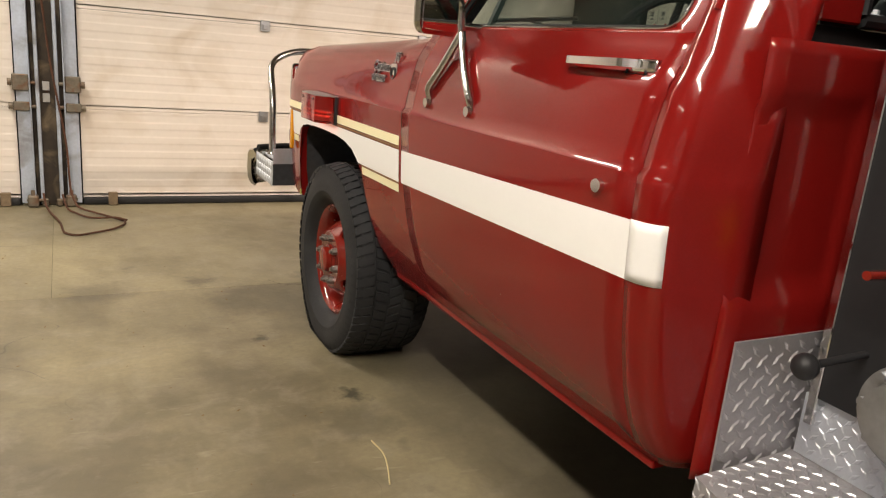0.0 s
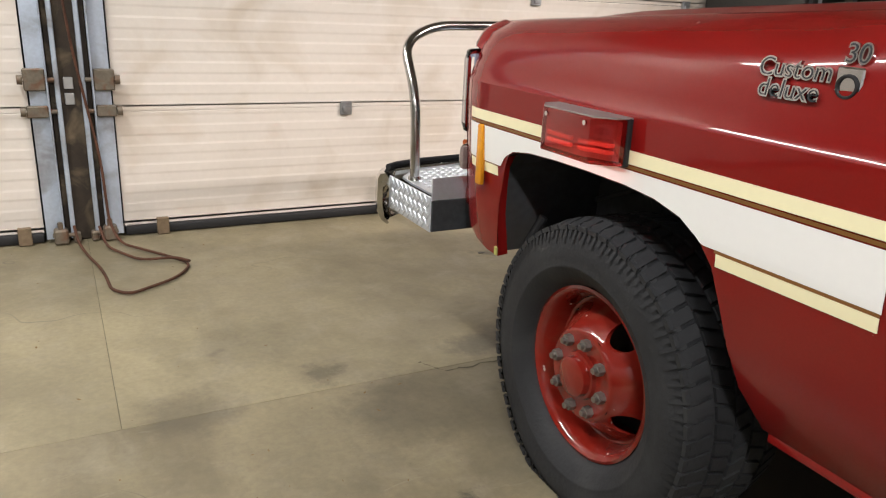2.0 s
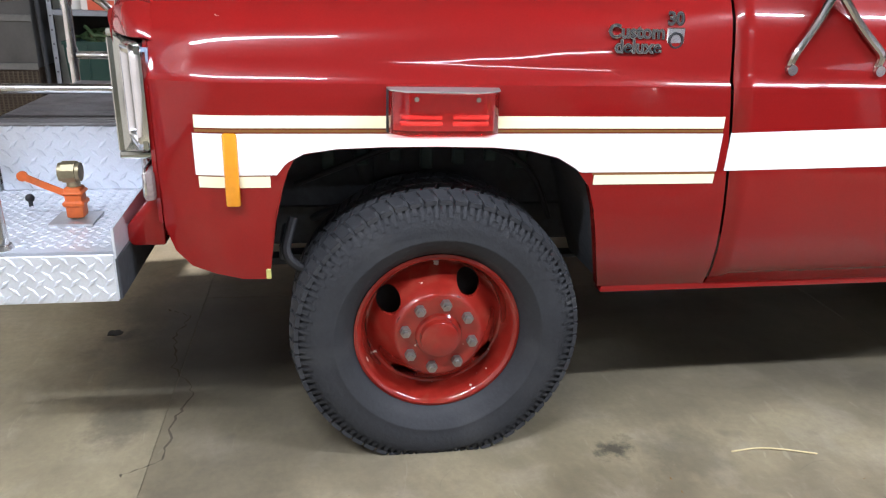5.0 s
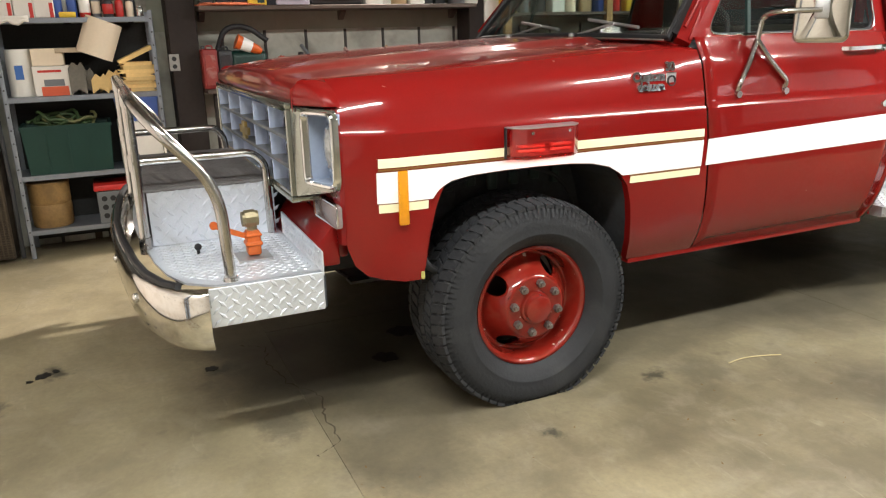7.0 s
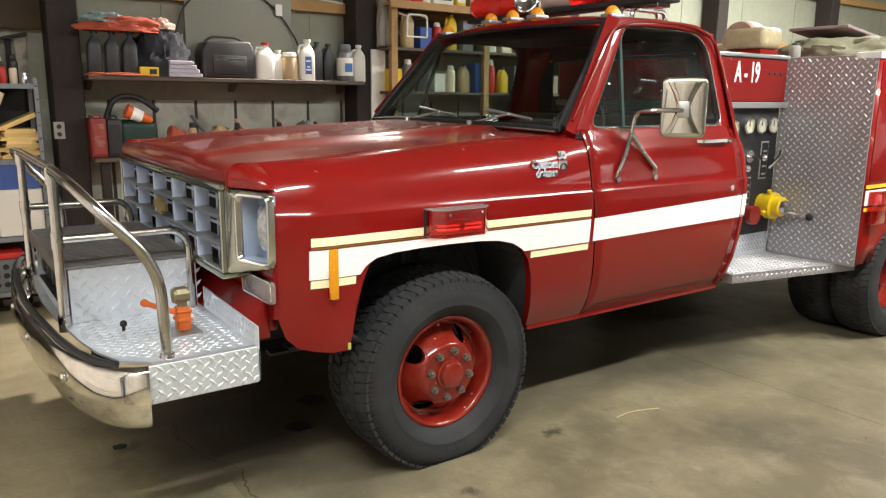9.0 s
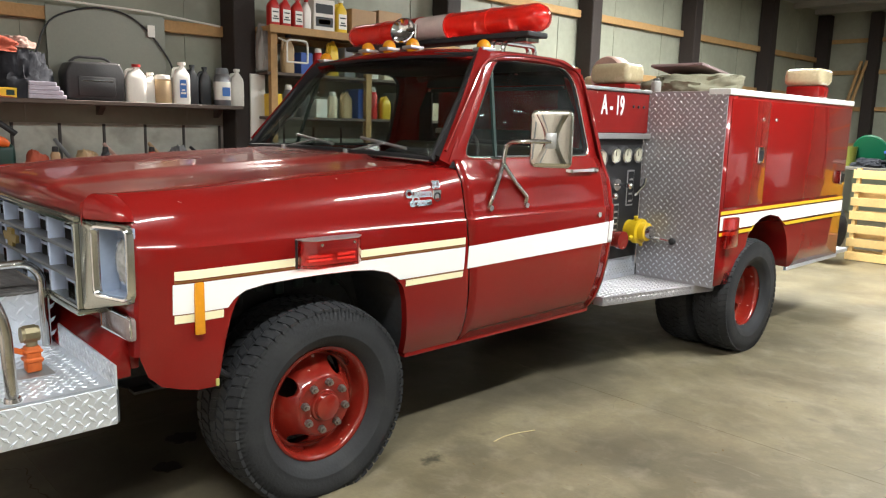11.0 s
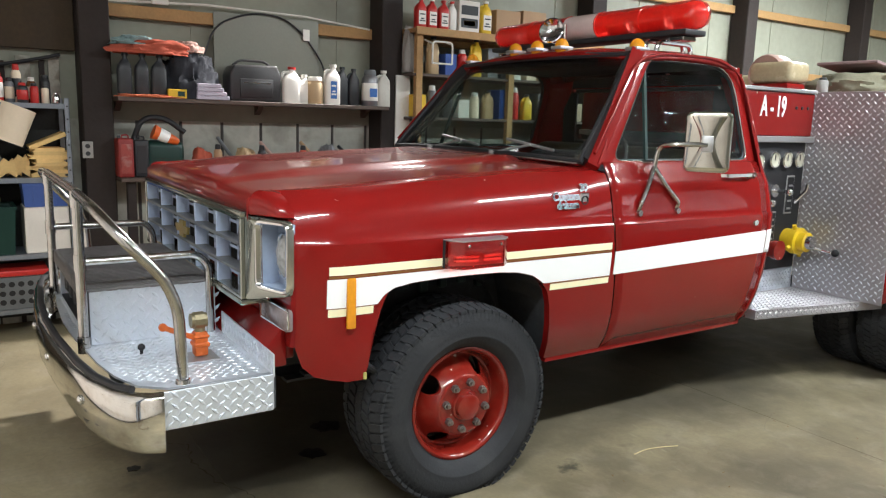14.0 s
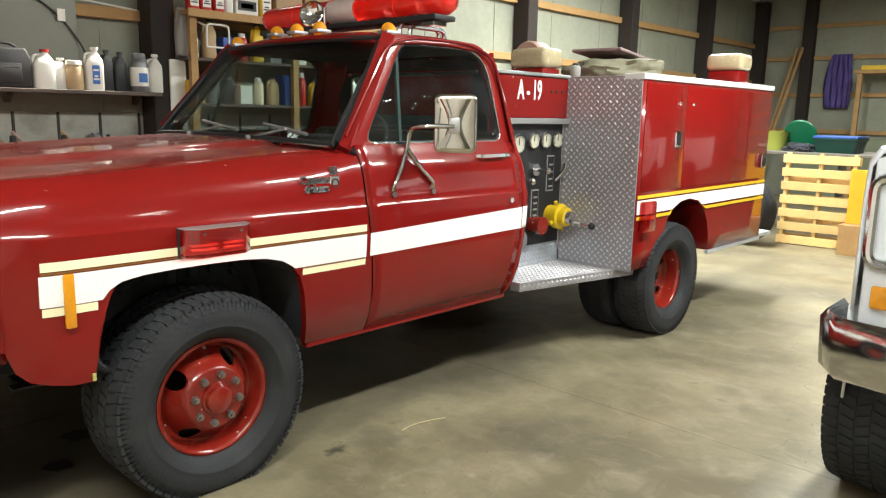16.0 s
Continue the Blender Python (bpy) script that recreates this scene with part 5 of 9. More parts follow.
# brake hose loop in front of the wheel, and a bit of yellow tape on the fender's foot
for s in (-1,):
    bm = B()
    tube(bm, rounded_path([(s * 0.86, 0.40, 0.70), (s * 0.90, 0.43, 0.60), (s * 0.90, 0.36, 0.55), (s * 0.88, 0.27, 0.57), (s * 0.84, 0.22, 0.66), (s * 0.74, 0.2, 0.72)], 0.06, 5), 0.014, 10)
    part("brake_hose", bm, BLACK, truck, "black rubber hose loop in the wheel arch")
    bm = B()
    box(bm, s * (half(0.465, 0.60)) - 0.004, s * (half(0.465, 0.60)) + 0.004, 0.457, 0.470, 0.570, 0.598, 0.002, 1)
    part("tape_scrap", bm, SCRAP, truck, "torn scrap of yellow tape")

# ---- steel rack by the wall: shelves at four heights ----
def m_of(name, color, rough=0.5, **kw):
    """A material made once under its name."""
    return bpy.data.materials.get(name) or paint(name, color, rough, **kw)


rack = thing("steel_rack", "grey slotted steel shelving unit, crowded with supplies", "shelf", (0, 0, 0))
RY0, RY1, RX0, RX1 = 1.02, 1.98, 2.26, 2.63
for x in (RX0, RX1 - 0.03):
    for y in (RY0, RY1 - 0.03):
        bm = B()
        box(bm, x, x + 0.003, y, y + 0.03, 0, 1.60)
        box(bm, x, x + 0.03, y if y == RY0 else y + 0.027, y + 0.003 if y == RY0 else y + 0.03, 0, 1.60)
        part("upright", bm, SHELFSTEEL, rack, smooth=0)
        for k in range(18):
            bm = B()
            rod(bm, (x - 0.0008, y + 0.015, 0.1 + k * 0.085), (x + 0.0002, y + 0.015, 0.1 + k * 0.085), 0.006, seg=8)
            if x == RX0:
                part("slot", bm, BLACK, rack, smooth=0)
            else:
                bm.free()
for z in (0.19, 0.56, 1.07, 1.56):
    bm = B()
    box(bm, RX0 + 0.004, RX1, RY0 + 0.004, RY1 - 0.004, z - 0.004, z)
    box(bm, RX0 + 0.004, RX0 + 0.007, RY0 + 0.004, RY1 - 0.004, z - 0.032, z - 0.004)
    part("shelf", bm, SHELFSTEEL, rack, "grey steel shelf", smooth=0)

# near-black sheet added behind the shelves so the rack's inside stays dark
bm = B()
box(bm, RX1 + 0.002, RX1 + 0.006, RY0 - 0.01, RY1 + 0.01, 0.05, 1.53)
part("back_panel", bm, m_of("near_black_sheet", (0.03, 0.03, 0.028), 0.8, var=0.4, scale=5), rack, "dark sheet added across the rack's back", smooth=0)


def carton(name, label, x, y, z, w, d, h, mat, rz=0.0, bands=(), top=None):
    """A cardboard box with a lid line and coloured bands on its face."""
    t = thing(name, label, "box", (x, y, z), rz)
    bm = B()
    box(bm, -d / 2, d / 2, -w / 2, w / 2, 0, h, min(0.004, h * 0.1), 1)
    part("carton", bm, mat, t)
    bm = B()
    box(bm, -d / 2 + 0.01, d / 2 - 0.01, -0.0015, 0.0015, h + 0.0003, h + 0.001)
    part("flap_seam", bm, m_of("carton_shadow", (0.1, 0.08, 0.06), 0.9), t, smooth=0)
    for (y0, y1, z0, z1, bmate) in bands:
        bm = B()
        box(bm, -d / 2 - 0.0015, -d / 2 - 0.0003, y0, y1, z0, z1)
        part("print", bm, bmate, t, smooth=0)
    return t


WHITEBOX = m_of("white_carton", (0.72, 0.68, 0.62), 0.7, var=0.06)
BROWNBOX = m_of("brown_carton", (0.42, 0.28, 0.16), 0.8, var=0.12)
CREAM = m_of("cream_paper", (0.78, 0.66, 0.5), 0.85, var=0.06, bump=0.1)
REDPRINT = m_of("red_print", (0.55, 0.03, 0.02), 0.5)
BLUEPL = m_of("blue_plastic", (0.04, 0.09, 0.33), 0.4, var=0.1)
GREENPL = m_of("dark_green_plastic", (0.006, 0.036, 0.027), 0.42, var=0.12)
GREYPL = m_of("grey_plastic", (0.16, 0.17, 0.18), 0.5)
DARKPL = m_of("charcoal_plastic", (0.03, 0.032, 0.035), 0.4, var=0.2)
WHITEPL = m_of("white_plastic", (0.78, 0.76, 0.7), 0.35, var=0.05)
ORANGEPL = m_of("orange_plastic", (0.7, 0.13, 0.02), 0.4)
YELLOWPL = m_of("yellow_plastic", (0.75, 0.5, 0.03), 0.4)
REDPL = m_of("red_plastic", (0.5, 0.025, 0.02), 0.38)
TANPL = m_of("tan_contents", (0.5, 0.36, 0.2), 0.5)
BLUELABEL = m_of("blue_label", (0.05, 0.15, 0.45), 0.5)

# white cartons with red edges, stacked
for k, (y, z, hh) in enumerate(((1.90, 1.562, 0.27), (1.775, 1.562, 0.27), (1.66, 1.562, 0.27), (1.89, 1.834, 0.24), (1.76, 1.834, 0.24), (1.66, 1.834, 0.22))):
    w = 0.12 if k % 3 else 0.13
    carton("carton", "white carton with a red stripe, stacked on the rack", 2.42, y, z, w - 0.006, 0.28, hh - 0.004, WHITEBOX,
           bands=((-w / 2 + 0.008, -w / 2 + 0.03, 0.0, 0.09, REDPRINT), (-0.02, 0.015, 0.12, 0.135, m_of("grey_print", (0.2, 0.2, 0.2), 0.6)), (-0.02, 0.015, 0.15, 0.18, m_of("grey_print", (0.2, 0.2, 0.2), 0.6))))


def can(name, label, x, y, z, r, h, mat, capmat, capr=0.7, band=None, group=""):
    """A round can or spray bottle with shoulder and cap."""
    t = thing(name, label, "bottle", (x, y, z), group=group)
    bm = B()
    lathe(bm, [(0, 0), (r * 0.96, 0.0), (r, 0.006), (r, h * 0.74), (r * 0.92, h * 0.78), (r * capr, h * 0.84), (0, h * 0.84)], Matrix(), 24)
    part("body", bm, mat, t)
    bm = B()
    lathe(bm, [(0, h * 0.842), (r * capr * 0.95, h * 0.842), (r * capr, h * 0.86), (r * capr * 0.9, h * 0.98), (r * capr * 0.7, h), (0, h)], Matrix(), 20)
    part("cap", bm, capmat, t)
    if band:
        bm = B()
        lathe(bm, [(r + 0.0004, h * 0.15), (r + 0.0012, h * 0.16), (r + 0.0012, h * 0.62), (r + 0.0004, h * 0.63)], Matrix(), 24)
        part("wrapper", bm, band, t)
    return t


for x, y, r, h, mt, cp, bd, lab in (
        (2.35, 1.585, 0.030, 0.21, BLUEPL, BLUEPL, None, "blue spray can on the rack"), (2.41, 1.545, 0.030, 0.22, BLUEPL, BLUEPL, WHITEPL, "blue and white spray can"),
        (2.35, 1.500, 0.030, 0.21, BLUEPL, WHITEPL, None, "blue spray can with white cap"), (2.35, 1.425, 0.034, 0.20, REDPL, REDPL, WHITEPL, "red and white spray can"),
        (2.47, 1.455, 0.032, 0.24, DARKPL, GREYPL, None, "dark can at the back of the rack"), (2.38, 1.355, 0.028, 0.16, GREYPL, DARKPL, CREAM, "small pale can on the rack"),
        (2.43, 1.31, 0.030, 0.25, CREAM, REDPL, DARKPL, "spray bottle with a dark label"), (2.33, 1.285, 0.033, 0.13, DARKPL, REDPL, REDPL, "short dark red tin"),
        (2.35, 1.215, 0.026, 0.13, REDPL, DARKPL, None, "small dark red bottle"), (2.42, 1.225, 0.030, 0.17, m_of("amber_bottle", (0.12, 0.05, 0.015), 0.2), WHITEPL, CREAM, "brown bottle with a pale label"),
        (2.36, 1.15, 0.024, 0.12, CREAM, DARKPL, None, "small cream bottle on the rack"), (2.45, 1.14, 0.032, 0.19, DARKPL, DARKPL, None, "dark oil bottle on the rack"), (2.33, 1.09, 0.022, 0.07, CHROME, CHROME, None, "small metal cup on the rack")):
    can("spray_can", lab, x, y, 1.561, r, h, mt, cp, band=bd, group="cans on the rack")
PALE_BOARD = m_of("flaking_white_board", (0.42, 0.40, 0.34), 0.8, var=0.3, scale=7, bump=0.3, stain=(0.12, 0.1, 0.07), stain_scale=9, stain_amount=0.9)
for y, w, h, lean, mt, lab in ((1.06, 0.07, 1.90, 0.0, PALE_BOARD, "flaking white board against the wall"), (1.16, 0.035, 1.86, 3.0, POSTDARK, "dark batten leaning behind the rack"), (1.25, 0.09, 1.88, 0.0, PALE_BOARD, "flaking white board against the wall"),
                               (1.345, 0.03, 1.84, -4.0, POSTDARK, "dark batten leaning behind the rack"), (1.43, 0.10, 1.87, 0.0, PALE_BOARD, "flaking white board against the wall"), (1.56, 0.05, 1.89, 2.0, HEADER, "brown batten leaning behind the rack"), (1.70, 0.12, 1.86, 0.0, PALE_BOARD, "flaking white board against the wall")):
    bm = B()
    box(bm, 0.0, 0.014, -w / 2, w / 2, 0, h, 0.002, 1)
    ob = solid("leaning_board", bm, mt, lab, "board", (2.6385, y, 0.002), group="boards behind the rack", smooth=0)
    ob.matrix_basis = pose(2.6385 if mt is PALE_BOARD else 2.637, y, 0.002, lean * 0.25, 0, 0)
bm = B()
tube(bm, rounded_path([(2.60, 1.60, 1.66), (2.59, 1.45, 1.80), (2.60, 1.25, 1.84), (2.60, 1.02, 1.90)], 0.1, 5), 0.012, 8)
solid("hose", bm, BLACK, "black hose hanging behind the rack", "hose")
bm = B()
rows = [[(2.262 - 0.004 * (i % 2) - 0.001 * j, 1.965 - 0.03 * j, 1.575 - 0.012 * i * (1 + 0.3 * math.sin(j * 1.7))) for j in range(8)] for i in range(5)]
patch(bm, rows)
pp = solid("paper_sheet", bm, WHITEBOX, "crumpled white paper hanging over the rack's edge", "paper")
so2 = pp.modifiers.new("thickness", "SOLIDIFY")
so2.thickness = 0.002
bm = B()
box(bm, -0.05, 0.05, -0.05, 0.05, 0, 0.035, 0.008, 2)
solid("tape_roll_box", bm, YELLOWPL, "small yellow tin on the rack shelf", "tin", (2.33, 1.53, 1.561))

# second shelf: towel rolls, a printed box, packing rolls
def roll(name, label, x, y, z, r, h, mat, m=None):
    bm = B()
    lathe(bm, [(r * 0.3, 0), (r, 0.0), (r, h), (r * 0.3, h), (r * 0.3, 0)], m or Matrix(), 32)
    return solid(name, bm, mat, label, "paper roll", (x, y, z))


roll("paper_roll", "white wrapped paper towel roll on the rack", 2.40, 1.865, 1.071, 0.075, 0.30, WHITEPL)
bm = B()
box(bm, -0.0012, 0.0, -0.024, 0.024, 0.11, 0.20)
solid("roll_wrapper", bm, BLUELABEL, "blue label on a paper roll", "label", (2.3252, 1.865, 1.071), smooth=0)
carton("wipes_box", "white box of wipes with an orange-red print", 2.40, 1.68, 1.071, 0.22, 0.2, 0.19, WHITEBOX, bands=((-0.09, 0.07, 0.0, 0.06, m_of("orange_red_print", (0.6, 0.1, 0.04), 0.5)), (-0.07, 0.05, 0.062, 0.105, GREYPL), (-0.06, 0.08, 0.15, 0.165, REDPRINT)))
carton("cream_box", "cream soft pack lying on the wipes box", 2.42, 1.69, 1.262, 0.19, 0.2, 0.11, CREAM)
roll("paper_roll", "big cream paper roll tipped on its side", 2.33, 1.39, 1.295, 0.115, 0.24, CREAM, Matrix.Translation((0, 0.02, 0.02)) @ Matrix.Rotation(radians(22), 4, "X"))
# offcuts with notched ends, standing and stacked
GREYBOARD = m_of("weathered_board", (0.16, 0.145, 0.12), 0.8, var=0.3, scale=9, bump=0.3, bscale=50)
for k, (y, w, h, mt) in enumerate(((1.53, 0.10, 0.21, GREYBOARD), (1.475, 0.09, 0.17, GREYBOARD), (1.545, 0.08, 0.12, GREYBOARD), (1.40, 0.10, 0.13, PINE), (1.315, 0.09, 0.15, PINE), (1.36, 0.09, 0.10, PINE))):
    bm = B()
    n = 0.4 * w
    prism(bm, [(-w / 2, 0.0), (0.0, n * 0.9), (w / 2, 0.0), (w / 2, h - n), (w * 0.2, h), (-w * 0.1, h - n * 0.6), (-w * 0.3, h), (-w / 2, h - n)], "x", 0.0, 0.045)
    solid("notched_offcut", bm, mt, "sawn board offcut with notched ends on the rack", "timber", (2.285 + 0.05 * (k % 3), y, 1.0712), group="board offcuts", smooth=0)
rnd_o = random.Random(5)
for k in range(8):
    bm = B()
    w = rnd_o.uniform(0.19, 0.25)
    z0 = 0.0 if k < 4 else 0.004 * (k - 3)
    n = 0.03
    prism(bm, [(-w / 2, 0), (w / 2, 0), (w / 2 - n * (k % 2), 0.012), (w / 2, 0.024), (-w / 2, 0.024), (-w / 2 + n * ((k + 1) % 2), 0.012)], "x", -0.12, 0.12)
    solid("pine_offcut", bm, PINE, "short pale pine offcut stacked on the rack", "timber", (2.43 + rnd_o.uniform(-0.02, 0.02), 1.15 + rnd_o.uniform(-0.015, 0.015), 1.0712 + 0.0245 * k), rnd_o.uniform(-4, 4), group="pine offcuts", smooth=0)
bm = B()
box(bm, -0.11, 0.11, -0.12, 0.12, 0.0, 0.03, 0.003, 1)
ob = solid("pine_offcut", bm, PINE, "pine offcut leaning on the stack", "timber", (2.42, 1.14, 1.31), 0, group="pine offcuts")
ob.matrix_basis = pose(2.42, 1.15, 1.30, -24, 0, 0)
bm = B()
box(bm, 2.30, 2.60, 1.30, 1.66, 0.27, 0.30, 0.003, 1)
solid("wood_batten", bm, m_of("pale_batten", (0.45, 0.36, 0.25), 0.7), "pale wooden batten lying at the back of the shelf", "timber", (0.0, -0.02, 1.072 + 0.0))


def tote(name, label, x, y, z, w, d, h, mat, k=0.88):
    """A tapered plastic tub with a rolled rim and ribs."""
    t = thing(name, label, "tub", (x, y, z))
    bm = B()
    lo = [(-d / 2 * k, -w / 2 * k), (d / 2 * k, -w / 2 * k), (d / 2 * k, w / 2 * k), (-d / 2 * k, w / 2 * k)]
    hi = [(p / k, q / k) for p, q in lo]
    inn = [(p * 0.96, q * 0.97) for p, q in hi]
    rings = [[(p, q, 0) for p, q in lo], [(p, q, h) for p, q in hi], [(p * 1.04, q * 1.03, h) for p, q in hi], [(p * 1.04, q * 1.03, h + 0.02) for p, q in hi], [(p, q, h + 0.02) for p, q in inn], [(p * 0.9, q * 0.9, 0.02) for p, q in inn]]
    vs = patch(bm, [r + [r[0]] for r in rings])
    bm.faces.new(vs[0][:4])
    bm.faces.new(vs[-1][:4])
    bmesh.ops.remove_doubles(bm, verts=bm.verts, dist=0.0005)
    part("tub", bm, mat, t, smooth=20)
    for q in (-0.25, 0.0, 0.25):
        bm = B()
        prism(bm, [(-d / 2 * k + 0.002, 0.02), (-d / 2 + 0.004, h - 0.01), (-d / 2 - 0.004, h - 0.01), (-d / 2 * k - 0.008, 0.02)], "y", q * w - 0.008, q * w + 0.008)
        part("rib", bm, mat, t, smooth=0)
    return t


tote("green_tote", "dark green plastic tote filled with coiled garden hose", 2.44, 1.645, 0.562, 0.54, 0.34, 0.30, GREENPL, 0.94)
HOSE = m_of("green_hose", (0.05, 0.085, 0.03), 0.5, var=0.3)
OLIVE_HOSE = m_of("olive_hose", (0.13, 0.13, 0.05), 0.55, var=0.3)
rnd = random.Random(19)
for k in range(11):
    bm = B()
    a0, cx, cy = rnd.uniform(0, 6), 2.42 + rnd.uniform(-0.05, 0.03), 1.645 + rnd.uniform(-0.09, 0.09)
    rx_, ry_, tilt = rnd.uniform(0.06, 0.10), rnd.uniform(0.10, 0.17), rnd.uniform(0.01, 0.05)
    pts = [(cx + rx_ * math.cos(t + a0), cy + ry_ * math.sin(t + a0), 0.865 + 0.006 * k + tilt * math.sin(t * 1.5 + a0) + 0.012 * math.sin(4 * t)) for t in [i * 0.26 for i in range(21)]]
    tube(bm, pts, 0.010, 8)
    solid("garden_hose", bm, OLIVE_HOSE if k % 3 == 0 else HOSE, "loop of dull green garden hose in the tote", "hose", group="hose loops")
tote("blue_bin", "blue plastic bin stacked on a white carton", 2.43, 1.19, 0.875, 0.27, 0.3, 0.14, m_of("soft_blue_plastic", (0.06, 0.11, 0.34), 0.45, var=0.1), 0.94)
carton("carton", "plain white carton on the rack under a blue bin", 2.43, 1.19, 0.562, 0.27, 0.3, 0.31, WHITEBOX)
bm = B()
lathe(bm, [(0, 0), (0.12, 0), (0.128, 0.02), (0.13, 0.15), (0.124, 0.16), (0.13, 0.17), (0.13, 0.29), (0.135, 0.3), (0.126, 0.31), (0, 0.30)], Matrix(), 32)
solid("old_keg", bm, m_of("stained_wood_pail", (0.28, 0.17, 0.06), 0.65, var=0.35, scale=8, stain=(0.1, 0.06, 0.03), stain_scale=6, stain_amount=0.6), "stained brown fibre drum on the bottom shelf", "drum", (2.42, 1.82, 0.191))
crate = thing("milk_crate", "dark grey crate with round holes and a red lid", "crate", (2.42, 1.37, 0.191))
bm = B()
for s in (-1, 1):
    box(bm, -0.14, 0.14, s * 0.15 - 0.005, s * 0.15 + 0.005, 0, 0.22, 0.003, 1)
    box(bm, s * 0.14 - 0.005, s * 0.14 + 0.005, -0.15, 0.15, 0, 0.22, 0.003, 1)
box(bm, -0.14, 0.14, -0.15, 0.15, 0, 0.008)
part("crate_wall", bm, GREYPL, crate, smooth=0)
for a in range(5):
    for b in range(3):
        bm = B()
        rod(bm, (-0.147, -0.11 + a * 0.055, 0.05 + b * 0.06), (-0.1445, -0.11 + a * 0.055, 0.05 + b * 0.06), 0.019, seg=14)
        part("hole", bm, BLACK, crate, smooth=0)
bm = B()
box(bm, -0.16, 0.16, -0.17, 0.17, 0.225, 0.265, 0.01, 2)
part("lid", bm, REDPL, crate, "flat red lid")

# tall grey steel cabinet beside the rack
cab = thing("steel_cabinet", "tall dark grey steel heater cabinet with a rusty mesh base", "cabinet", (0, 0, 0))
HEATER = m_of("dark_grey_sheet_steel", (0.07, 0.07, 0.068), 0.42, metal=0.3, var=0.25, scale=2.5, stain=(0.15, 0.15, 0.145), stain_scale=2.0, stain_amount=0.5)
bm = B()
box(bm, 2.22, 2.64, 2.06, 2.90, 0.72, 2.6, 0.01, 2)
part("body", bm, HEATER, cab)
bm = B()
box(bm, 2.225, 2.64, 2.065, 2.90, 0.03, 0.718)
part("plinth", bm, m_of("rusty_mesh_dark", (0.05, 0.035, 0.022), 0.8, var=0.4, scale=6), cab, smooth=0)
bm = B()
RUSTM = m_of("rusty_mesh", (0.09, 0.07, 0.045), 0.7, metal=0.2, var=0.35, scale=9)
for i in range(30):
    box(bm, 2.214, 2.219, 2.075 + i * 0.0275, 2.083 + i * 0.0275, 0.04, 0.70)
for i in range(40):
    box(bm, 2.217, 2.222, 2.07, 2.895, 0.045 + i * 0.0165, 0.049 + i * 0.0165)
tagged(part("mesh_screen", bm, RUSTM, cab, "rusty perforated mesh", smooth=0), kind="stuff")
for z in (0.73, 1.02):
    bm = B()
    box(bm, 2.208, 2.2195, 2.06, 2.90, z - 0.02, z + 0.02, 0.003, 1)
    part("band", bm, m_of("pale_steel_band", (0.12, 0.12, 0.11), 0.5, var=0.3, scale=7), cab)
bm = B()
tube(bm, [(2.25, 2.025, 0.02), (2.25, 2.02, 0.5), (2.25, 2.03, 1.2), (2.27, 2.02, 2.2)], 0.014, 8)
solid("cable", bm, DARKPL, "dark cable hanging beside the cabinet", "cable")

# socket on the post
so = thing("wall_socket", "grey double wall socket on the dark post", "socket", (2.418, 0.90, 1.25))
bm = B()
box(bm, -0.006, 0.0, -0.035, 0.035, -0.058, 0.058, 0.003, 1)
part("plate", bm, m_of("grey_socket", (0.35, 0.34, 0.32), 0.5), so)
for z in (-0.026, 0.026):
    bm = B()
    rod(bm, (-0.0075, 0, z), (-0.0055, 0, z), 0.016, seg=16)
    part("outlet", bm, DARKPL, so)

# ---- the wall shelf and what stands on it ----
SZ = 1.625
ws = thing("wall_shelf", "long dark wall shelf crowded with bottles and jugs", "shelf", (0, 0, 0))
bm = B()
box(bm, 2.26, 2.655, -1.42, 0.715, SZ - 0.03, SZ, 0.004, 1)
part("board", bm, DARKSHELF, ws)
for y in (0.66, -0.4, -1.36):
    bm = B()
    prism(bm, [(2.64, SZ - 0.0305), (2.54, SZ - 0.0305), (2.54, SZ - 0.045), (2.62, SZ - 0.10), (2.64, SZ - 0.10)], "y", y - 0.02, y + 0.02)
    part("bracket", bm, DARKSHELF, ws, smooth=0)
bm = B()
box(bm, 2.26, 2.655, -1.42, 0.715, 1.03, 1.06, 0.004, 1)
solid("low_bench", bm, DARKSHELF, "dark lower shelf board along the wall", "shelf")
for y in (0.64, -0.4, -1.36):
    bm = B()
    box(bm, 2.30, 2.36, y - 0.03, y + 0.03, 0, 1.029, 0.004, 1)
    solid("bench_leg", bm, POSTDARK, "dark timber leg under the lower shelf", "leg", group="bench legs")


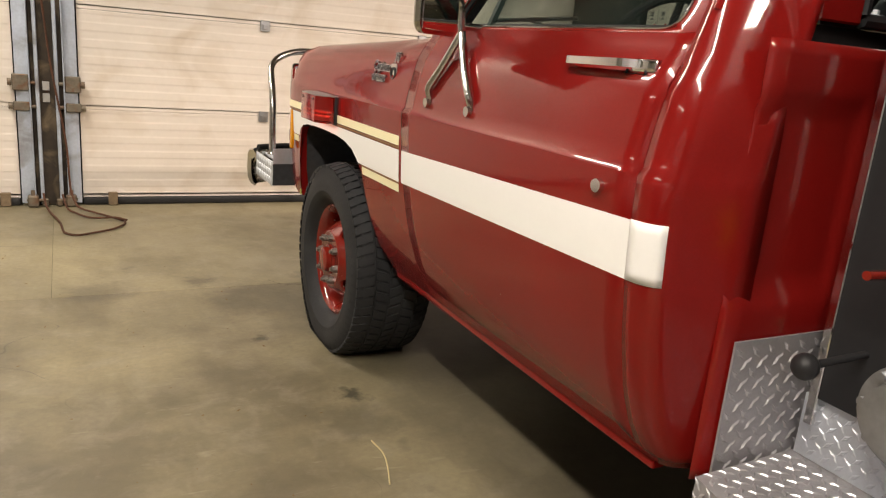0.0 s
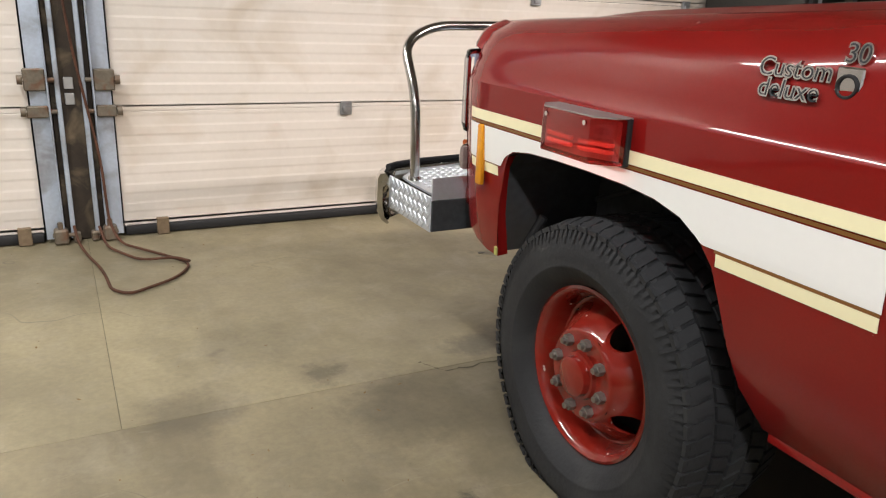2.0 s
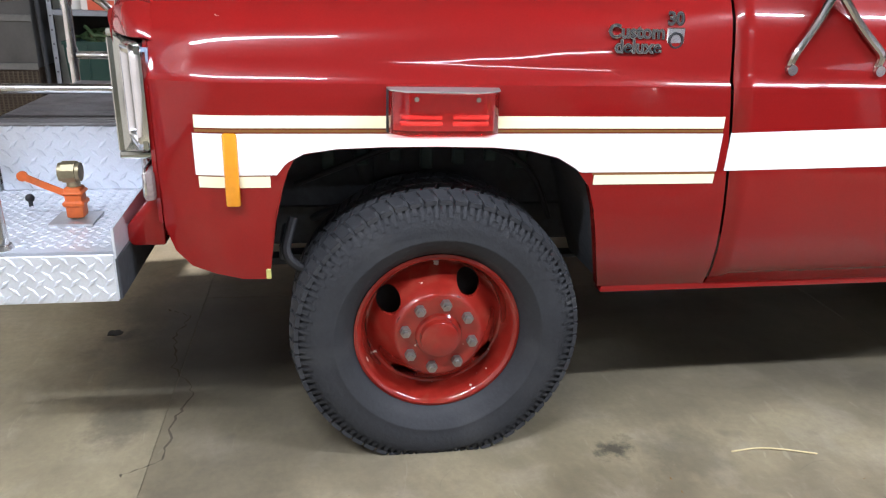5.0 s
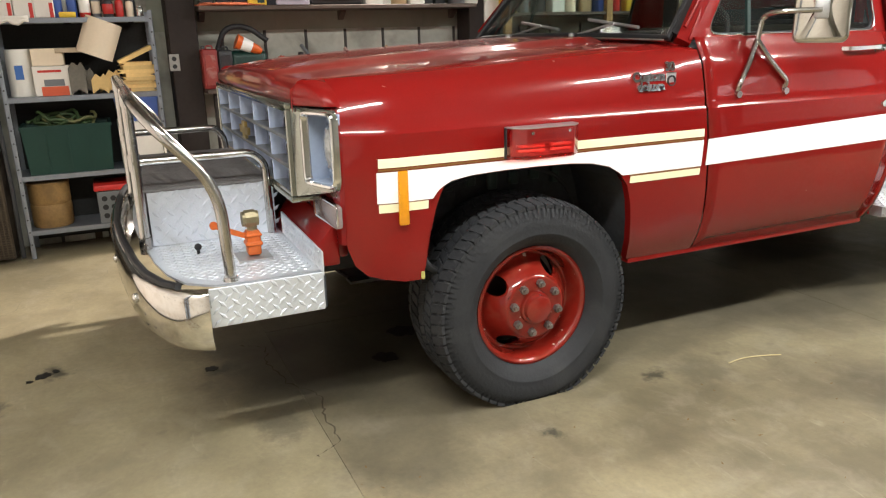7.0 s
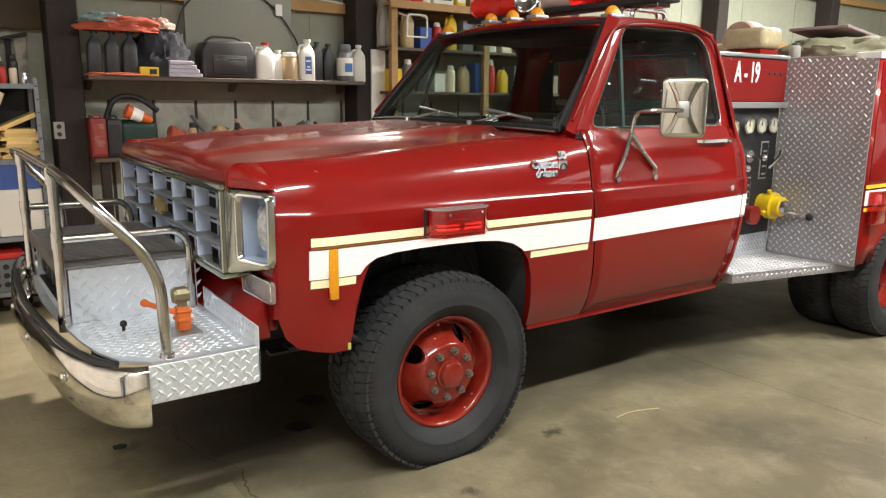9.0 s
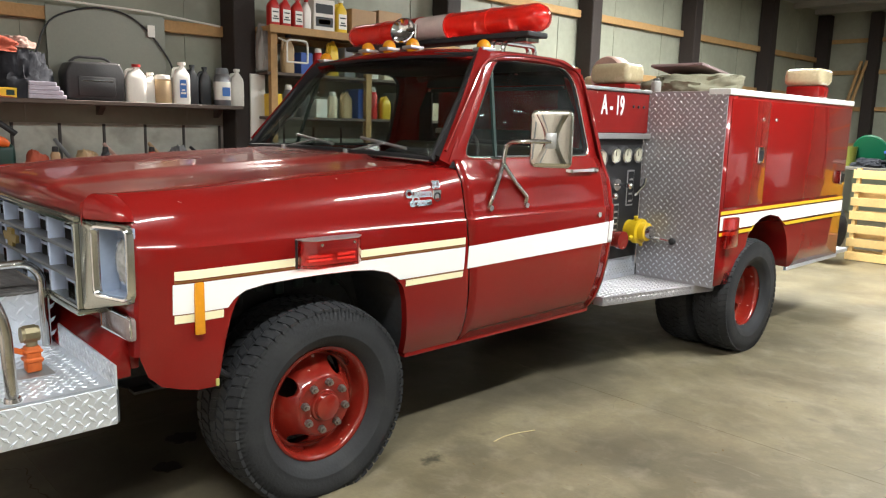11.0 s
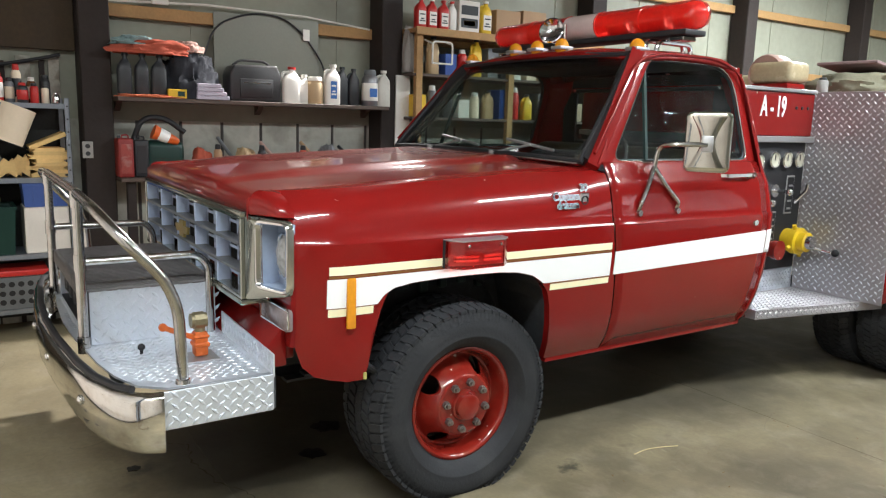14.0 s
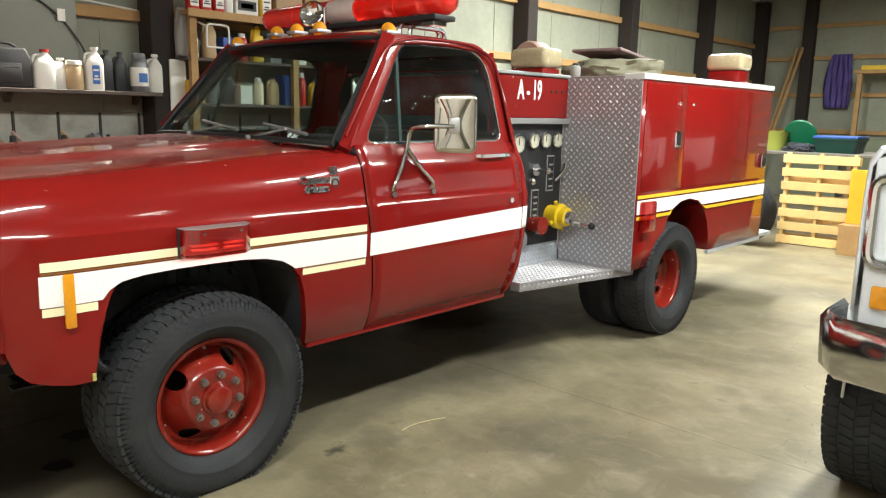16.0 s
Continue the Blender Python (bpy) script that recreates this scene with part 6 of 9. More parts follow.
def jug(name, label, y, w, d, h, mat, capmat, x=2.40, handle=True, z=SZ, band=None, rz=0.0, narrow=0.72):
    """A flat-sided jug with sloping shoulders, a neck, a cap and a handle."""
    t = thing(name, label, "jug", (x, y, z), rz)
    bm = B()
    secs = [(0.0, 0.94), (0.01, 1.0), (h * 0.62, 1.0), (h * 0.72, 0.9), (h * 0.82, 0.55), (h * 0.88, 0.3), (h * 0.93, 0.28)]
    rings = []
    for zz, k in secs:
        a, b = d / 2 * max(k, 0.35), w / 2 * k
        off = -0.12 * w * (1 - k)
        rings.append([(a * math.copysign(abs(math.cos(q)) ** 0.5, math.cos(q)), off + b * math.copysign(abs(math.sin(q)) ** 0.5, math.sin(q)), zz) for q in [i * math.pi / 10 for i in range(20)]])
    vs = patch(bm, [r + [r[0]] for r in rings])
    bm.faces.new(vs[0][:-1])
    bm.faces.new(vs[-1][:-1])
    bmesh.ops.remove_doubles(bm, verts=bm.verts, dist=0.0004)
    part("body", bm, mat, t)
    off = -0.12 * w * 0.7
    bm = B()
    rod(bm, (0, off, h * 0.93), (0, off, h), 0.17 * w + 0.006, seg=16)
    part("cap", bm, capmat, t)
    if handle:
        bm = B()
        tube(bm, rounded_path([(0, off + 0.1 * w, h * 0.86), (0, off + 0.5 * w, h * 0.84), (0, off + 0.56 * w, h * 0.6)], 0.02, 4), 0.011, 8)
        part("handle", bm, mat, t)
    if band:
        bm = B()
        box(bm, -d / 2 - 0.0016, -d / 2 - 0.0002, -w * narrow / 2, w * narrow / 2, h * 0.15, h * 0.58)
        wr = part("wrapper", bm, band, t, smooth=0)
        for k, q in ((0.24, 0.8), (0.31, 0.5), (0.45, 0.75)):
            bm = B()
            box(bm, -d / 2 - 0.0024, -d / 2 - 0.0017, -w * narrow * q / 2, w * narrow * q / 2, h * k, h * (k + 0.04))
            part("print", bm, DARKPL if band is WHITEPL else WHITEPL, wr, smooth=0)
    return t


for y, w, mt in ((0.655, 0.095, DARKPL), (0.54, 0.095, DARKPL), (0.425, 0.105, DARKPL)):
    jug("oil_bottle", "charcoal plastic oil bottle on the wall shelf", y, w, 0.07, 0.3, mt, DARKPL, handle=False, x=2.33)


def heap(name, label, category, cx, cy, z, sx, sy, h, mat, seed, fold=6):
    """A crumpled heap of cloth."""
    bm = B()
    n, m_ = 56, 16
    rows = []
    for i in range(m_ + 1):
        t = i / m_
        row = []
        for j in range(n):
            a = 2 * math.pi * j / n
            d = Vector((math.cos(a) * math.cos(t * 1.57), math.sin(a) * math.cos(t * 1.57), math.sin(t * 1.57)))
            q = d * fold * 0.33 + Vector((seed * 3.1, seed * 1.7, 0))
            k = 1 + 0.34 * noise.noise(q) + 0.30 * (0.3 - abs(noise.noise(q * 2.3))) + 0.14 * (0.3 - abs(noise.noise(q * 5.1)))
            r = math.cos(t * math.pi / 2) ** 0.5 * k
            row.append((sx * r * math.cos(a), sy * r * math.sin(a), max(0.0, h * math.sin(t * math.pi / 2) * k)))
        rows.append(row)
    vs = patch(bm, [r + [r[0]] for r in rows])
    bmesh.ops.remove_doubles(bm, verts=bm.verts, dist=0.0008)
    return solid(name, bm, mat, label, category, (cx, cy, z), smooth=60)


CLOTH_RED = m_of("faded_red_cloth", (0.42, 0.09, 0.05), 0.9, var=0.2, scale=14, bump=0.3)
CLOTH_TEAL = m_of("teal_striped_cloth", (0.24, 0.34, 0.34), 0.9, var=0.35, scale=20, bump=0.3)
CLOTH_PINK = m_of("dusty_pink_cloth", (0.5, 0.33, 0.28), 0.9, var=0.2, scale=14, bump=0.3)
CLOTH_DARK = m_of("dark_denim", (0.028, 0.03, 0.038), 0.9, var=0.3, scale=14, bump=0.3)
heap("rag", "faded red rag draped over the bottles", "rag", 2.36, 0.47, 1.926, 0.12, 0.25, 0.085, CLOTH_RED, 3)
heap("rag", "teal and pale striped rag on the pile", "rag", 2.38, 0.56, 1.985, 0.10, 0.16, 0.06, CLOTH_TEAL, 4)
heap("rag", "dusty pink rag beside the dark clothes", "rag", 2.40, 0.20, 1.96, 0.09, 0.11, 0.07, CLOTH_PINK, 5)
heap("work_clothes", "heap of crumpled dark work clothes on the shelf", "clothes", 2.42, 0.19, SZ, 0.15, 0.2, 0.33, CLOTH_DARK, 6, 5)
heap("rag", "orange rag hanging over the shelf edge", "rag", 2.30, 0.48, SZ + 0.001, 0.05, 0.22, 0.02, m_of("orange_cloth", (0.45, 0.12, 0.05), 0.9, bump=0.3), 7)
carton("small_box", "small yellow printed box on the shelf", 2.30, 0.31, SZ + 0.001, 0.13, 0.06, 0.065, YELLOWPL, bands=((-0.05, 0.0, 0.015, 0.05, GREENPL),))
for k in range(4):
    bm = B()
    box(bm, -0.06, 0.06, -0.12 + 0.01 * k, 0.12 - 0.012 * k, 0, 0.028, 0.004, 1)
    solid("packet", bm, m_of("lilac_packet", (0.5, 0.46, 0.55), 0.45, var=0.2, scale=18), "pale lilac packet in a small stack", "packet", (2.31, 0.06 + 0.01 * k, SZ + 0.001 + 0.029 * k), group="packet stack")
bag = thing("shoulder_bag", "black leather shoulder bag with a flap pocket", "bag", (2.42, -0.29, SZ))
LEATHER = m_of("black_leather", (0.035, 0.033, 0.034), 0.4, var=0.3, scale=10, bump=0.25, bscale=70)
bm = B()
prism(bm, [(-0.2, 0.0), (0.2, 0.0), (0.205, 0.2), (0.17, 0.27), (-0.17, 0.28), (-0.205, 0.2)], "x", -0.1, 0.1)
bmesh.ops.bevel(bm, geom=bm.edges[:], offset=0.02, segments=3, affect="EDGES", profile=0.5)
part("body", bm, LEATHER, bag)
bm = B()
box(bm, -0.115, -0.099, -0.13, 0.13, 0.03, 0.17, 0.008, 2)
part("pocket", bm, LEATHER, bag)
bm = B()
box(bm, -0.118, -0.1155, -0.11, 0.11, 0.135, 0.143)
part("zip", bm, CHROME, bag)
bm = B()
tube(bm, rounded_path([(0, 0.15, 0.27), (0, 0.1, 0.31), (0, -0.1, 0.31), (0, -0.15, 0.27)], 0.05, 4), 0.01, 8)
part("handle", bm, LEATHER, bag)
jug("jug", "white jug with a red cap", -0.578, 0.15, 0.1, 0.28, WHITEPL, REDPL, x=2.36)
jug("jug", "white jug with handle", -0.70, 0.12, 0.1, 0.23, WHITEPL, WHITEPL, x=2.40)
can("tub", "round tub of tan powder with white lid", 2.36, -0.79, SZ, 0.066, 0.215, TANPL, WHITEPL, 0.95)
jug("jug", "tall white jug with a blue label", -0.925, 0.135, 0.09, 0.32, WHITEPL, WHITEPL, x=2.34, band=BLUELABEL, narrow=0.4)
jug("jug", "black motor oil jug on the shelf", -1.04, 0.095, 0.1, 0.31, DARKPL, DARKPL, x=2.40)
jug("jug", "black motor oil jug on the shelf", -1.14, 0.095, 0.1, 0.30, DARKPL, DARKPL, x=2.39)
can("spray_can", "wide dark can with a white and blue label", 2.36, -1.285, SZ, 0.068, 0.30, m_of("silver_can", (0.2, 0.2, 0.21), 0.35, metal=0.5), GREYPL, 0.8, band=WHITEPL)
bm = B()
box(bm, -0.0006, 0.0006, -0.034, 0.034, -0.035, 0.035)
solid("can_print", bm, BLUELABEL, "blue print on the wide can's label", "label", (2.2902, -1.285, SZ + 0.11), smooth=0)
jug("jug", "translucent white jug at the shelf's end", -1.405, 0.12, 0.1, 0.30, m_of("milky_plastic", (0.6, 0.58, 0.52), 0.4), WHITEPL, x=2.36)
bm = B()
box(bm, 2.395, 2.415, -1.70, -1.56, 1.28, 1.90, 0.003, 1)
solid("white_board", bm, WHITEPL, "narrow white board leaning at the post", "board")

# lower shelf clutter
def fuel_can(label, x, y, w, d, h, mat, facing):
    """A flat-sided can with a pressed front, a stubby spout and a strap handle."""
    t = thing("fuel_can", label, "fuel can", (x, y, 1.061))
    bm = B()
    box(bm, -d / 2, d / 2, -w / 2, w / 2, 0, h, 0.014, 3)
    part("body", bm, mat, t)
    bm = B()
    box(bm, -d / 2 - 0.004, -d / 2 - 0.0005, -w * 0.34, w * 0.34, h * 0.1, h * 0.86, 0.0015, 1)
    part("front_panel", bm, facing, t, "scuffed raised front")
    bm = B()
    tube(bm, rounded_path([(0, -w * 0.3, h - 0.004), (0, -w * 0.28, h + 0.022), (0, w * 0.12, h + 0.022), (0, w * 0.14, h - 0.004)], 0.012, 4), 0.006, 8)
    part("handle", bm, mat, t)
    bm = B()
    rod(bm, (0, w * 0.32, h - 0.002), (0, w * 0.32, h + 0.02), 0.014, 0.012, 16)
    part("cap", bm, DARKPL, t)


DULL_RED = m_of("dull_red_plastic", (0.26, 0.03, 0.026), 0.5, var=0.25)
SCUFFED_RED = m_of("scuffed_red_panel", (0.30, 0.05, 0.04), 0.55, var=0.3, scale=9, stain=(0.42, 0.3, 0.26), stain_scale=14, stain_amount=0.7)
fuel_can("red fuel can with a scuffed front on the lower shelf", 2.36, 0.672, 0.105, 0.15, 0.275, DULL_RED, SCUFFED_RED)
fuel_can("dark grey fuel can on the lower shelf", 2.38, 0.562, 0.10, 0.14, 0.265, DARKPL, DARKPL)
tr = thing("hedge_trimmer", "green and black power trimmer lying on the lower shelf", "power tool", (2.42, 0.40, 1.061))
bm = B()
box(bm, -0.07, 0.07, -0.15, 0.13, 0.0, 0.26, 0.05, 4)
part("motor", bm, GREENPL, tr)
bm = B()
tube(bm, rounded_path([(0, 0.2, 0.25), (-0.02, 0.14, 0.42), (-0.02, -0.02, 0.43), (-0.03, -0.16, 0.32)], 0.08, 5), 0.02, 10)
part("handle", bm, BLACK, tr)
bm = B()
lathe(bm, [(0, 0), (0.055, 0), (0.05, 0.02), (0.032, 0.16), (0.02, 0.19), (0, 0.19)], Matrix.Translation((2.36, 0.47, 1.385)) @ Matrix.Rotation(radians(113), 4, "X"), 24)
cone = solid("traffic_cone", bm, ORANGEPL, "small orange safety cone lying on its side", "cone")
bm = B()
lathe(bm, [(0.0478, 0.04), (0.049, 0.04), (0.0415, 0.115), (0.040, 0.115)], Matrix.Translation((2.36, 0.47, 1.385)) @ Matrix.Rotation(radians(113), 4, "X"), 24)
part("band", bm, WHITE_TAPE, cone, "white reflective band")
rnd = random.Random(11)
for k in range(13):
    y = 0.12 - 0.115 * k
    mt = (CLOTH_RED, BROWNBOX, GREYPL, TANPL, DARKPL, CLOTH_PINK, STEEL)[k % 7]
    hh = 0.13 + 0.10 * rnd.random()
    if k % 3 == 0:
        heap("rag", "crumpled rag among the tools on the lower shelf", "rag", 2.40, y, 1.061, 0.1, 0.075, hh, mt, 20 + k)
    elif k % 3 == 1:
        can("bottle", "small bottle among the tools", 2.36, y, 1.061, 0.032, hh + 0.05, mt, DARKPL, group="bottles on the lower shelf")
    else:
        bm = B()
        tube(bm, [(2.30, y - 0.06, 1.10), (2.42, y, 1.10 + hh * 0.5), (2.55, y + 0.06, 1.12 + hh)], 0.014, 8)
        rod(bm, (2.30, y - 0.06, 1.075), (2.30, y - 0.06, 1.125), 0.022)
        rod(bm, (2.42, y, 1.061), (2.42, y, 1.10 + hh * 0.5), 0.01)
        solid("hand_tool", bm, mt, "hand tool lying on the lower shelf", "tool", group="tools on the lower shelf")

# grey sheet, cable and tag on the wall above the shelf
bm = B()
box(bm, 2.59, 2.596, -0.92, -0.05, 1.63, 2.30, 0.001, 1)
solid("sheet_panel", bm, m_of("dull_zinc_sheet", (0.19, 0.19, 0.155), 0.4, metal=0.3, var=0.1, scale=2), "dull zinc sheet standing against the wall", "sheet")
bm = B()
tube(bm, rounded_path([(2.585, 0.03, 1.95), (2.57, -0.05, 2.2), (2.57, -0.35, 2.32), (2.57, -0.62, 2.30), (2.575, -0.80, 2.17), (2.57, -0.98, 1.92), (2.57, -1.0, 1.64)], 0.25, 6), 0.007, 8)
solid("cable", bm, DARKPL, "black cable looped over the wall sheet", "cable")
bm = B()
box(bm, -0.002, 0.002, -0.028, 0.028, -0.045, 0.045)
tg = solid("paper_tag", bm, WHITEPL, "white paper tag hanging on the cable", "tag", (2.56, -0.80, 2.18), smooth=0)
bm = B()
tube(bm, [(2.60, 0.72, 2.30), (2.60, 0.0, 2.34), (2.60, -0.8, 2.33), (2.60, -1.4, 2.28)], 0.008, 8)
solid("conduit", bm, WHITEPL, "white cable clipped along the wall", "cable")
bm = B()
box(bm, 2.575, 2.60, 0.28, 0.40, 2.305, 2.345, 0.004, 1)
solid("junction_box", bm, WHITEPL, "small white junction box", "fitting")
# ---- high timber shelf past the second post ----
hs = thing("high_shelf", "raw timber shelf loaded with bottles and cartons", "shelf", (0, 0, 0))
bm = B()
box(bm, 2.22, 2.655, -3.83, -1.64, 2.255, 2.29, 0.004, 1)
part("board", bm, TIMBER, hs)
bm = B()
box(bm, 2.20, 2.222, -3.83, -1.64, 2.235, 2.30, 0.004, 1)
part("front_lip", bm, TIMBER, hs)
for y in (-1.70, -2.7, -3.7):
    bm = B()
    box(bm, 2.24, 2.29, y - 0.03, y + 0.03, 0, 2.254)
    part("leg", bm, TIMBER, hs, smooth=0)
for z in (1.0, 1.55, 1.92):
    bm = B()
    box(bm, 2.25, 2.655, -3.83, -1.64, z - 0.025, z, 0.003, 1)
    part("board", bm, DARKSHELF, hs)
for y, w, mt, cp in ((-1.74, 0.1, REDPL, WHITEPL), (-1.85, 0.1, REDPL, WHITEPL), (-1.97, 0.1, REDPL, REDPL), (-2.06, 0.08, WHITEPL, REDPL)):
    jug("bottle", "red bottle with white cap on the high shelf", y, w, 0.08, 0.26, mt, cp, x=2.32, z=2.291, handle=False, band=WHITEPL if mt is REDPL else None)
carton("carton", "white and black printed carton on the high shelf", 2.38, -2.23, 2.291, 0.22, 0.2, 0.28, WHITEBOX, bands=((-0.09, 0.09, 0.05, 0.13, DARKPL), (-0.09, 0.09, 0.16, 0.24, DARKPL), (-0.06, 0.06, 0.07, 0.11, YELLOWPL)))
jug("jug", "yellow and white jug on the high shelf", -2.42, 0.12, 0.1, 0.3, YELLOWPL, WHITEPL, x=2.32, z=2.291, band=WHITEPL)
for y, w, h in ((-2.66, 0.28, 0.24), (-2.97, 0.28, 0.26), (-3.3, 0.3, 0.22), (-3.62, 0.28, 0.26)):
    carton("carton", "brown carton on the high shelf", 2.42, y, 2.291, w, 0.3, h, BROWNBOX)
rnd = random.Random(5)
for z in (1.001, 1.551, 1.921):
    for k in range(13):
        y = -1.75 - 0.155 * k
        mt = (WHITEPL, BLUEPL, GREYPL, CREAM, REDPL, DARKPL, TANPL, YELLOWPL)[(k * 3 + int(z * 10)) % 8]
        q = (k + int(z * 10)) % 3
        hh = 0.16 + 0.12 * rnd.random()
        if q == 0:
            carton("carton", "small carton on the crowded shelf", 2.40, y, z, 0.12, 0.2, hh, mt)
        elif q == 1:
            can("bottle", "bottle on the crowded shelf", 2.36, y, z, 0.045, hh + 0.05, mt, WHITEPL, group="bottles on the crowded shelf")
        else:
            jug("jug", "plastic jug on the crowded shelf", y, 0.11, 0.09, hh + 0.06, mt, DARKPL, x=2.37, z=z)
bm = B()
tube(bm, rounded_path([(2.12, -1.75, 2.0), (2.12, -1.75, 2.18), (2.12, -1.95, 2.18), (2.12, -1.95, 2.0)], 0.04, 4), 0.008, 8)
tube(bm, [(2.12, -1.75, 2.0), (2.12, -1.95, 2.0)], 0.008, 8)
tube(bm, [(2.12, -1.75, 2.16), (2.25, -1.75, 2.2)], 0.008, 8)
tube(bm, [(2.12, -1.95, 2.16), (2.25, -1.95, 2.2)], 0.008, 8)
solid("wire_rack", bm, WHITEPL, "white wire rack hanging on the shelf", "rack")
heap("hanging_cloth", "grey cloth hanging beside the post", "rag", 2.36, -1.66, 1.93, 0.05, 0.05, 0.32, m_of("grey_towel", (0.3, 0.28, 0.26), 0.9, bump=0.3), 31, 4)

# ---- on top of the pumper ----
bm = B()
lathe(bm, [(0.0, 0), (0.125, 0), (0.135, 0.02), (0.135, 0.14), (0.125, 0.16), (0.09, 0.165), (0.085, 0.15), (0, 0.15)], Matrix.Translation((-0.18, -2.98, 1.917)) @ Matrix.Rotation(radians(90), 4, "X"), 40)
solid("hose_reel", bm, m_of("faded_pink_plastic", (0.5, 0.33, 0.27), 0.6, var=0.15), "faded round reel standing on the locker top", "reel", (0, 0, -0.016))
heap("tarpaulin", "folded olive tarpaulin on the truck's top", "tarpaulin", -0.62, -3.52, 1.768, 0.30, 0.40, 0.15, m_of("olive_canvas", (0.2, 0.19, 0.13), 0.9, var=0.2, bump=0.2), 41, 4)
bm = B()
box(bm, -0.2, 0.2, -0.28, 0.28, 0, 0.02, 0.004, 1, Matrix.Rotation(radians(7), 4, "X"))
solid("cardboard_sheet", bm, m_of("mauve_card", (0.28, 0.2, 0.2), 0.8), "mauve cardboard sheet lying on the tarpaulin", "cardboard", (-0.60, -3.5, 1.93))
can("clear_bottle", "clear plastic bottle on the truck's top", -0.59, -3.0, 1.768, 0.035, 0.10, m_of("clear_plastic", (0.34, 0.34, 0.32), 0.2), DARKPL)

# ---- the far end of the shed ----
def pallet(at, rx, rz, label):
    t = thing("pallet", label, "pallet", at, rz)
    m = Matrix.Rotation(radians(rx), 4, "X")
    for k in range(7):
        bm = B()
        z = 0.06 + k * 0.165
        box(bm, -0.42, 0.42, -0.072, -0.054, z - 0.05, z + 0.05, 0.002, 1, m)
        part("slat", bm, PINE, t, smooth=0)
    for x in (-0.37, 0.0, 0.37):
        bm = B()
        box(bm, x - 0.02, x + 0.02, -0.053, 0.036, 0.01, 1.12, 0.002, 1, m)
        part("stringer", bm, PINE, t, smooth=0)
    for k in range(5):
        bm = B()
        z = 0.08 + k * 0.24
        box(bm, -0.42, 0.42, 0.037, 0.055, z - 0.05, z + 0.05, 0.002, 1, m)
        part("back_slat", bm, PINE, t, smooth=0)
    return t


pallet((-0.68, -8.2, 0), 0, 180 + 4, "new pale pine pallet standing on edge")
tb = thing("work_table", "long workbench behind the pallet, loaded with tubs", "table", (0, 0, 0))
bm = B()
box(bm, -1.6, 1.1, -9.7, -8.6, 1.07, 1.11, 0.006, 1)
part("top", bm, m_of("weathered_board", (0.35, 0.32, 0.26), 0.7, bump=0.2), tb)
for x in (-1.5, 1.0):
    for y in (-9.6, -8.7):
        bm = B()
        box(bm, x - 0.04, x + 0.04, y - 0.04, y + 0.04, 0, 1.069, 0.004, 1)
        part("leg", bm, TIMBER, tb)
bm = B()
lathe(bm, [(0, 0), (0.13, 0), (0.15, 0.24), (0.155, 0.25), (0.14, 0.25), (0.12, 0.02), (0, 0.02)], Matrix(), 28)
solid("bucket", bm, m_of("lime_plastic", (0.25, 0.27, 0.05), 0.45), "lime yellow bucket on the workbench", "bucket", (0.15, -8.95, 1.111))
bm = B()
lathe(bm, [(0, 0), (0.20, 0), (0.21, 0.01), (0.21, 0.03), (0.19, 0.03), (0.17, 0.02), (0, 0.02)], Matrix.Rotation(radians(70), 4, "X"), 32)
solid("bin_lid", bm, m_of("bright_green_plastic", (0.008, 0.10, 0.045), 0.4), "round green bin lid leaning on the bench", "lid", (-0.13, -9.0, 1.31))
tote("green_tote", "dark green tote with blue lid on the bench", -0.62, -9.05, 1.111, 0.5, 0.5, 0.16, GREENPL)
bm = B()
box(bm, -0.26, 0.26, -0.26, 0.26, 0, 0.03, 0.008, 2)
solid("tote_lid", bm, BLUEPL, "bright blue lid on the green tote", "lid", (-0.62, -9.05, 1.292))
heap("jumble", "jumble of bags and parts on the bench", "bags", 0.65, -9.0, 1.111, 0.25, 0.3, 0.2, m_of("pale_bag", (0.5, 0.5, 0.42), 0.8, var=0.4, bump=0.3), 51)
heap("jumble", "dark tool bag on the bench", "bag", -0.2, -8.85, 1.111, 0.2, 0.14, 0.1, CLOTH_DARK, 52)
spare = thing("spare_tyre", "worn grey spare tyre standing beside the pallet", "tyre", (0.02, -7.75, 0.415), 70)
sp = new("tyre_ring", TYRE)
sp.parent = spare
sp2 = new("tread", TREAD)
sp2.parent = spare
tagged(sp2, kind="stuff")
bm = B()
box(bm, -0.35, 0.35, -0.02, 0.02, 0, 0.62, 0.004, 1)
solid("yellow_sheet", bm, m_of("yellow_board", (0.7, 0.38, 0.02), 0.5, var=0.1), "orange-yellow board standing against the pallet", "board", (-1.42, -8.0, 0.35), 0)
bm = B()
box(bm, -0.3, 0.3, -0.2, 0.2, 0, 0.349, 0.004, 1)
solid("wood_block", bm, TIMBER, "timber block under the yellow board", "timber", (-1.35, -8.0, 0))
bm = B()
rows = []
for i in range(12):
    t = i / 11
    z = 2.75 - 1.0 * t
    w = 0.16 + 0.07 * math.sin(t * 2.6)
    rows.append([(1.0 + w * (j / 8 - 1) + 0.0, -14.335 + 0.02 * math.sin(j * 1.7 + 3 * t) + 0.03, z) for j in range(17)])
patch(bm, rows)
jk = new("jacket", mesh_of("jacket", bm, m_of("purple_cloth", (0.10, 0.07, 0.25), 0.9, var=0.2, bump=0.3), 60))
so2 = jk.modifiers.new("thickness", "SOLIDIFY")
so2.thickness = 0.05
tagged(jk, "purple jacket hanging on the back wall", "jacket")
bs = thing("back_shelf", "timber shelf with a yellow board on the back wall", "shelf", (0, 0, 0))
bm = B()
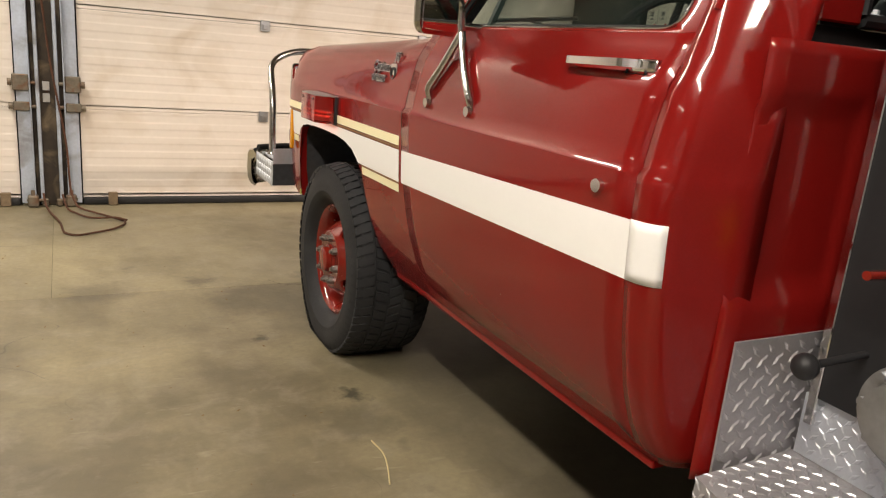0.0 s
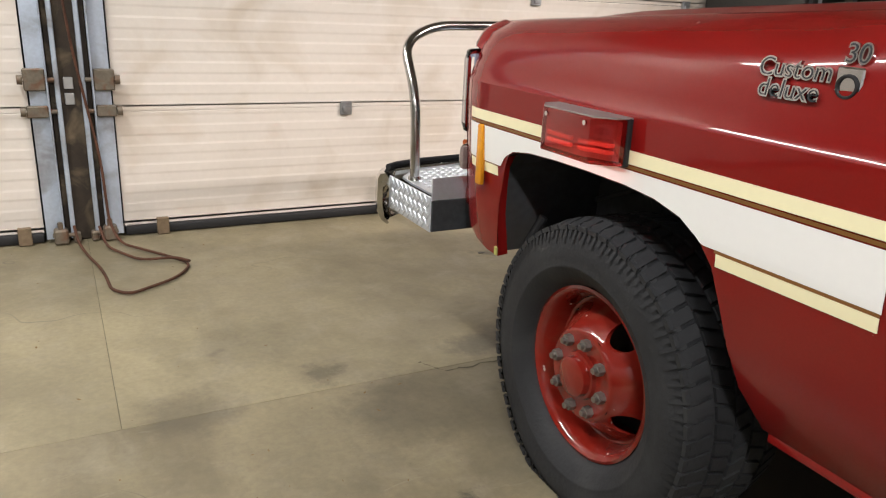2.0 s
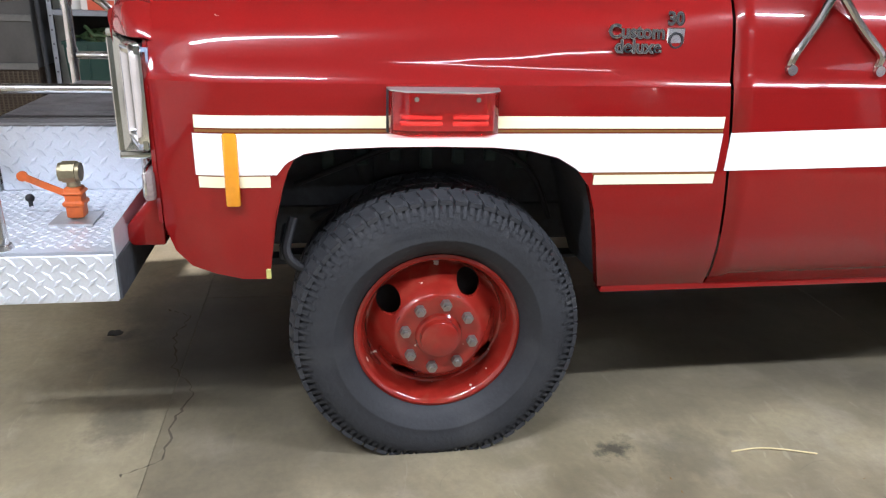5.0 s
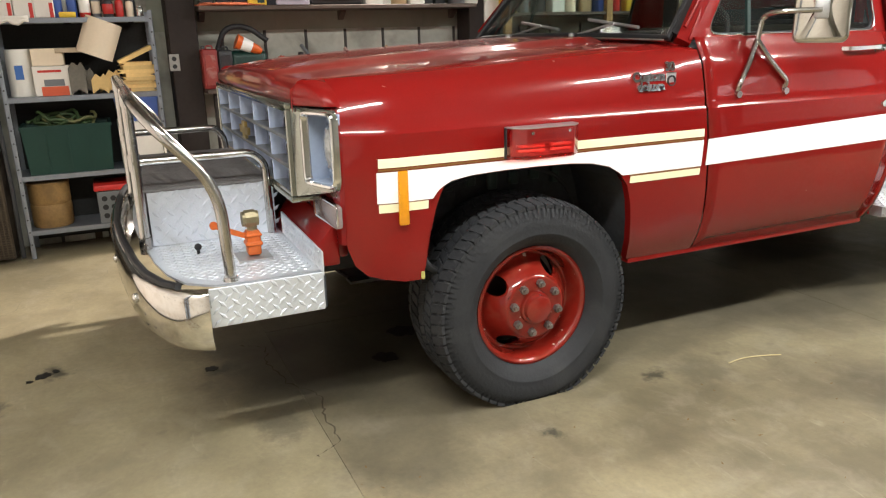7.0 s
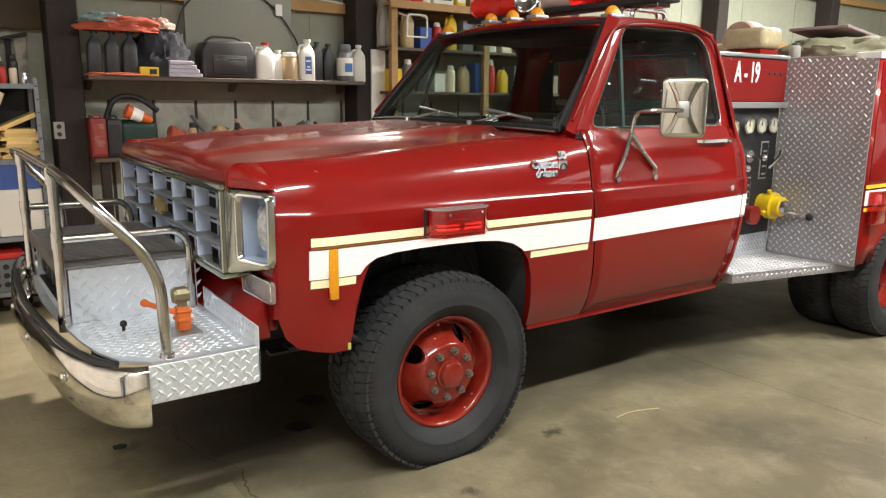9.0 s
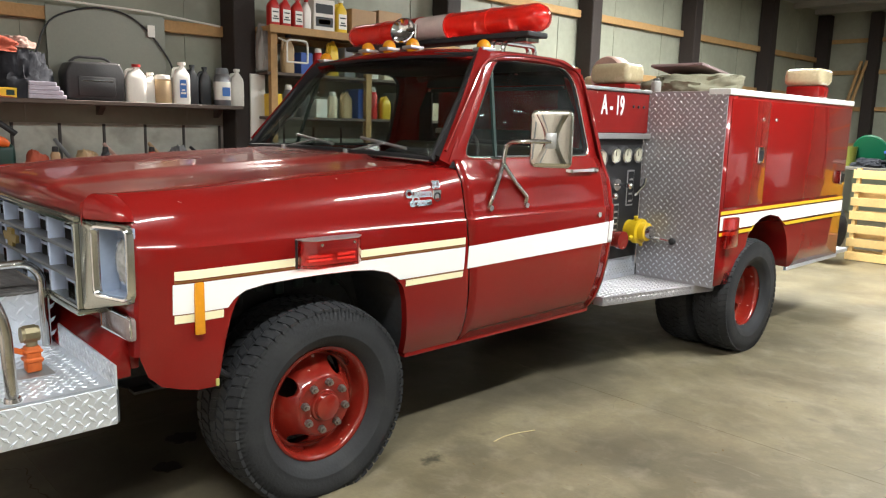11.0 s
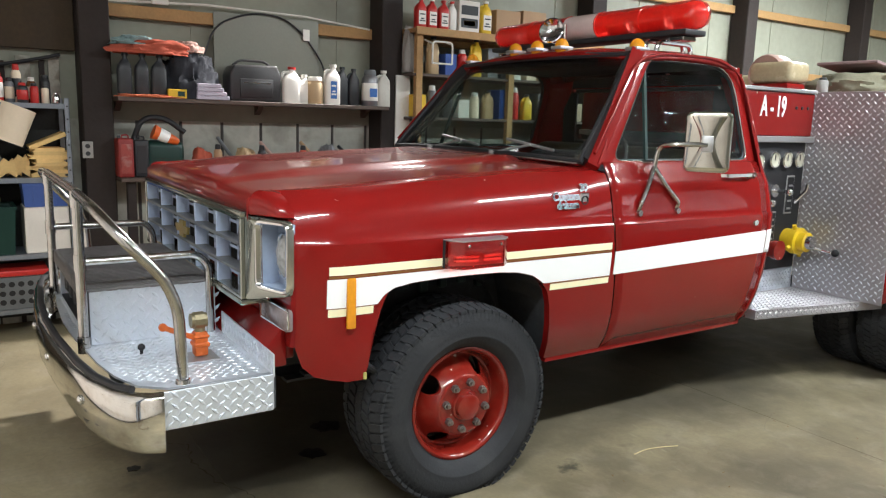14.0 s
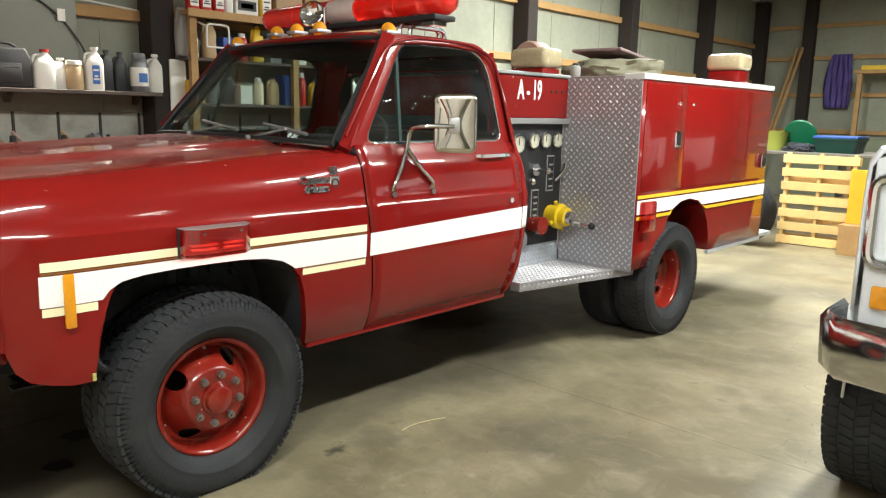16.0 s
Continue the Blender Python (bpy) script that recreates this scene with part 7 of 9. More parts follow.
box(bm, -0.7, 0.6, -14.19, -13.7, 2.36, 2.42, 0.004, 1)
part("board", bm, TIMBER, bs)
for x in (0.5, -0.6):
    bm = B()
    box(bm, x - 0.04, x + 0.04, -13.8, -13.72, 0, 2.359, 0.004, 1)
    part("leg", bm, TIMBER, bs)
bm = B()
box(bm, -0.65, 0.5, -14.15, -13.75, 2.421, 2.5, 0.006, 1)
solid("yellow_plank", bm, YELLOWPL, "yellow plank lying on the back shelf", "plank")
for k, x in enumerate((2.0, 1.9)):
    bm = B()
    tube(bm, [(x + 0.25, -13.6 + 0.2 * k, 0.0), (x - 0.2, -14.22, 2.9)], 0.03, 8)
    solid("wood_pole", bm, TIMBER, "long wooden pole leaning in the corner", "pole", group="leaning poles")
for x, w, h in ((1.2, 0.9, 1.25), (0.2, 0.8, 1.2)):
    bm = B()
    box(bm, x - w / 2, x + w / 2, -14.12, -13.95, 0, h, 0.005, 1)
    solid("leaning_board", bm, m_of("green_grey_board", (0.22, 0.24, 0.16), 0.7, var=0.2), "green-grey board standing against the back wall", "board", group="leaning boards")

# ---- white pickup in the next bay ----
WHITEPAINT = m_of("white_vehicle_paint", (0.72, 0.74, 0.78), 0.25, var=0.04, coat=0.5)
wt = thing("white_pickup", "white older pickup truck with a chrome bumper, parked alongside", "pickup truck", (-3.765, -1.40, 0))
bm = B()
rows = []
for i in range(9):
    t = i / 8
    y = -0.1 - 1.35 * t
    rows.append([(-0.93, y, 0.85), (-0.93, y, 1.05), (-0.93, y, 1.25), (-0.925, y, 1.38 + 0.03 * t), (-0.895, y, 1.43 + 0.04 * t), (-0.6, y, 1.45 + 0.05 * t), (0, y, 1.47 + 0.05 * t),
                 (0.6, y, 1.45 + 0.05 * t), (0.895, y, 1.43 + 0.04 * t), (0.925, y, 1.38 + 0.03 * t), (0.93, y, 1.25), (0.93, y, 1.05), (0.93, y, 0.85)])
rows.insert(0, [(x * 0.985, -0.06, 0.85 + (z - 0.85) * 0.97) for x, y, z in rows[0]])
patch(bm, rows)
part("hood", bm, WHITEPAINT, wt, "white hood and fenders", thick=0.01)
for s in (-1, 1):
    bm = B()
    box(bm, s * 0.93 - 0.012, s * 0.93 + 0.012, -5.2, -1.46, 0.62, 1.30, 0.008, 2)
    box(bm, s * 0.93 - 0.012, s * 0.93 + 0.012, -0.25, -0.10, 0.66, 0.86, 0.006, 2)
    part("body_side", bm, WHITEPAINT, wt)
    bm = B()
    rows = []
    for i in range(17):
        a = math.pi * i / 16
        rows.append([(s * 0.925, -0.72 + 0.48 * math.cos(a), 0.50 + 0.48 * math.sin(a)), (s * 0.945, -0.72 + 0.53 * math.cos(a), 0.50 + 0.53 * math.sin(a)), (s * 0.93, -0.72 + 0.6 * math.cos(a), 0.50 + 0.6 * math.sin(a))])
    patch(bm, rows)
    part("wheel_arch", bm, WHITEPAINT, wt, thick=0.01)
bm = B()
box(bm, -0.92, 0.92, -3.3, -1.45, 0.6, 1.5, 0.02, 2)
prism(bm, [(-1.5, 1.5), (-1.95, 1.98), (-3.1, 1.98), (-3.28, 1.5)], "x", -0.8, 0.8)
part("cab", bm, WHITEPAINT, wt)
bm = B()
prism(bm, [(-1.53, 1.52), (-1.935, 1.95), (-1.925, 1.95), (-1.515, 1.52)], "x", -0.74, 0.74)
part("windscreen", bm, m_of("dark_glass", (0.02, 0.025, 0.03), 0.05), wt)
bm = B()
box(bm, -0.92, 0.92, -5.2, -3.35, 0.6, 0.66)
box(bm, -0.9, 0.9, -5.2, -0.2, 0.5, 0.6)
part("load_bed", bm, UNDER, wt, smooth=0)
bm = B()
box(bm, -0.90, 0.90, -0.11, -0.05, 0.80, 1.40, 0.02, 2)
part("front_panel", bm, WHITEPAINT, wt)
bm = B()
for k in range(5):
    box(bm, -0.5, 0.5, -0.052, -0.03, 0.98 + k * 0.07, 1.0 + k * 0.07, 0.004, 1)
box(bm, -0.52, 0.52, -0.049, -0.04, 0.95, 1.32)
part("grille", bm, GREYPL, wt)
for s in (-1, 1):
    bm = B()
    loop = rounded_path([(s * 0.70, -0.04, 1.03), (s * 0.53, -0.04, 1.03), (s * 0.53, -0.04, 1.33), (s * 0.885, -0.04, 1.33), (s * 0.885, -0.04, 1.03), (s * 0.71, -0.04, 1.03)], 0.05, 5)
    tube(bm, loop, 0.02, 10, closed=True)
    hb = part("headlamp_bezel", bm, CHROME, wt, "chrome headlamp bezel")
    bm = B()
    ball(bm, (s * 0.71, -0.045, 1.18), 0.1, 28, (1, 0.4, 1))
    part("headlamp", bm, CLEAR_LENS, hb)
    bm = B()
    box(bm, s * 0.76 - 0.1, s * 0.76 + 0.1, -0.05, -0.025, 0.875, 0.955, 0.008, 2)
    part("turn_lamp", bm, AMBER_LENS, wt, "amber turn lamp")
bm = B()
path = [(-0.99, -0.35), (-0.985, -0.12), (-0.93, -0.03), (-0.6, 0.03), (0, 0.05), (0.6, 0.03), (0.93, -0.03), (0.985, -0.12), (0.99, -0.35)]
prof = [(0.0, 0.63), (0.0, 0.79), (-0.03, 0.83), (-0.05, 0.80), (-0.045, 0.70), (-0.04, 0.62), (-0.02, 0.60)]
P3 = [Vector((x, y, 0)) for x, y in path]
rg = []
for i, p in enumerate(P3):
    t = (P3[min(i + 1, len(P3) - 1)] - P3[max(i - 1, 0)]).normalized()
    nrm = Vector((t.y, -t.x, 0))
    rg.append([p + nrm * o + Vector((0, 0, z)) for o, z in prof])
patch(bm, [r + [r[0]] for r in rg])
part("bumper", bm, CHROME, wt, "chrome front bumper", smooth=50)
for s in (-1, 1):
    for y in (-0.72, -4.0):
        w = new("wheel")
        w.parent = wt
        w.matrix_basis = pose(s * 0.86, y + 0.12, 0.435, 20, 0, 0 if s < 0 else 180) @ Matrix.Diagonal((1.25, 1.09, 1.09, 1))
        for nm, me in (("tyre", TYRE), ("tread", TREAD), ("rim", RIM_FRONT)):
            o = new(nm, me)
            o.parent = w
            if nm == "tread":
                tagged(o, kind="stuff")

# ---- the truck's face ----
PARK_LENS = paint("cloudy_clear_lens", (0.24, 0.19, 0.18), 0.2, var=0.25, scale=60, coat=0.4, bump=0.2, bscale=120)
BUMPER_CHROME = paint("scuffed_bumper_chrome", (0.76, 0.75, 0.72), 0.08, metal=1.0, var=0.08, scale=7, rvar=0.05, stain=(0.3, 0.22, 0.15), stain_scale=11, stain_amount=0.35, peel=0.5)
GRILLE_GREY = paint("dark_grey_grille_plastic", (0.16, 0.17, 0.19), 0.4, var=0.15, scale=12)
# grille shell standing proud of the lamps
GX, GY, GZ0, GZ1 = 0.765, 0.855, 0.87, 1.17
bm = B()
box(bm, -GX, GX, GY - 0.15, GY - 0.135, GZ0, GZ1)
part("radiator_panel", bm, INTERIOR, truck, smooth=0)
bm = B()
box(bm, -GX - 0.012, GX + 0.012, GY - 0.14, GY + 0.004, GZ1, GZ1 + 0.022, 0.006, 2)
box(bm, -GX - 0.012, GX + 0.012, GY - 0.14, GY + 0.004, GZ0 - 0.022, GZ0, 0.006, 2)
box(bm, -GX - 0.012, -GX, GY - 0.14, GY + 0.004, GZ0, GZ1, 0.004, 1)
box(bm, GX, GX + 0.012, GY - 0.14, GY + 0.004, GZ0, GZ1, 0.004, 1)
grille = part("grille", bm, CREAM_CHROME, truck, "chrome-framed pale blue egg-crate grille")
COLS, ROWS_N = 5, 3
cw, rh = 2 * GX / COLS, (GZ1 - GZ0) / ROWS_N
for i in range(COLS + 1):
    x = min(GX - 0.004, max(-GX + 0.004, -GX + i * cw))
    bm = B()
    box(bm, x - 0.005, x + 0.005, GY - 0.055, GY - 0.004, GZ0 + 0.001, GZ1 - 0.001, 0.002, 1)
    part("grille_fin", bm, GRILLE_BLUE, grille)
for j in range(ROWS_N + 1):
    z = min(GZ1 - 0.005, max(GZ0 + 0.005, GZ0 + j * rh))
    bm = B()
    box(bm, -GX + 0.001, GX - 0.001, GY - 0.054, GY - 0.001, z - 0.007, z + 0.007, 0.002, 1)
    part("grille_bar", bm, GRILLE_GREY if 0 < j < ROWS_N else CREAM_CHROME, grille)
bm = B()
for i in range(COLS * 3 + 1):
    x = min(GX - 0.008, max(-GX + 0.008, -GX + i * cw / 3))
    w = 0.012 if i % 3 else 0.014
    box(bm, x - w / 2, x + w / 2, GY - 0.060, GY - 0.056, GZ0, GZ1)
for j in range(ROWS_N):
    z = GZ0 + (j + 0.5) * rh
    box(bm, -GX, GX, GY - 0.0605, GY - 0.0565, z - 0.005, z + 0.005)
tagged(part("grille_mesh", bm, GRILLE_BLUE, grille, smooth=0), kind="stuff")
bm = B()
prism(bm, [(-0.058, 0.012), (-0.02, 0.012), (-0.02, 0.03), (0.02, 0.03), (0.02, 0.012), (0.058, 0.012), (0.05, -0.014), (0.02, -0.014), (0.02, -0.03), (-0.02, -0.03), (-0.02, -0.014), (-0.05, -0.014)], "y", GY + 0.004, GY + 0.016)
bmesh.ops.scale(bm, verts=bm.verts, vec=(1.75, 1, 1.2))
bmesh.ops.translate(bm, verts=bm.verts, vec=(0, 0, 1.025))
GOLD = paint("tarnished_gold", (0.5, 0.38, 0.14), 0.35, metal=0.8, var=0.2, scale=20)
part("emblem", bm, GOLD, grille, "small gold badge", smooth=0)

for s in (-1, 1):
    # bezel round the square lamp: outer frame, slanted inner cheek, deep pale recess
    x0, x1, z0, z1 = 0.812, 0.963, 0.924, 1.160

    def by(x):
        return 0.812 - 0.056 * (x - 0.812) / 0.146

    def rounded(corners, r):
        pts = []
        for a, b, c in zip(corners[-1:] + corners[:-1], corners, corners[1:] + corners[:1]):
            pts += rounded_path([(Vector(a) + Vector(b)) / 2, b, (Vector(b) + Vector(c)) / 2], r, 6)[:-1]
        return pts
    pts = rounded([(s * x0, by(x0), z0), (s * x1, by(x1), z0 - 0.002), (s * x1, by(x1), z1 + 0.002), (s * x0, by(x0), z1)], 0.028)
    bm = B()
    sweep(bm, pts, [(-0.006, -0.02), (0.006, -0.02), (0.007, 0.004), (0.003, 0.008), (-0.004, 0.007), (-0.007, 0.002)], closed=True, up=(0, 1, 0))
    bez = part("headlamp_bezel", bm, CHROME, truck, "square chrome headlamp bezel", smooth=50)
    # the flange round it, wide beside the grille
    bm = B()
    wide = rounded([(s * 0.781, 0.842, 0.872), (s * 0.968, 0.750, 0.912), (s * 0.968, 0.750, 1.174), (s * 0.781, 0.842, 1.178)], 0.016)
    rings = [[bm.verts.new(p + Vector((0, d, 0))) for p in loop_pts] for loop_pts, d in ((wide, -0.012), (wide, 0.0), ([p * 0.55 + q * 0.45 for p, q in zip(wide, pts)], -0.006), (pts, -0.004))]
    for A, C in zip(rings, rings[1:]):
        for i in range(len(A)):
            bm.faces.new((A[i], A[(i + 1) % len(A)], C[(i + 1) % len(A)], C[i]))
    part("cheek", bm, CREAM_CHROME, bez, "polished slanted cheek", smooth=50)
    bm = B()
    box(bm, min(s * 0.806, s * 0.950), max(s * 0.806, s * 0.950), 0.722, 0.728, z0, z1)
    prism(bm, [(s * 0.814, by(0.814) - 0.006), (s * 0.818, by(0.818) - 0.006), (s * 0.812, 0.729), (s * 0.808, 0.729)], "z", z0 + 0.004, z1 - 0.008)
    prism(bm, [(s * 0.808, 0.729), (s * 0.950, 0.729), (s * 0.950, by(0.950) - 0.008), (s * 0.816, by(0.816) - 0.008)], "z", z0 - 0.003, z0 + 0.008)
    prism(bm, [(s * 0.808, 0.729), (s * 0.950, 0.729), (s * 0.950, by(0.950) - 0.008), (s * 0.816, by(0.816) - 0.008)], "z", z1 - 0.010, z1)
    part("lamp_surround", bm, LAMP_BLUE, bez, "pale blue lamp surround", smooth=0)
    bm = B()
    lathe(bm, [(0.0, 0.028), (0.025, 0.026), (0.048, 0.019), (0.062, 0.008), (0.066, 0.0)], Matrix.Translation((s * 0.884, 0.732, 1.042)) @ Matrix.Diagonal((0.98, 1, 1.2, 1)) @ Matrix.Rotation(radians(-90), 4, "X"), 40)
    part("headlamp", bm, CLEAR_LENS, bez, "round clear headlamp lens")
    bm = B()
    lathe(bm, [(0.063, 0.0), (0.068, 0.003), (0.069, 0.010), (0.066, 0.013), (0.062, 0.008)], Matrix.Translation((s * 0.884, 0.730, 1.042)) @ Matrix.Diagonal((0.93, 1, 1.2, 1)) @ Matrix.Rotation(radians(-90), 4, "X"), 40)
    part("lamp_ring", bm, CHROME, bez, "chrome lamp ring")
    # parking lamp below
    bm = B()
    box(bm, s * 0.84 - 0.13, s * 0.84 + 0.13, 0.735, 0.765, 0.782, 0.862, 0.012, 2)
    pk = part("parking_lamp", bm, PARK_LENS, truck, "clear parking lamp under the headlamp")
    bm = B()
    tube(bm, rounded_path([(s * 0.72, 0.762, 0.785), (s * 0.965, 0.755, 0.785), (s * 0.965, 0.755, 0.862), (s * 0.715, 0.762, 0.862), (s * 0.715, 0.762, 0.79)], 0.02, 3), 0.006, 8)
    part("lamp_rim", bm, CHROME, pk)

# fender tops carried forward over the lamps
for s in (-1, 1):
    bm = B()
    rows = []
    for z, d in ((1.183, 0.003), (1.19, 0.0), (1.21, 0.0), (1.225, 0.002), (1.238, 0.005), (1.249, 0.011), (1.260, 0.02), (1.268, 0.038)):
        xo = min(0.956, half(0.70, z))
        fy = lambda x: 0.850 - 0.100 * (x - 0.765) / 0.2 - d
        rows.append([(s * 0.797, 0.70, z - 0.012), (s * 0.797, fy(0.797), z), (s * (0.797 + xo) / 2, fy((0.797 + xo) / 2), z), (s * (xo - 0.025), fy(xo - 0.025), z), (s * (xo - 0.008), fy(xo - 0.01) - 0.008, z), (s * xo, fy(xo) - 0.03, z), (s * (xo - 0.006), 0.70, z - 0.012)])
    patch(bm, rows)
    bm.faces.new([bm.verts.new(p) for p in rows[-1]])
    bm.faces.new([bm.verts.new(p) for p in rows[0]])
    bmesh.ops.remove_doubles(bm, verts=bm.verts, dist=0.0005)
    part("fender_cap", bm, RED, truck, smooth=50)

# header panel between the fenders and the lower valance
bm = B()
box(bm, -0.885, 0.885, 0.70, 0.738, 0.66, 0.885, 0.01, 2)
part("front_panel", bm, RED, truck, "red panel round the grille")
bm = B()
prism(bm, [(0.735, 0.79), (0.755, 0.785), (0.83, 0.70), (0.835, 0.66), (0.82, 0.64), (0.735, 0.64)], "x", -0.90, 0.90)
bmesh.ops.bevel(bm, geom=bm.edges[:], offset=0.008, segments=2, affect="EDGES", profile=0.5)
part("valance", bm, RED, truck, "sloping red valance under the grille")

# ---- bumper platform of tread plate ----
def outline(inset=0.0):
    """The platform's edge in plan, from the rear left corner round the nose to the rear right."""
    pts = [(-1.03, 0.835), (-1.03, 1.10), (-1.02, 1.20), (-0.95, 1.28), (-0.82, 1.325), (-0.64, 1.352), (-0.3, 1.38), (0.0, 1.39)]
    pts += [(-x, y) for x, y in pts[-2::-1]]
    return [(x * (1 - inset / 1.03), y - (inset if y > 1 else 0)) for x, y in pts]


PZ = 0.665
plat = part("front_platform", (lambda bm: (prism(bm, outline(0.03), "z", PZ - 0.008, PZ), bm)[1])(B()), ALU, truck, "bright aluminium tread-plate platform on the front bumper", smooth=0)
for s in (-1, 1):
    bm = B()
    box(bm, s * 1.03 - 0.004, s * 1.03 + 0.004, 0.835, 1.20, PZ - 0.125, PZ + 0.002, 0.002, 1)
    part("platform_skirt", bm, ALU, plat, "tread-plate side skirt")
    bm = B()
    prism(bm, [(s * 1.03, PZ - 0.12), (s * 1.03, PZ + 0.07), (s * 0.45, PZ + 0.085), (s * 0.45, PZ - 0.12)], "y", 0.829, 0.835)
    part("platform_lip", bm, ALU, plat, "raised rear lip")
bm = B()
for s in (-1, 1):
    box(bm, s * 0.42 - 0.05, s * 0.42 + 0.05, 0.75, 1.25, PZ - 0.15, PZ - 0.012, 0.01, 1)
box(bm, -0.95, 0.95, 0.84, 0.9, PZ - 0.1, PZ - 0.012, 0.01, 1)
part("platform_frame", bm, UNDER, plat, "black steel frame under the platform")


def tread_marks(bm, place, n_u, n_v, du, dv, skip=None, grow=1.0):
    """Raised lozenges in alternating directions; place maps (u, v, height) into the world."""
    for i in range(n_u):
        for j in range(n_v):
            if (i + j) % 2:
                continue
            u, v = (i + 0.5) * du, (j + 0.5) * dv
            if skip and skip(u, v):
                continue
            a = 0.78 if (i // 1) % 2 else -0.78
            ca, sa = math.cos(a), math.sin(a)
            L, W, h = 0.0155 * grow, 0.0052 * grow, 0.0028 * grow
            ring = [(L, 0, 0), (0, W, 0), (-L, 0, 0), (0, -W, 0)]
            lo = [bm.verts.new(place(u + x * ca - y * sa, v + x * sa + y * ca, 0.0)) for x, y, _ in ring]
            top = [bm.verts.new(place(u + 0.55 * (x * ca - y * sa), v + 0.55 * (x * sa + y * ca), h)) for x, y, _ in ring]
            bm.faces.new(top)
            for k in range(4):
                bm.faces.new((lo[k], lo[(k + 1) % 4], top[(k + 1) % 4], top[k]))


def inside(x, y):
    o = outline(0.05)
    hit = False
    for (x0, y0), (x1, y1) in zip(o, o[1:] + o[:1]):
        if (y0 > y) != (y1 > y) and x < x0 + (x1 - x0) * (y - y0) / (y1 - y0):
            hit = not hit
    return hit


bm = B()
tread_marks(bm, lambda u, v, h: (-1.03 + u, 0.85 + v, PZ + h + 0.0002), 113, 30, 0.0183, 0.0183, lambda u, v: not inside(-1.03 + u, 0.85 + v), 1.02)
for s in (-1, 1):
    tread_marks(bm, lambda u, v, h, s=s: (s * (1.0342 + h), 0.84 + u, PZ - 0.120 + v), 17, 6, 0.0205, 0.0198, None, 1.2)
for s in (-1, 1):
    tread_marks(bm, lambda u, v, h, s=s: (s * (0.46 + u), 0.8352 + h, PZ + 0.004 + v), 33, 4, 0.017, 0.017)
tagged(part("tread_pattern", bm, ALU, plat, "raised lozenges of the tread plate", smooth=0), kind="stuff")

# hose box on the platform
BX0, BX1, BY0, BY1, BZ = -0.42, 0.50, 0.85, 1.33, 0.88
bm = B()
box(bm, BX0, BX0 + 0.005, BY0, BY1 - 0.02, PZ + 0.002, BZ - 0.012, 0.001, 1)
box(bm, BX1 - 0.005, BX1, BY0, BY1 - 0.02, PZ + 0.002, BZ - 0.012, 0.001, 1)
box(bm, BX0 + 0.006, BX1 - 0.006, BY0, BY0 + 0.005, PZ + 0.002, BZ - 0.012)
hosebox = part("hose_box", bm, ALU, plat, "tread-plate hose box with a dark grated top and open front", smooth=0)
bm = B()
for k in range(6):
    x = BX0 + 0.09 + k * 0.145
    rod(bm, (x, BY0 + 0.05, PZ + 0.075), (x, BY1 - 0.045, PZ + 0.075), 0.070, seg=20)
    rod(bm, (x, BY1 - 0.045, PZ + 0.075), (x, BY1 - 0.03, PZ + 0.075), 0.05, 0.03, 20)
# black sheet over the box's floor, added to stand for the shade inside
box(bm, BX0 + 0.007, BX1 - 0.007, BY0 + 0.008, BY1 - 0.022, PZ + 0.0008, PZ + 0.004)
part("rolled_hose", bm, BLACK, hosebox, "dark hose rolls and a black floor sheet inside the box")
bm = B()
tread_marks(bm, lambda u, v, h: (BX0 - h - 0.0002, BY1 - 0.03 - u, PZ + 0.004 + v), 18, 8, 0.026, 0.026, None, 1.35)
tagged(part("tread_pattern", bm, ALU, hosebox, smooth=0), kind="stuff")
GRATE = paint("dull_grey_grip_tread", (0.2, 0.19, 0.19), 0.55, metal=0.6, var=0.25, scale=8, stain=(0.1, 0.09, 0.08), stain_scale=7, stain_amount=0.6)
bm = B()
box(bm, BX0 - 0.004, BX1 + 0.004, BY0 - 0.004, BY1, BZ - 0.011, BZ, 0.003, 1)
box(bm, BX0 - 0.004, BX1 + 0.004, BY1 - 0.006, BY1, BZ - 0.058, BZ - 0.0115, 0.002, 1)
lid = part("box_lid", bm, GRATE, hosebox, "dull grey ribbed lid", smooth=0)
bm = B()
for i in range(34):
    x = BX0 + 0.02 + i * 0.027
    box(bm, x - 0.006, x + 0.006, BY0 + 0.01, BY1 - 0.015, BZ + 0.0002, BZ + 0.004)
tagged(part("lid_ribs", bm, GRATE, lid, smooth=0), kind="stuff")

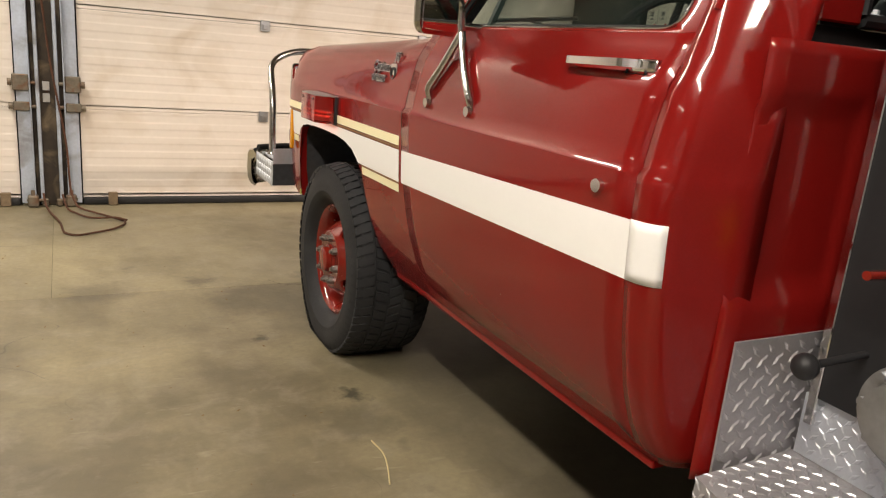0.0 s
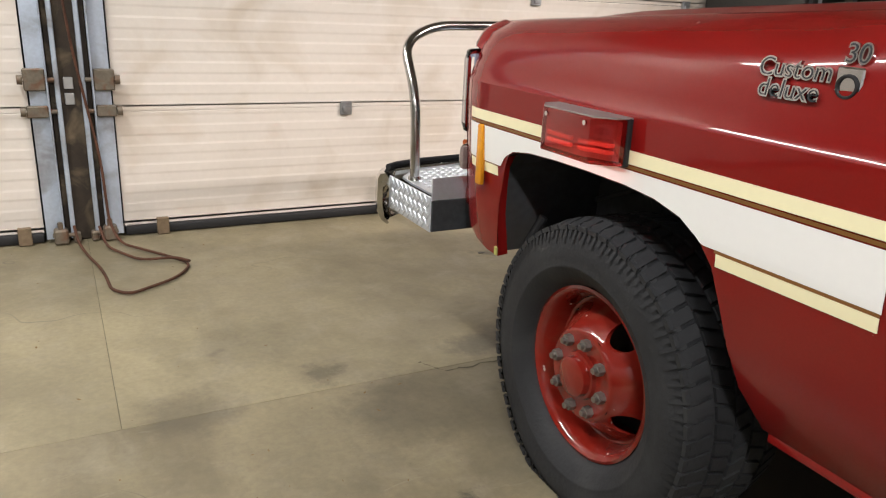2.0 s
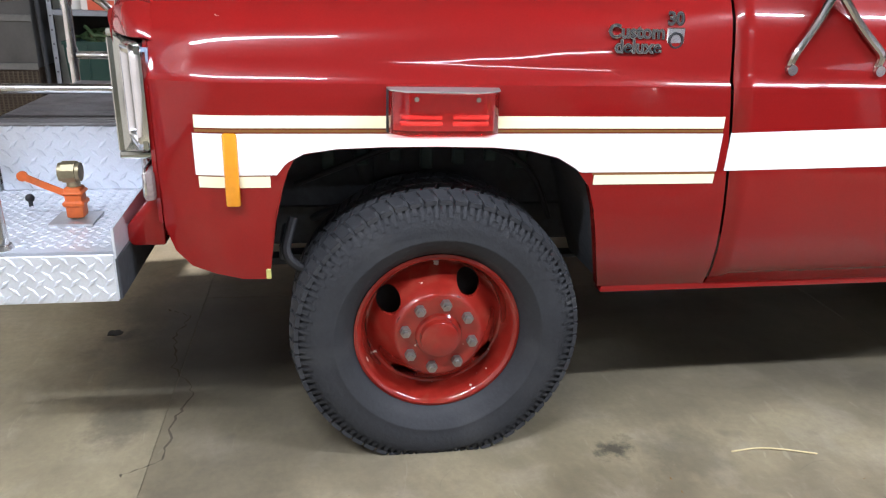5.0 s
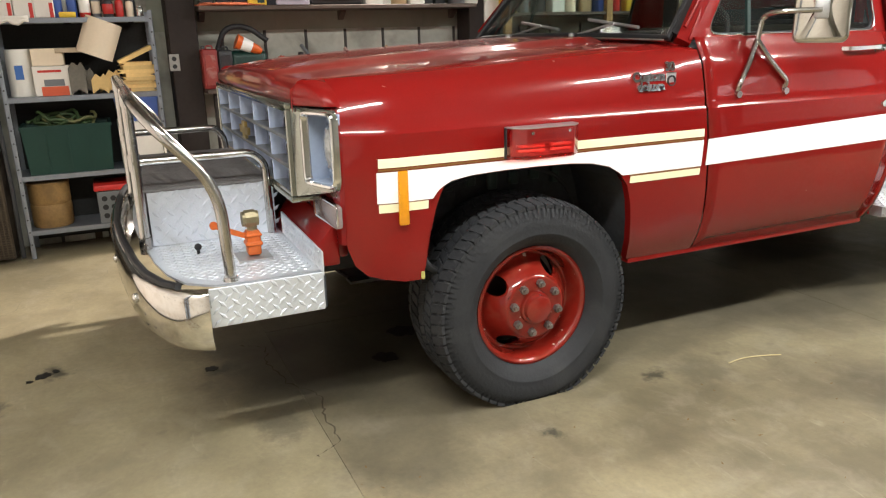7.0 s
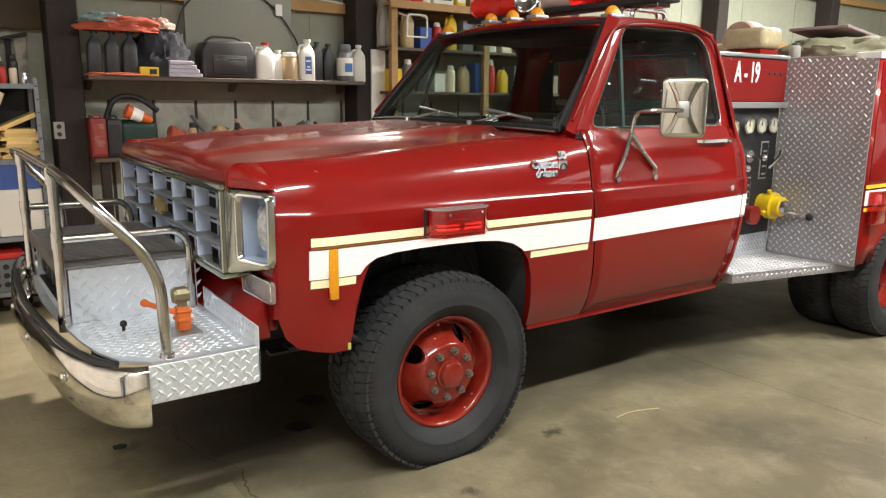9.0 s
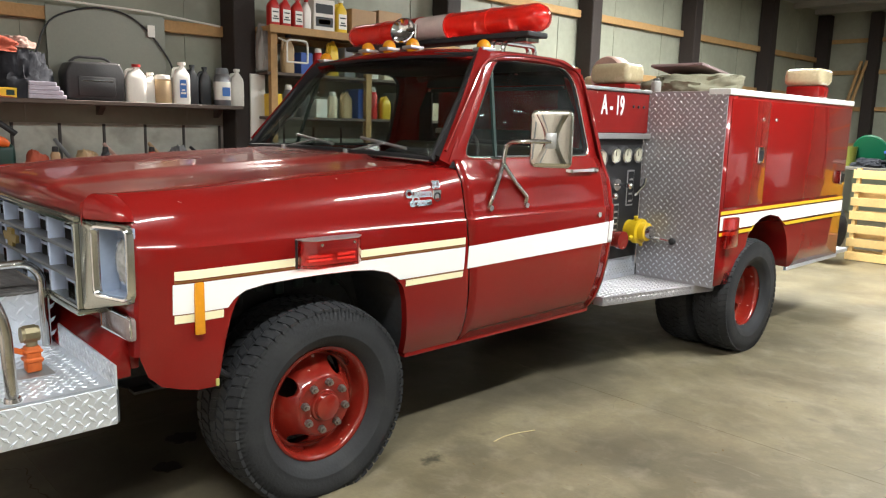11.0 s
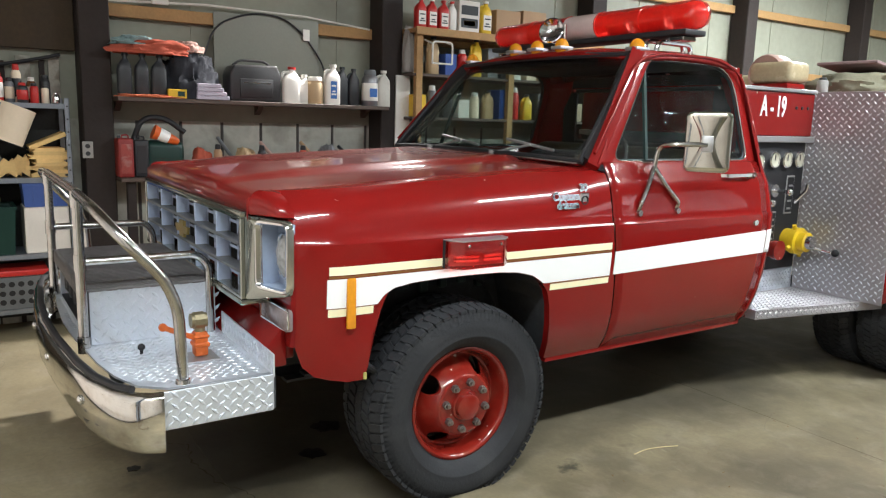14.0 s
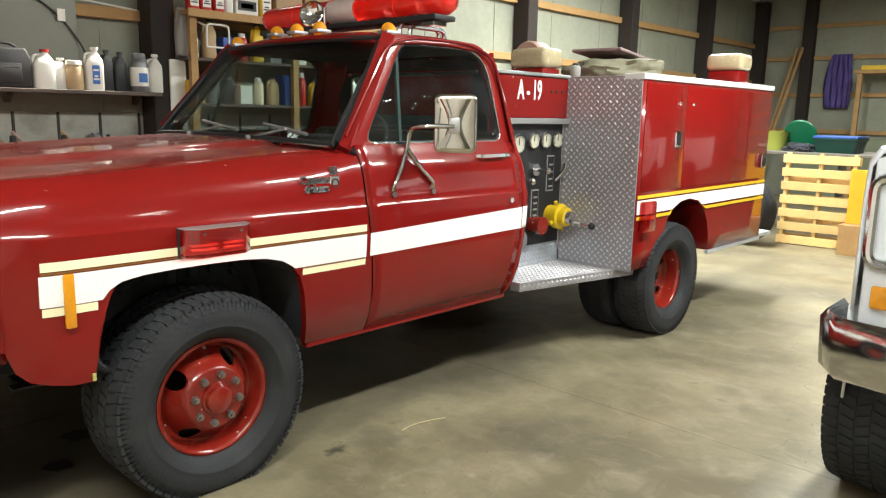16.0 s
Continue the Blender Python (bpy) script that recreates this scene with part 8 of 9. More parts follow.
# handrails: an outer tube that climbs to the front post, a hoop over the box, a bar across
for s in (-1, 1):
    px = -0.43 if s < 0 else 0.52
    bx = -0.965 if s < 0 else 0.99
    bm = B()
    tube(bm, [(px, 1.335, PZ), (px, 1.335, 1.22)], 0.0185, 14)
    rail = part("handrail", bm, WORN_CHROME, plat, "polished tube handrail")
    bm = B()
    tube(bm, rounded_path([(px, 1.335, 1.235), (bx + s * -0.16, 1.335, 1.225), (bx + s * -0.02, 1.29, 1.16), (bx, 1.125, 0.97), (bx, 1.115, PZ)], 0.11, 7), 0.0185, 14)
    part("slope_rail", bm, WORN_CHROME, rail, "bent outer grab rail")
    bm = B()
    tube(bm, rounded_path([(px, 1.335, 0.985), (px + s * -0.005, 0.92, 0.985), (px + s * -0.005, 0.875, 0.94), (px + s * -0.005, 0.87, PZ)] if s < 0 else [(px, 1.335, 0.985), (px, 0.92, 0.985), (px, 0.885, 0.94), (px, 0.88, BZ)], 0.09, 6), 0.016, 12)
    part("mid_rail", bm, WORN_CHROME, rail)
    for z in (1.215, 0.985, PZ + 0.012):
        bm = B()
        rod(bm, (px, 1.335, z - 0.03), (px, 1.335, z + 0.03), 0.0222, seg=16)
        rod(bm, (px - 0.03, 1.335, z), (px + 0.03, 1.335, z), 0.008, seg=8)
        part("rail_clamp", bm, WORN_CHROME, rail, "cast rail fitting")
    bm = B()
    rod(bm, (bx, 1.115, PZ), (bx, 1.115, PZ + 0.012), 0.027, 0.023, 16)
    part("rail_clamp", bm, WORN_CHROME, rail, "cast rail foot")
bm = B()
tube(bm, [(-0.43, 1.335, 1.237), (0.52, 1.335, 1.237)], 0.0185, 14)
part("cross_rail", bm, WORN_CHROME, plat, "polished cross tube")

# dark panels over the platform's back, in place of the shade in its hollow
for s in (-1, 1):
    bm = B()
    box(bm, min(s * 0.47, s * 1.031), max(s * 0.47, s * 1.031), 0.826, 0.8345, PZ - 0.122, PZ - 0.008, 0.003, 1)
    part("back_skirt", bm, UNDER, plat, "dark panel laid over the platform's shaded back")

# small valve with an orange lever, and a knob on the plate
ORANGE = paint("orange_enamel", (0.62, 0.13, 0.02), 0.45, var=0.25, scale=14, stain=(0.2, 0.12, 0.06), stain_scale=12, stain_amount=0.6)
BRASS = paint("dull_brass", (0.30, 0.26, 0.16), 0.45, metal=0.8, var=0.3, scale=18)
bm = B()
box(bm, -0.80, -0.68, 0.945, 1.06, PZ + 0.001, PZ + 0.008)
valve = part("hose_valve", bm, ALU_DULL, plat, "orange valve body with a brass outlet")
bm = B()
box(bm, -0.765, -0.715, 0.975, 1.022, PZ + 0.012, PZ + 0.10, 0.008, 2)
box(bm, -0.77, -0.71, 0.97, 1.027, PZ + 0.045, PZ + 0.062, 0.005, 1)
box(bm, -0.77, -0.71, 0.97, 1.027, PZ + 0.078, PZ + 0.090, 0.005, 1)
part("valve_body", bm, ORANGE, valve, "orange painted valve body")
bm = B()
rod(bm, (-0.74, 0.998, PZ + 0.10), (-0.74, 0.998, PZ + 0.125), 0.018, 0.018, 14)
rod(bm, (-0.74, 0.975, PZ + 0.14), (-0.74, 1.03, PZ + 0.14), 0.026, 0.026, 18)
rod(bm, (-0.74, 0.985, PZ + 0.14), (-0.74, 1.02, PZ + 0.14), 0.031, 0.031, 10)
part("outlet", bm, BRASS, valve, "dull brass outlet cap")
bm = B()
sweep(bm, [(-0.745, 1.01, PZ + 0.075), (-0.745, 1.075, PZ + 0.105), (-0.745, 1.125, PZ + 0.13)], [(-0.003, -0.009), (0.003, -0.009), (0.003, 0.009), (-0.003, 0.009)])
rod(bm, (-0.75, 1.125, PZ + 0.13), (-0.74, 1.125, PZ + 0.13), 0.014, 0.014, 14)
part("lever", bm, ORANGE, valve, "orange hand lever")
bm = B()
rod(bm, (-0.60, 1.17, PZ), (-0.60, 1.17, PZ + 0.02), 0.006)
ball(bm, (-0.60, 1.17, PZ + 0.026), 0.013, 14)
part("knob", bm, BLACK, plat, "small dark pull knob")

# chrome bumper round the nose
bpath = [(-1.036, 1.192), (-1.030, 1.222), (-1.005, 1.262), (-0.95, 1.30), (-0.82, 1.342), (-0.64, 1.368), (-0.3, 1.395), (0, 1.405)]
bpath += [(-x, y) for x, y in bpath[-2::-1]]
bm = B()
prof = [(-0.004, 0.60), (0.0, 0.655), (0.016, 0.677), (0.036, 0.675), (0.046, 0.655), (0.048, 0.575), (0.044, 0.525), (0.030, 0.492), (0.006, 0.472), (-0.004, 0.478), (0.016, 0.50), (0.026, 0.55), (0.026, 0.62), (0.008, 0.635)]
rings = []
P2 = [Vector((x, y, 0)) for x, y in bpath]
for i, p in enumerate(P2):
    t = (P2[min(i + 1, len(P2) - 1)] - P2[max(i - 1, 0)]).normalized()
    nrm = Vector((-t.y, t.x, 0))
    rings.append([p + nrm * o + Vector((0, 0, z)) for o, z in prof])
patch(bm, [r + [r[0]] for r in rings])
for r in (rings[0], rings[-1]):
    bm.faces.new([bm.verts.new(p) for p in r])
bmesh.ops.remove_doubles(bm, verts=bm.verts, dist=0.0005)
bumper = part("bumper", bm, BUMPER_CHROME, truck, "scuffed wrap-round chrome front bumper", smooth=60)
bm = B()
tube(bm, [Vector((x, y + 0.016, 0.682)) for x, y in bpath[2:-2]], 0.013, 8)
part("bumper_trim", bm, BLACK, bumper, "worn black rubber strip on the bumper")

for x, y in ((-0.78, 1.404), (-0.25, 1.448), (0.25, 1.448), (0.78, 1.404)):
    bm = B()
    ball(bm, (x, y - 0.004, 0.595), 0.017, 14, (1, 0.6, 1))
    part("bumper_bolt", bm, CHROME, bumper, "round chrome bumper bolt")

# ---- roof lamps, light bar, spotlight ----
for x in (-0.70, -0.2, 0.0, 0.2, 0.70):
    y = -1.115 - 0.05 * (x / 0.7) ** 2
    z = 1.936 - 0.042 * abs(x / 0.765) ** 2.6 - 0.006
    bm = B()
    box(bm, x - 0.04, x + 0.04, y - 0.05, y + 0.045, z - 0.004, z + 0.014, 0.005, 2)
    cl = part("clearance_lamp", bm, ALU_DULL, truck, "amber cab clearance lamp")
    bm = B()
    ball(bm, (x, y, z + 0.012), 0.036, 20, (1.0, 1.15, 1.25))
    part("lens", bm, AMBER_LENS, cl, "amber dome lens")

LBY, LBZ = -1.47, 2.085
bm = B()
box(bm, -0.80, 0.80, LBY - 0.08, LBY + 0.08, LBZ - 0.10, LBZ - 0.072, 0.006, 2)
lbar = part("light_bar", bm, BLACK, truck, "long red rotating-beacon light bar on the roof")
for a, b, mt, lab in ((-0.86, -0.16, RED_DOME, "red translucent dome"), (-0.155, 0.11, WHITE_DOME, "whitish middle dome"), (0.115, 0.82, RED_DOME, "red translucent dome")):
    bm = B()
    prof = []
    ends_a, ends_b = a < -0.5, b > 0.5
    n = 24
    L = []
    for i in range(n + 1):
        t = i / n
        x = a + (b - a) * t
        r = 1.0
        if ends_a and x < a + 0.075:
            r = math.sqrt(max(0.0, 1 - ((a + 0.075 - x) / 0.075) ** 2))
        if ends_b and x > b - 0.075:
            r = math.sqrt(max(0.0, 1 - ((x - b + 0.075) / 0.075) ** 2))
        L.append((x, r))
    rows = [[(x, LBY + math.cos(k * math.pi / 8) * 0.085 * r, LBZ + math.sin(k * math.pi / 8) * 0.075 * r) for k in range(16)] for x, r in L]
    patch(bm, [q + [q[0]] for q in rows])
    bmesh.ops.remove_doubles(bm, verts=bm.verts, dist=0.0005)
    bmesh.ops.holes_fill(bm, edges=[e for e in bm.edges if e.is_boundary], sides=0)
    part("dome", bm, mt, lbar, lab, smooth=60).visible_shadow = mt is WHITE_DOME
for x in (-0.62, -0.36, 0.3, 0.58):
    bm = B()
    rod(bm, (x, LBY, LBZ - 0.05), (x, LBY, LBZ + 0.03), 0.05, 0.045, 20)
    part("beacon", bm, CHROME, lbar, "chrome rotating reflector")
for x in (-0.158, 0.1125, -0.48, 0.44):
    bm = B()
    lathe(bm, [(0.0765, -0.006), (0.079, -0.005), (0.079, 0.005), (0.0765, 0.006)], Matrix.Translation((x, LBY, LBZ)) @ Matrix.Rotation(radians(90), 4, "Y") @ Matrix.Diagonal((0.98, 1.1, 1, 1)), 32)
    part("band", bm, RED_DOME, lbar, "dark joint band between domes")
for s in (-1, 1):
    bm = B()
    tube(bm, rounded_path([(s * 0.66, LBY + 0.12, 1.862), (s * 0.66, LBY + 0.12, 1.955), (s * 0.66, LBY - 0.14, 1.955), (s * 0.66, LBY - 0.14, 1.85)], 0.04, 4), 0.013, 10)
    tube(bm, rounded_path([(s * 0.58, LBY + 0.12, 1.87), (s * 0.58, LBY + 0.12, 1.965), (s * 0.58, LBY - 0.18, 1.965), (s * 0.58, LBY - 0.18, 1.85)], 0.04, 4), 0.013, 10)
    box(bm, s * 0.72 - 0.045, s * 0.72 + 0.045, LBY - 0.05, LBY + 0.05, LBZ - 0.125, LBZ - 0.101, 0.004, 1)
    part("mount", bm, CHROME, lbar, "bent chrome mounting tube")
bm = B()
m = Matrix.Translation((0.02, -1.235, 2.05)) @ Matrix.Rotation(radians(-72), 4, "X") @ Matrix.Rotation(radians(-25), 4, "Y")
lathe(bm, [(0.0, -0.085), (0.03, -0.08), (0.055, -0.055), (0.068, -0.015), (0.074, 0.0), (0.076, 0.012), (0.068, 0.016)], m, 32)
rod(bm, (-0.075, -1.25, 1.885), (-0.075, -1.25, 2.08), 0.010)
rod(bm, (-0.075, -1.25, 2.055), (0.0, -1.25, 2.055), 0.012)
spot = part("spotlight", bm, CHROME, truck, "round chrome roof spotlight")
bm = B()
lathe(bm, [(0.0, -0.03), (0.03, -0.024), (0.055, -0.006), (0.070, 0.012)], m, 32)
part("reflector", bm, CHROME, spot, "bright spotlight reflector")

# ---- mirror ----
for s in (-1,):
    mc = Vector((s * 1.135, -1.20, 1.465))
    rot = Matrix.Translation(mc) @ Matrix.Rotation(s * radians(-36), 4, "Z")
    bm = B()
    ring = []
    for cx, cz, a0 in ((0.072, 0.108, 0), (-0.072, 0.108, 90), (-0.072, -0.108, 180), (0.072, -0.108, 270)):
        ring += [(cx + 0.03 * math.cos(radians(a0 + 18 * k)), cz + 0.03 * math.sin(radians(a0 + 18 * k))) for k in range(6)]
    shell = [[rot @ Vector((x * k, y, z * k)) for x, z in ring] for y, k in ((-0.012, 1.0), (0.002, 1.0), (0.008, 0.97), (0.0105, 0.9), (0.011, 0.5))]
    patch(bm, [r + [r[0]] for r in shell])
    bm.faces.new([bm.verts.new(p) for p in shell[-1]])
    bm.faces.new([bm.verts.new(p) for p in shell[0]])
    # pressed back: pinched in the middle, wide at both ends
    back = [[rot @ Vector((u * (0.032 + 0.045 * abs(2 * k / 10 - 1) ** 1.6), 0.0108 + 0.010 * (1 - abs(u)) ** 0.5, -0.115 + 0.023 * k)) for u in (-1, -0.85, -0.5, 0, 0.5, 0.85, 1)] for k in range(11)]
    patch(bm, back)
    mir = part("wing_mirror", bm, MIRROR_SHELL, truck, "tall chrome truck mirror on a tripod arm", smooth=45)
    bm = B()
    box(bm, -0.092, 0.092, -0.0145, -0.0122, -0.126, 0.126, 0.001, 1, rot)
    part("mirror_glass", bm, MIRROR, mir)
    bm = B()
    box(bm, -0.026, 0.026, 0.022, 0.036, -0.045, 0.030, 0.006, 2, rot)
    part("clamp", bm, ALU_DULL, mir, "cast arm clamp")
    bm = B()
    tube(bm, rounded_path([rot @ Vector((0, 0.032, -0.012)), (s * 1.06, -1.06, 1.452), (s * 0.985, -1.045, 1.44), (s * 0.972, -1.04, 1.33)], 0.05, 5), 0.011, 10)
    for y, z in ((-0.925, 1.148), (-1.185, 1.148)):
        tube(bm, rounded_path([(s * 0.972, -1.04, 1.345), (s * 0.995, y * 0.5 - 0.52, 1.25), (s * 1.012, y, z + 0.03), (s * 1.0, y, z)], 0.04, 4), 0.0115, 10)
        rod(bm, (s * 0.992, y, z - 0.012), (s * 1.018, y, z - 0.012), 0.018, 0.014, 14)
    rod(bm, (s * 0.90, -1.03, 1.362), (s * 0.975, -1.04, 1.362), 0.011)
    part("arm", bm, WORN_CHROME, mir, "tarnished chrome tripod arm")

# ---- fender badge ----
for s in (-1, 1):
    bm = B()
    xb = half(-0.6, 1.21)
    badge = part("badge", (lambda b: (box(b, s * xb - 0.003, s * xb + 0.003, -0.622, -0.572, 1.172, 1.236, 0.003, 1), b)[1])(bm), CHROME, truck, "chrome fender badge with lettering")
    lean = -10
    for text, y, z, size in (("Custom", -0.490, 1.222, 0.047), ("deluxe", -0.492, 1.186, 0.047), ("30", -0.597, 1.256, 0.046)):
        m4 = facing_left(-half(y, z) - 0.0045, y, z, lean)
        if s > 0:
            m4 = Matrix.Diagonal((-1, 1, 1, 1)) @ m4 @ Matrix.Diagonal((-1, 1, 1, 1))
        lettering = words("lettering", text, size, CHROME, badge, m4, 0.004, 0.0022)
        words("letter_fill", text, size, UNDER, badge, m4 @ Matrix.Translation((0, 0, 0.001)), 0.004, -0.0009)
    bm = B()
    tube(bm, [Vector((s * (xb + 0.005), -0.597 + 0.018 * math.cos(a * 0.393), 1.204 + 0.018 * math.sin(a * 0.393))) for a in range(16)], 0.003, 6, closed=True)
    part("gear_ring", bm, BLACK, badge)

# ---- pump bay and body behind the cab ----
PX = 0.62
CB = -2.032
# cab back lower corner of tread plate
for s in (-1, 1):
    bm = B()
    box(bm, min(s * 0.545, s * 0.835), max(s * 0.545, s * 0.835), CB - 0.010, CB - 0.005, 0.485, 0.785)
    tread_marks(bm, lambda u, v, h, s=s: (s * (0.555 + u), CB - 0.0102 - h, 0.495 + v), 12, 12, 0.023, 0.023, None, 1.25)
    part("corner_plate", bm, ALU_WORN, truck, "tread plate on the cab's lower back corner", smooth=0)
    # pressed panel in the cab's back, sunk inside a rounded edge
    bm = B()
    rows = []
    for j in range(35):
        z = 0.475 + (1.36 - 0.475) * j / 34
        row = []
        for i in range(25):
            x = 0.50 + 0.365 * i / 24
            ex, ez = abs(x - 0.715) - 0.125, abs(z - 1.06) - 0.17
            d = math.hypot(max(ex, 0), max(ez, 0)) + min(max(ex, ez), 0) - 0.02
            row.append((s * x, CB + 0.003 + 0.5 * max(0.0, x - 0.835) + 0.015 * min(1.0, max(0.0, 0.5 - d / 0.030)) - 0.003 * max(0.0, 1 - abs(d - 0.020) / 0.014), z))
        rows.append(row)
    patch(bm, rows)
    part("back_panel", bm, RED, truck, "pressed red panel of the cab's back", smooth=60, thick=0.003)
body_bm = B()
# middle body that carries the pump, plain and closed
box(body_bm, -PX + 0.012, PX - 0.012, -2.84, -2.14, 0.55, 1.50, 0.004, 1)
part("pump_house", body_bm, UNDER, truck)
for s in (-1, 1):
    # black control panel with bright edges
    bm = B()
    box(bm, s * PX - 0.006, s * PX + 0.006, -2.84, -2.075, 0.66, 1.46, 0.002, 1)
    panel = part("pump_panel", bm, BLACK, truck, "black pump control panel with gauges and valves")
    for y in (-2.086, -2.83):
        bm = B()
        box(bm, s * (PX + 0.006) - 0.006, s * (PX + 0.006) + 0.006, y - 0.01, y + 0.01, 0.6, 1.46, 0.002, 1)
        part("edge_trim", bm, CHROME, panel)
    for y, z, r in ((-2.49, 1.35, 0.052), (-2.62, 1.35, 0.052), (-2.75, 1.35, 0.052), (-2.33, 1.33, 0.06)):
        m = Matrix.Translation((s * (PX + 0.006), y, z)) @ Matrix.Rotation(radians(90 * s), 4, "Y")
        bm = B()
        lathe(bm, [(r, 0.0), (r, 0.02), (r * 0.86, 0.028), (r * 0.82, 0.02)], m, 32)
        g = part("gauge", bm, CHROME, panel, "round chrome-rimmed pressure gauge")
        bm = B()
        lathe(bm, [(0.0, 0.018), (r * 0.83, 0.018)], m, 32)
        part("dial", bm, paint("aged_cream_dial", (0.55, 0.53, 0.42), 0.4, var=0.1, scale=30) if "aged_cream_dial" not in bpy.data.materials else bpy.data.materials["aged_cream_dial"], g, "aged cream dial")
        bm = B()
        box(bm, s * (PX + 0.027) - 0.001, s * (PX + 0.027) + 0.001, y - 0.003, y + 0.003, z - 0.005, z + r * 0.6)
        part("needle", bm, BLACK, g)
    for y, z in ((-2.52, 1.16), (-2.36, 1.10)):
        bm = B()
        rod(bm, (s * PX, y, z), (s * (PX + 0.03), y, z), 0.045, 0.04, 24)
        rod(bm, (s * (PX + 0.03), y, z), (s * (PX + 0.11), y, z), 0.012)
        ball(bm, (s * (PX + 0.12), y, z), 0.022, 14)
        part("valve_pull", bm, CHROME, panel, "chrome pull valve")
    for y, z, h in ((-2.70, 1.13, 0.24), (-2.54, 0.93, 0.2)):
        bm = B()
        box(bm, s * (PX + 0.008) - 0.003, s * (PX + 0.008) + 0.003, y - 0.04, y + 0.04, z - h / 2, z + h / 2, 0.002, 1)
        pl = part("label_plate", bm, ALU_DULL, panel, "small riveted instruction plate")
        bm = B()
        box(bm, s * (PX + 0.012) - 0.0015, s * (PX + 0.012) + 0.0015, y - 0.032, y + 0.032, z - h / 2 + 0.01, z + h / 2 - 0.01)
        part("inset", bm, BLACK, pl)
        for k in range(4):
            bm = B()
            zz = z - h / 2 + h * (k + 0.7) / 5
            box(bm, s * (PX + 0.0145) - 0.001, s * (PX + 0.0145) + 0.001, y - 0.02, y + 0.02, zz - 0.006, zz + 0.006)
            part("bar", bm, ALU_DULL, pl)
    bm = B()
    tube(bm, [(s * (PX + 0.01), -2.765, 1.08), (s * (PX + 0.08), -2.77, 1.16), (s * (PX + 0.085), -2.77, 1.2)], 0.012, 10)
    part("toggle", bm, CHROME, panel, "chrome lever")
    # yellow outlet with caps
    YEL = bpy.data.materials.get("yellow_enamel") or paint("yellow_enamel", (0.72, 0.5, 0.01), 0.4, var=0.15, scale=12, coat=0.3)
    m = Matrix.Translation((s * (PX + 0.005), -2.72, 0.845)) @ Matrix.Rotation(radians(90 * s), 4, "Y")
    bm = B()
    lathe(bm, [(0.0, 0.0), (0.07, 0.0), (0.07, 0.05), (0.085, 0.055), (0.085, 0.10), (0.062, 0.105), (0.062, 0.15), (0.0, 0.155)], m, 32)
    for k in range(4):
        a = k * math.pi / 2 + 0.4
        rod(bm, m @ Vector((0.07 * math.cos(a), 0.07 * math.sin(a), 0.077)), m @ Vector((0.11 * math.cos(a), 0.11 * math.sin(a), 0.077)), 0.013)
    ob = part("discharge_outlet", bm, YEL, truck, "yellow painted discharge outlet")
    bm = B()
    rod(bm, (s * (PX + 0.15), -2.72, 0.845), (s * (PX + 0.19), -2.72, 0.845), 0.045, 0.04, 20)
    tube(bm, [(s * (PX + 0.16), -2.73, 0.82), (s * (PX + 0.2), -2.80, 0.80), (s * (PX + 0.26), -2.82, 0.79)], 0.013, 10)
    part("cap", bm, CHROME, ob)
    bm = B()
    ball(bm, (s * (PX + 0.28), -2.82, 0.79), 0.024, 14)
    part("lever_knob", bm, BLACK, ob, "black lever knob")
    bm = B()
    rod(bm, (s * PX, -2.52, 0.80), (s * (PX + 0.07), -2.52, 0.80), 0.055, 0.055, 24)
    rod(bm, (s * (PX + 0.07), -2.52, 0.80), (s * (PX + 0.10), -2.52, 0.80), 0.062, 0.06, 24)
    part("intake_cap", bm, RED_WHEEL, truck, "red intake cap")
    bm = B()
    rod(bm, (s * PX, -2.30, 0.72), (s * (PX + 0.05), -2.30, 0.72), 0.10, 0.10, 32)
    rod(bm, (s * (PX + 0.05), -2.30, 0.72), (s * (PX + 0.09), -2.30, 0.72), 0.075, 0.07, 32)
    for k in range(8):
        a = k * math.pi / 4
        rod(bm, (s * (PX + 0.05), -2.30 + 0.087 * math.cos(a), 0.72 + 0.087 * math.sin(a)), (s * (PX + 0.062), -2.30 + 0.087 * math.cos(a), 0.72 + 0.087 * math.sin(a)), 0.009, seg=6)
    part("pump_casting", bm, STEEL, truck, "grey bolted pump intake flange")
    bm = B()
    rod(bm, (s * PX, -2.20, 0.96), (s * (PX + 0.11), -2.20, 0.965), 0.009)
    part("drain_rod", bm, RED_WHEEL, truck, "red drain valve rod")
    bm = B()
    rod(bm, (s * PX, -2.17, 0.79), (s * (PX + 0.15), -2.16, 0.78), 0.008)
    ball(bm, (s * (PX + 0.165), -2.16, 0.78), 0.026, 14)
    part("drain_knob", bm, BLACK, truck, "black drain valve knob")
    # aluminium shelf edge over the panel
    bm = B()
    box(bm, min(s * (PX - 0.1), s * 0.668), max(s * (PX - 0.1), s * 0.668), -2.852, -2.10, 1.455, 1.492, 0.004, 1)
    part("canopy_shelf", bm, ALU_DULL, truck, "dull aluminium shelf over the pump panel")
    # footboard
    bm = B()
    prism(bm, [(s * 0.60, -2.048), (s * 0.90, -2.062), (s * 1.07, -2.86), (s * 1.12, -3.07), (s * 1.07, -3.07), (s * 1.03, -2.875), (s * 0.60, -2.875)], "z", 0.462, 0.515)
    foot = part("footboard", bm, ALU_WORN, truck, "bright aluminium tread-plate footboard")
    bm = B()
    tread_marks(bm, lambda u, v, h, s=s: (s * (0.61 + u), -2.86 + v, 0.5152 + h), 24, 42, 0.019, 0.019, lambda u, v: 0.61 + u > 0.885 + 0.21 * (0.80 - v), 1.15)
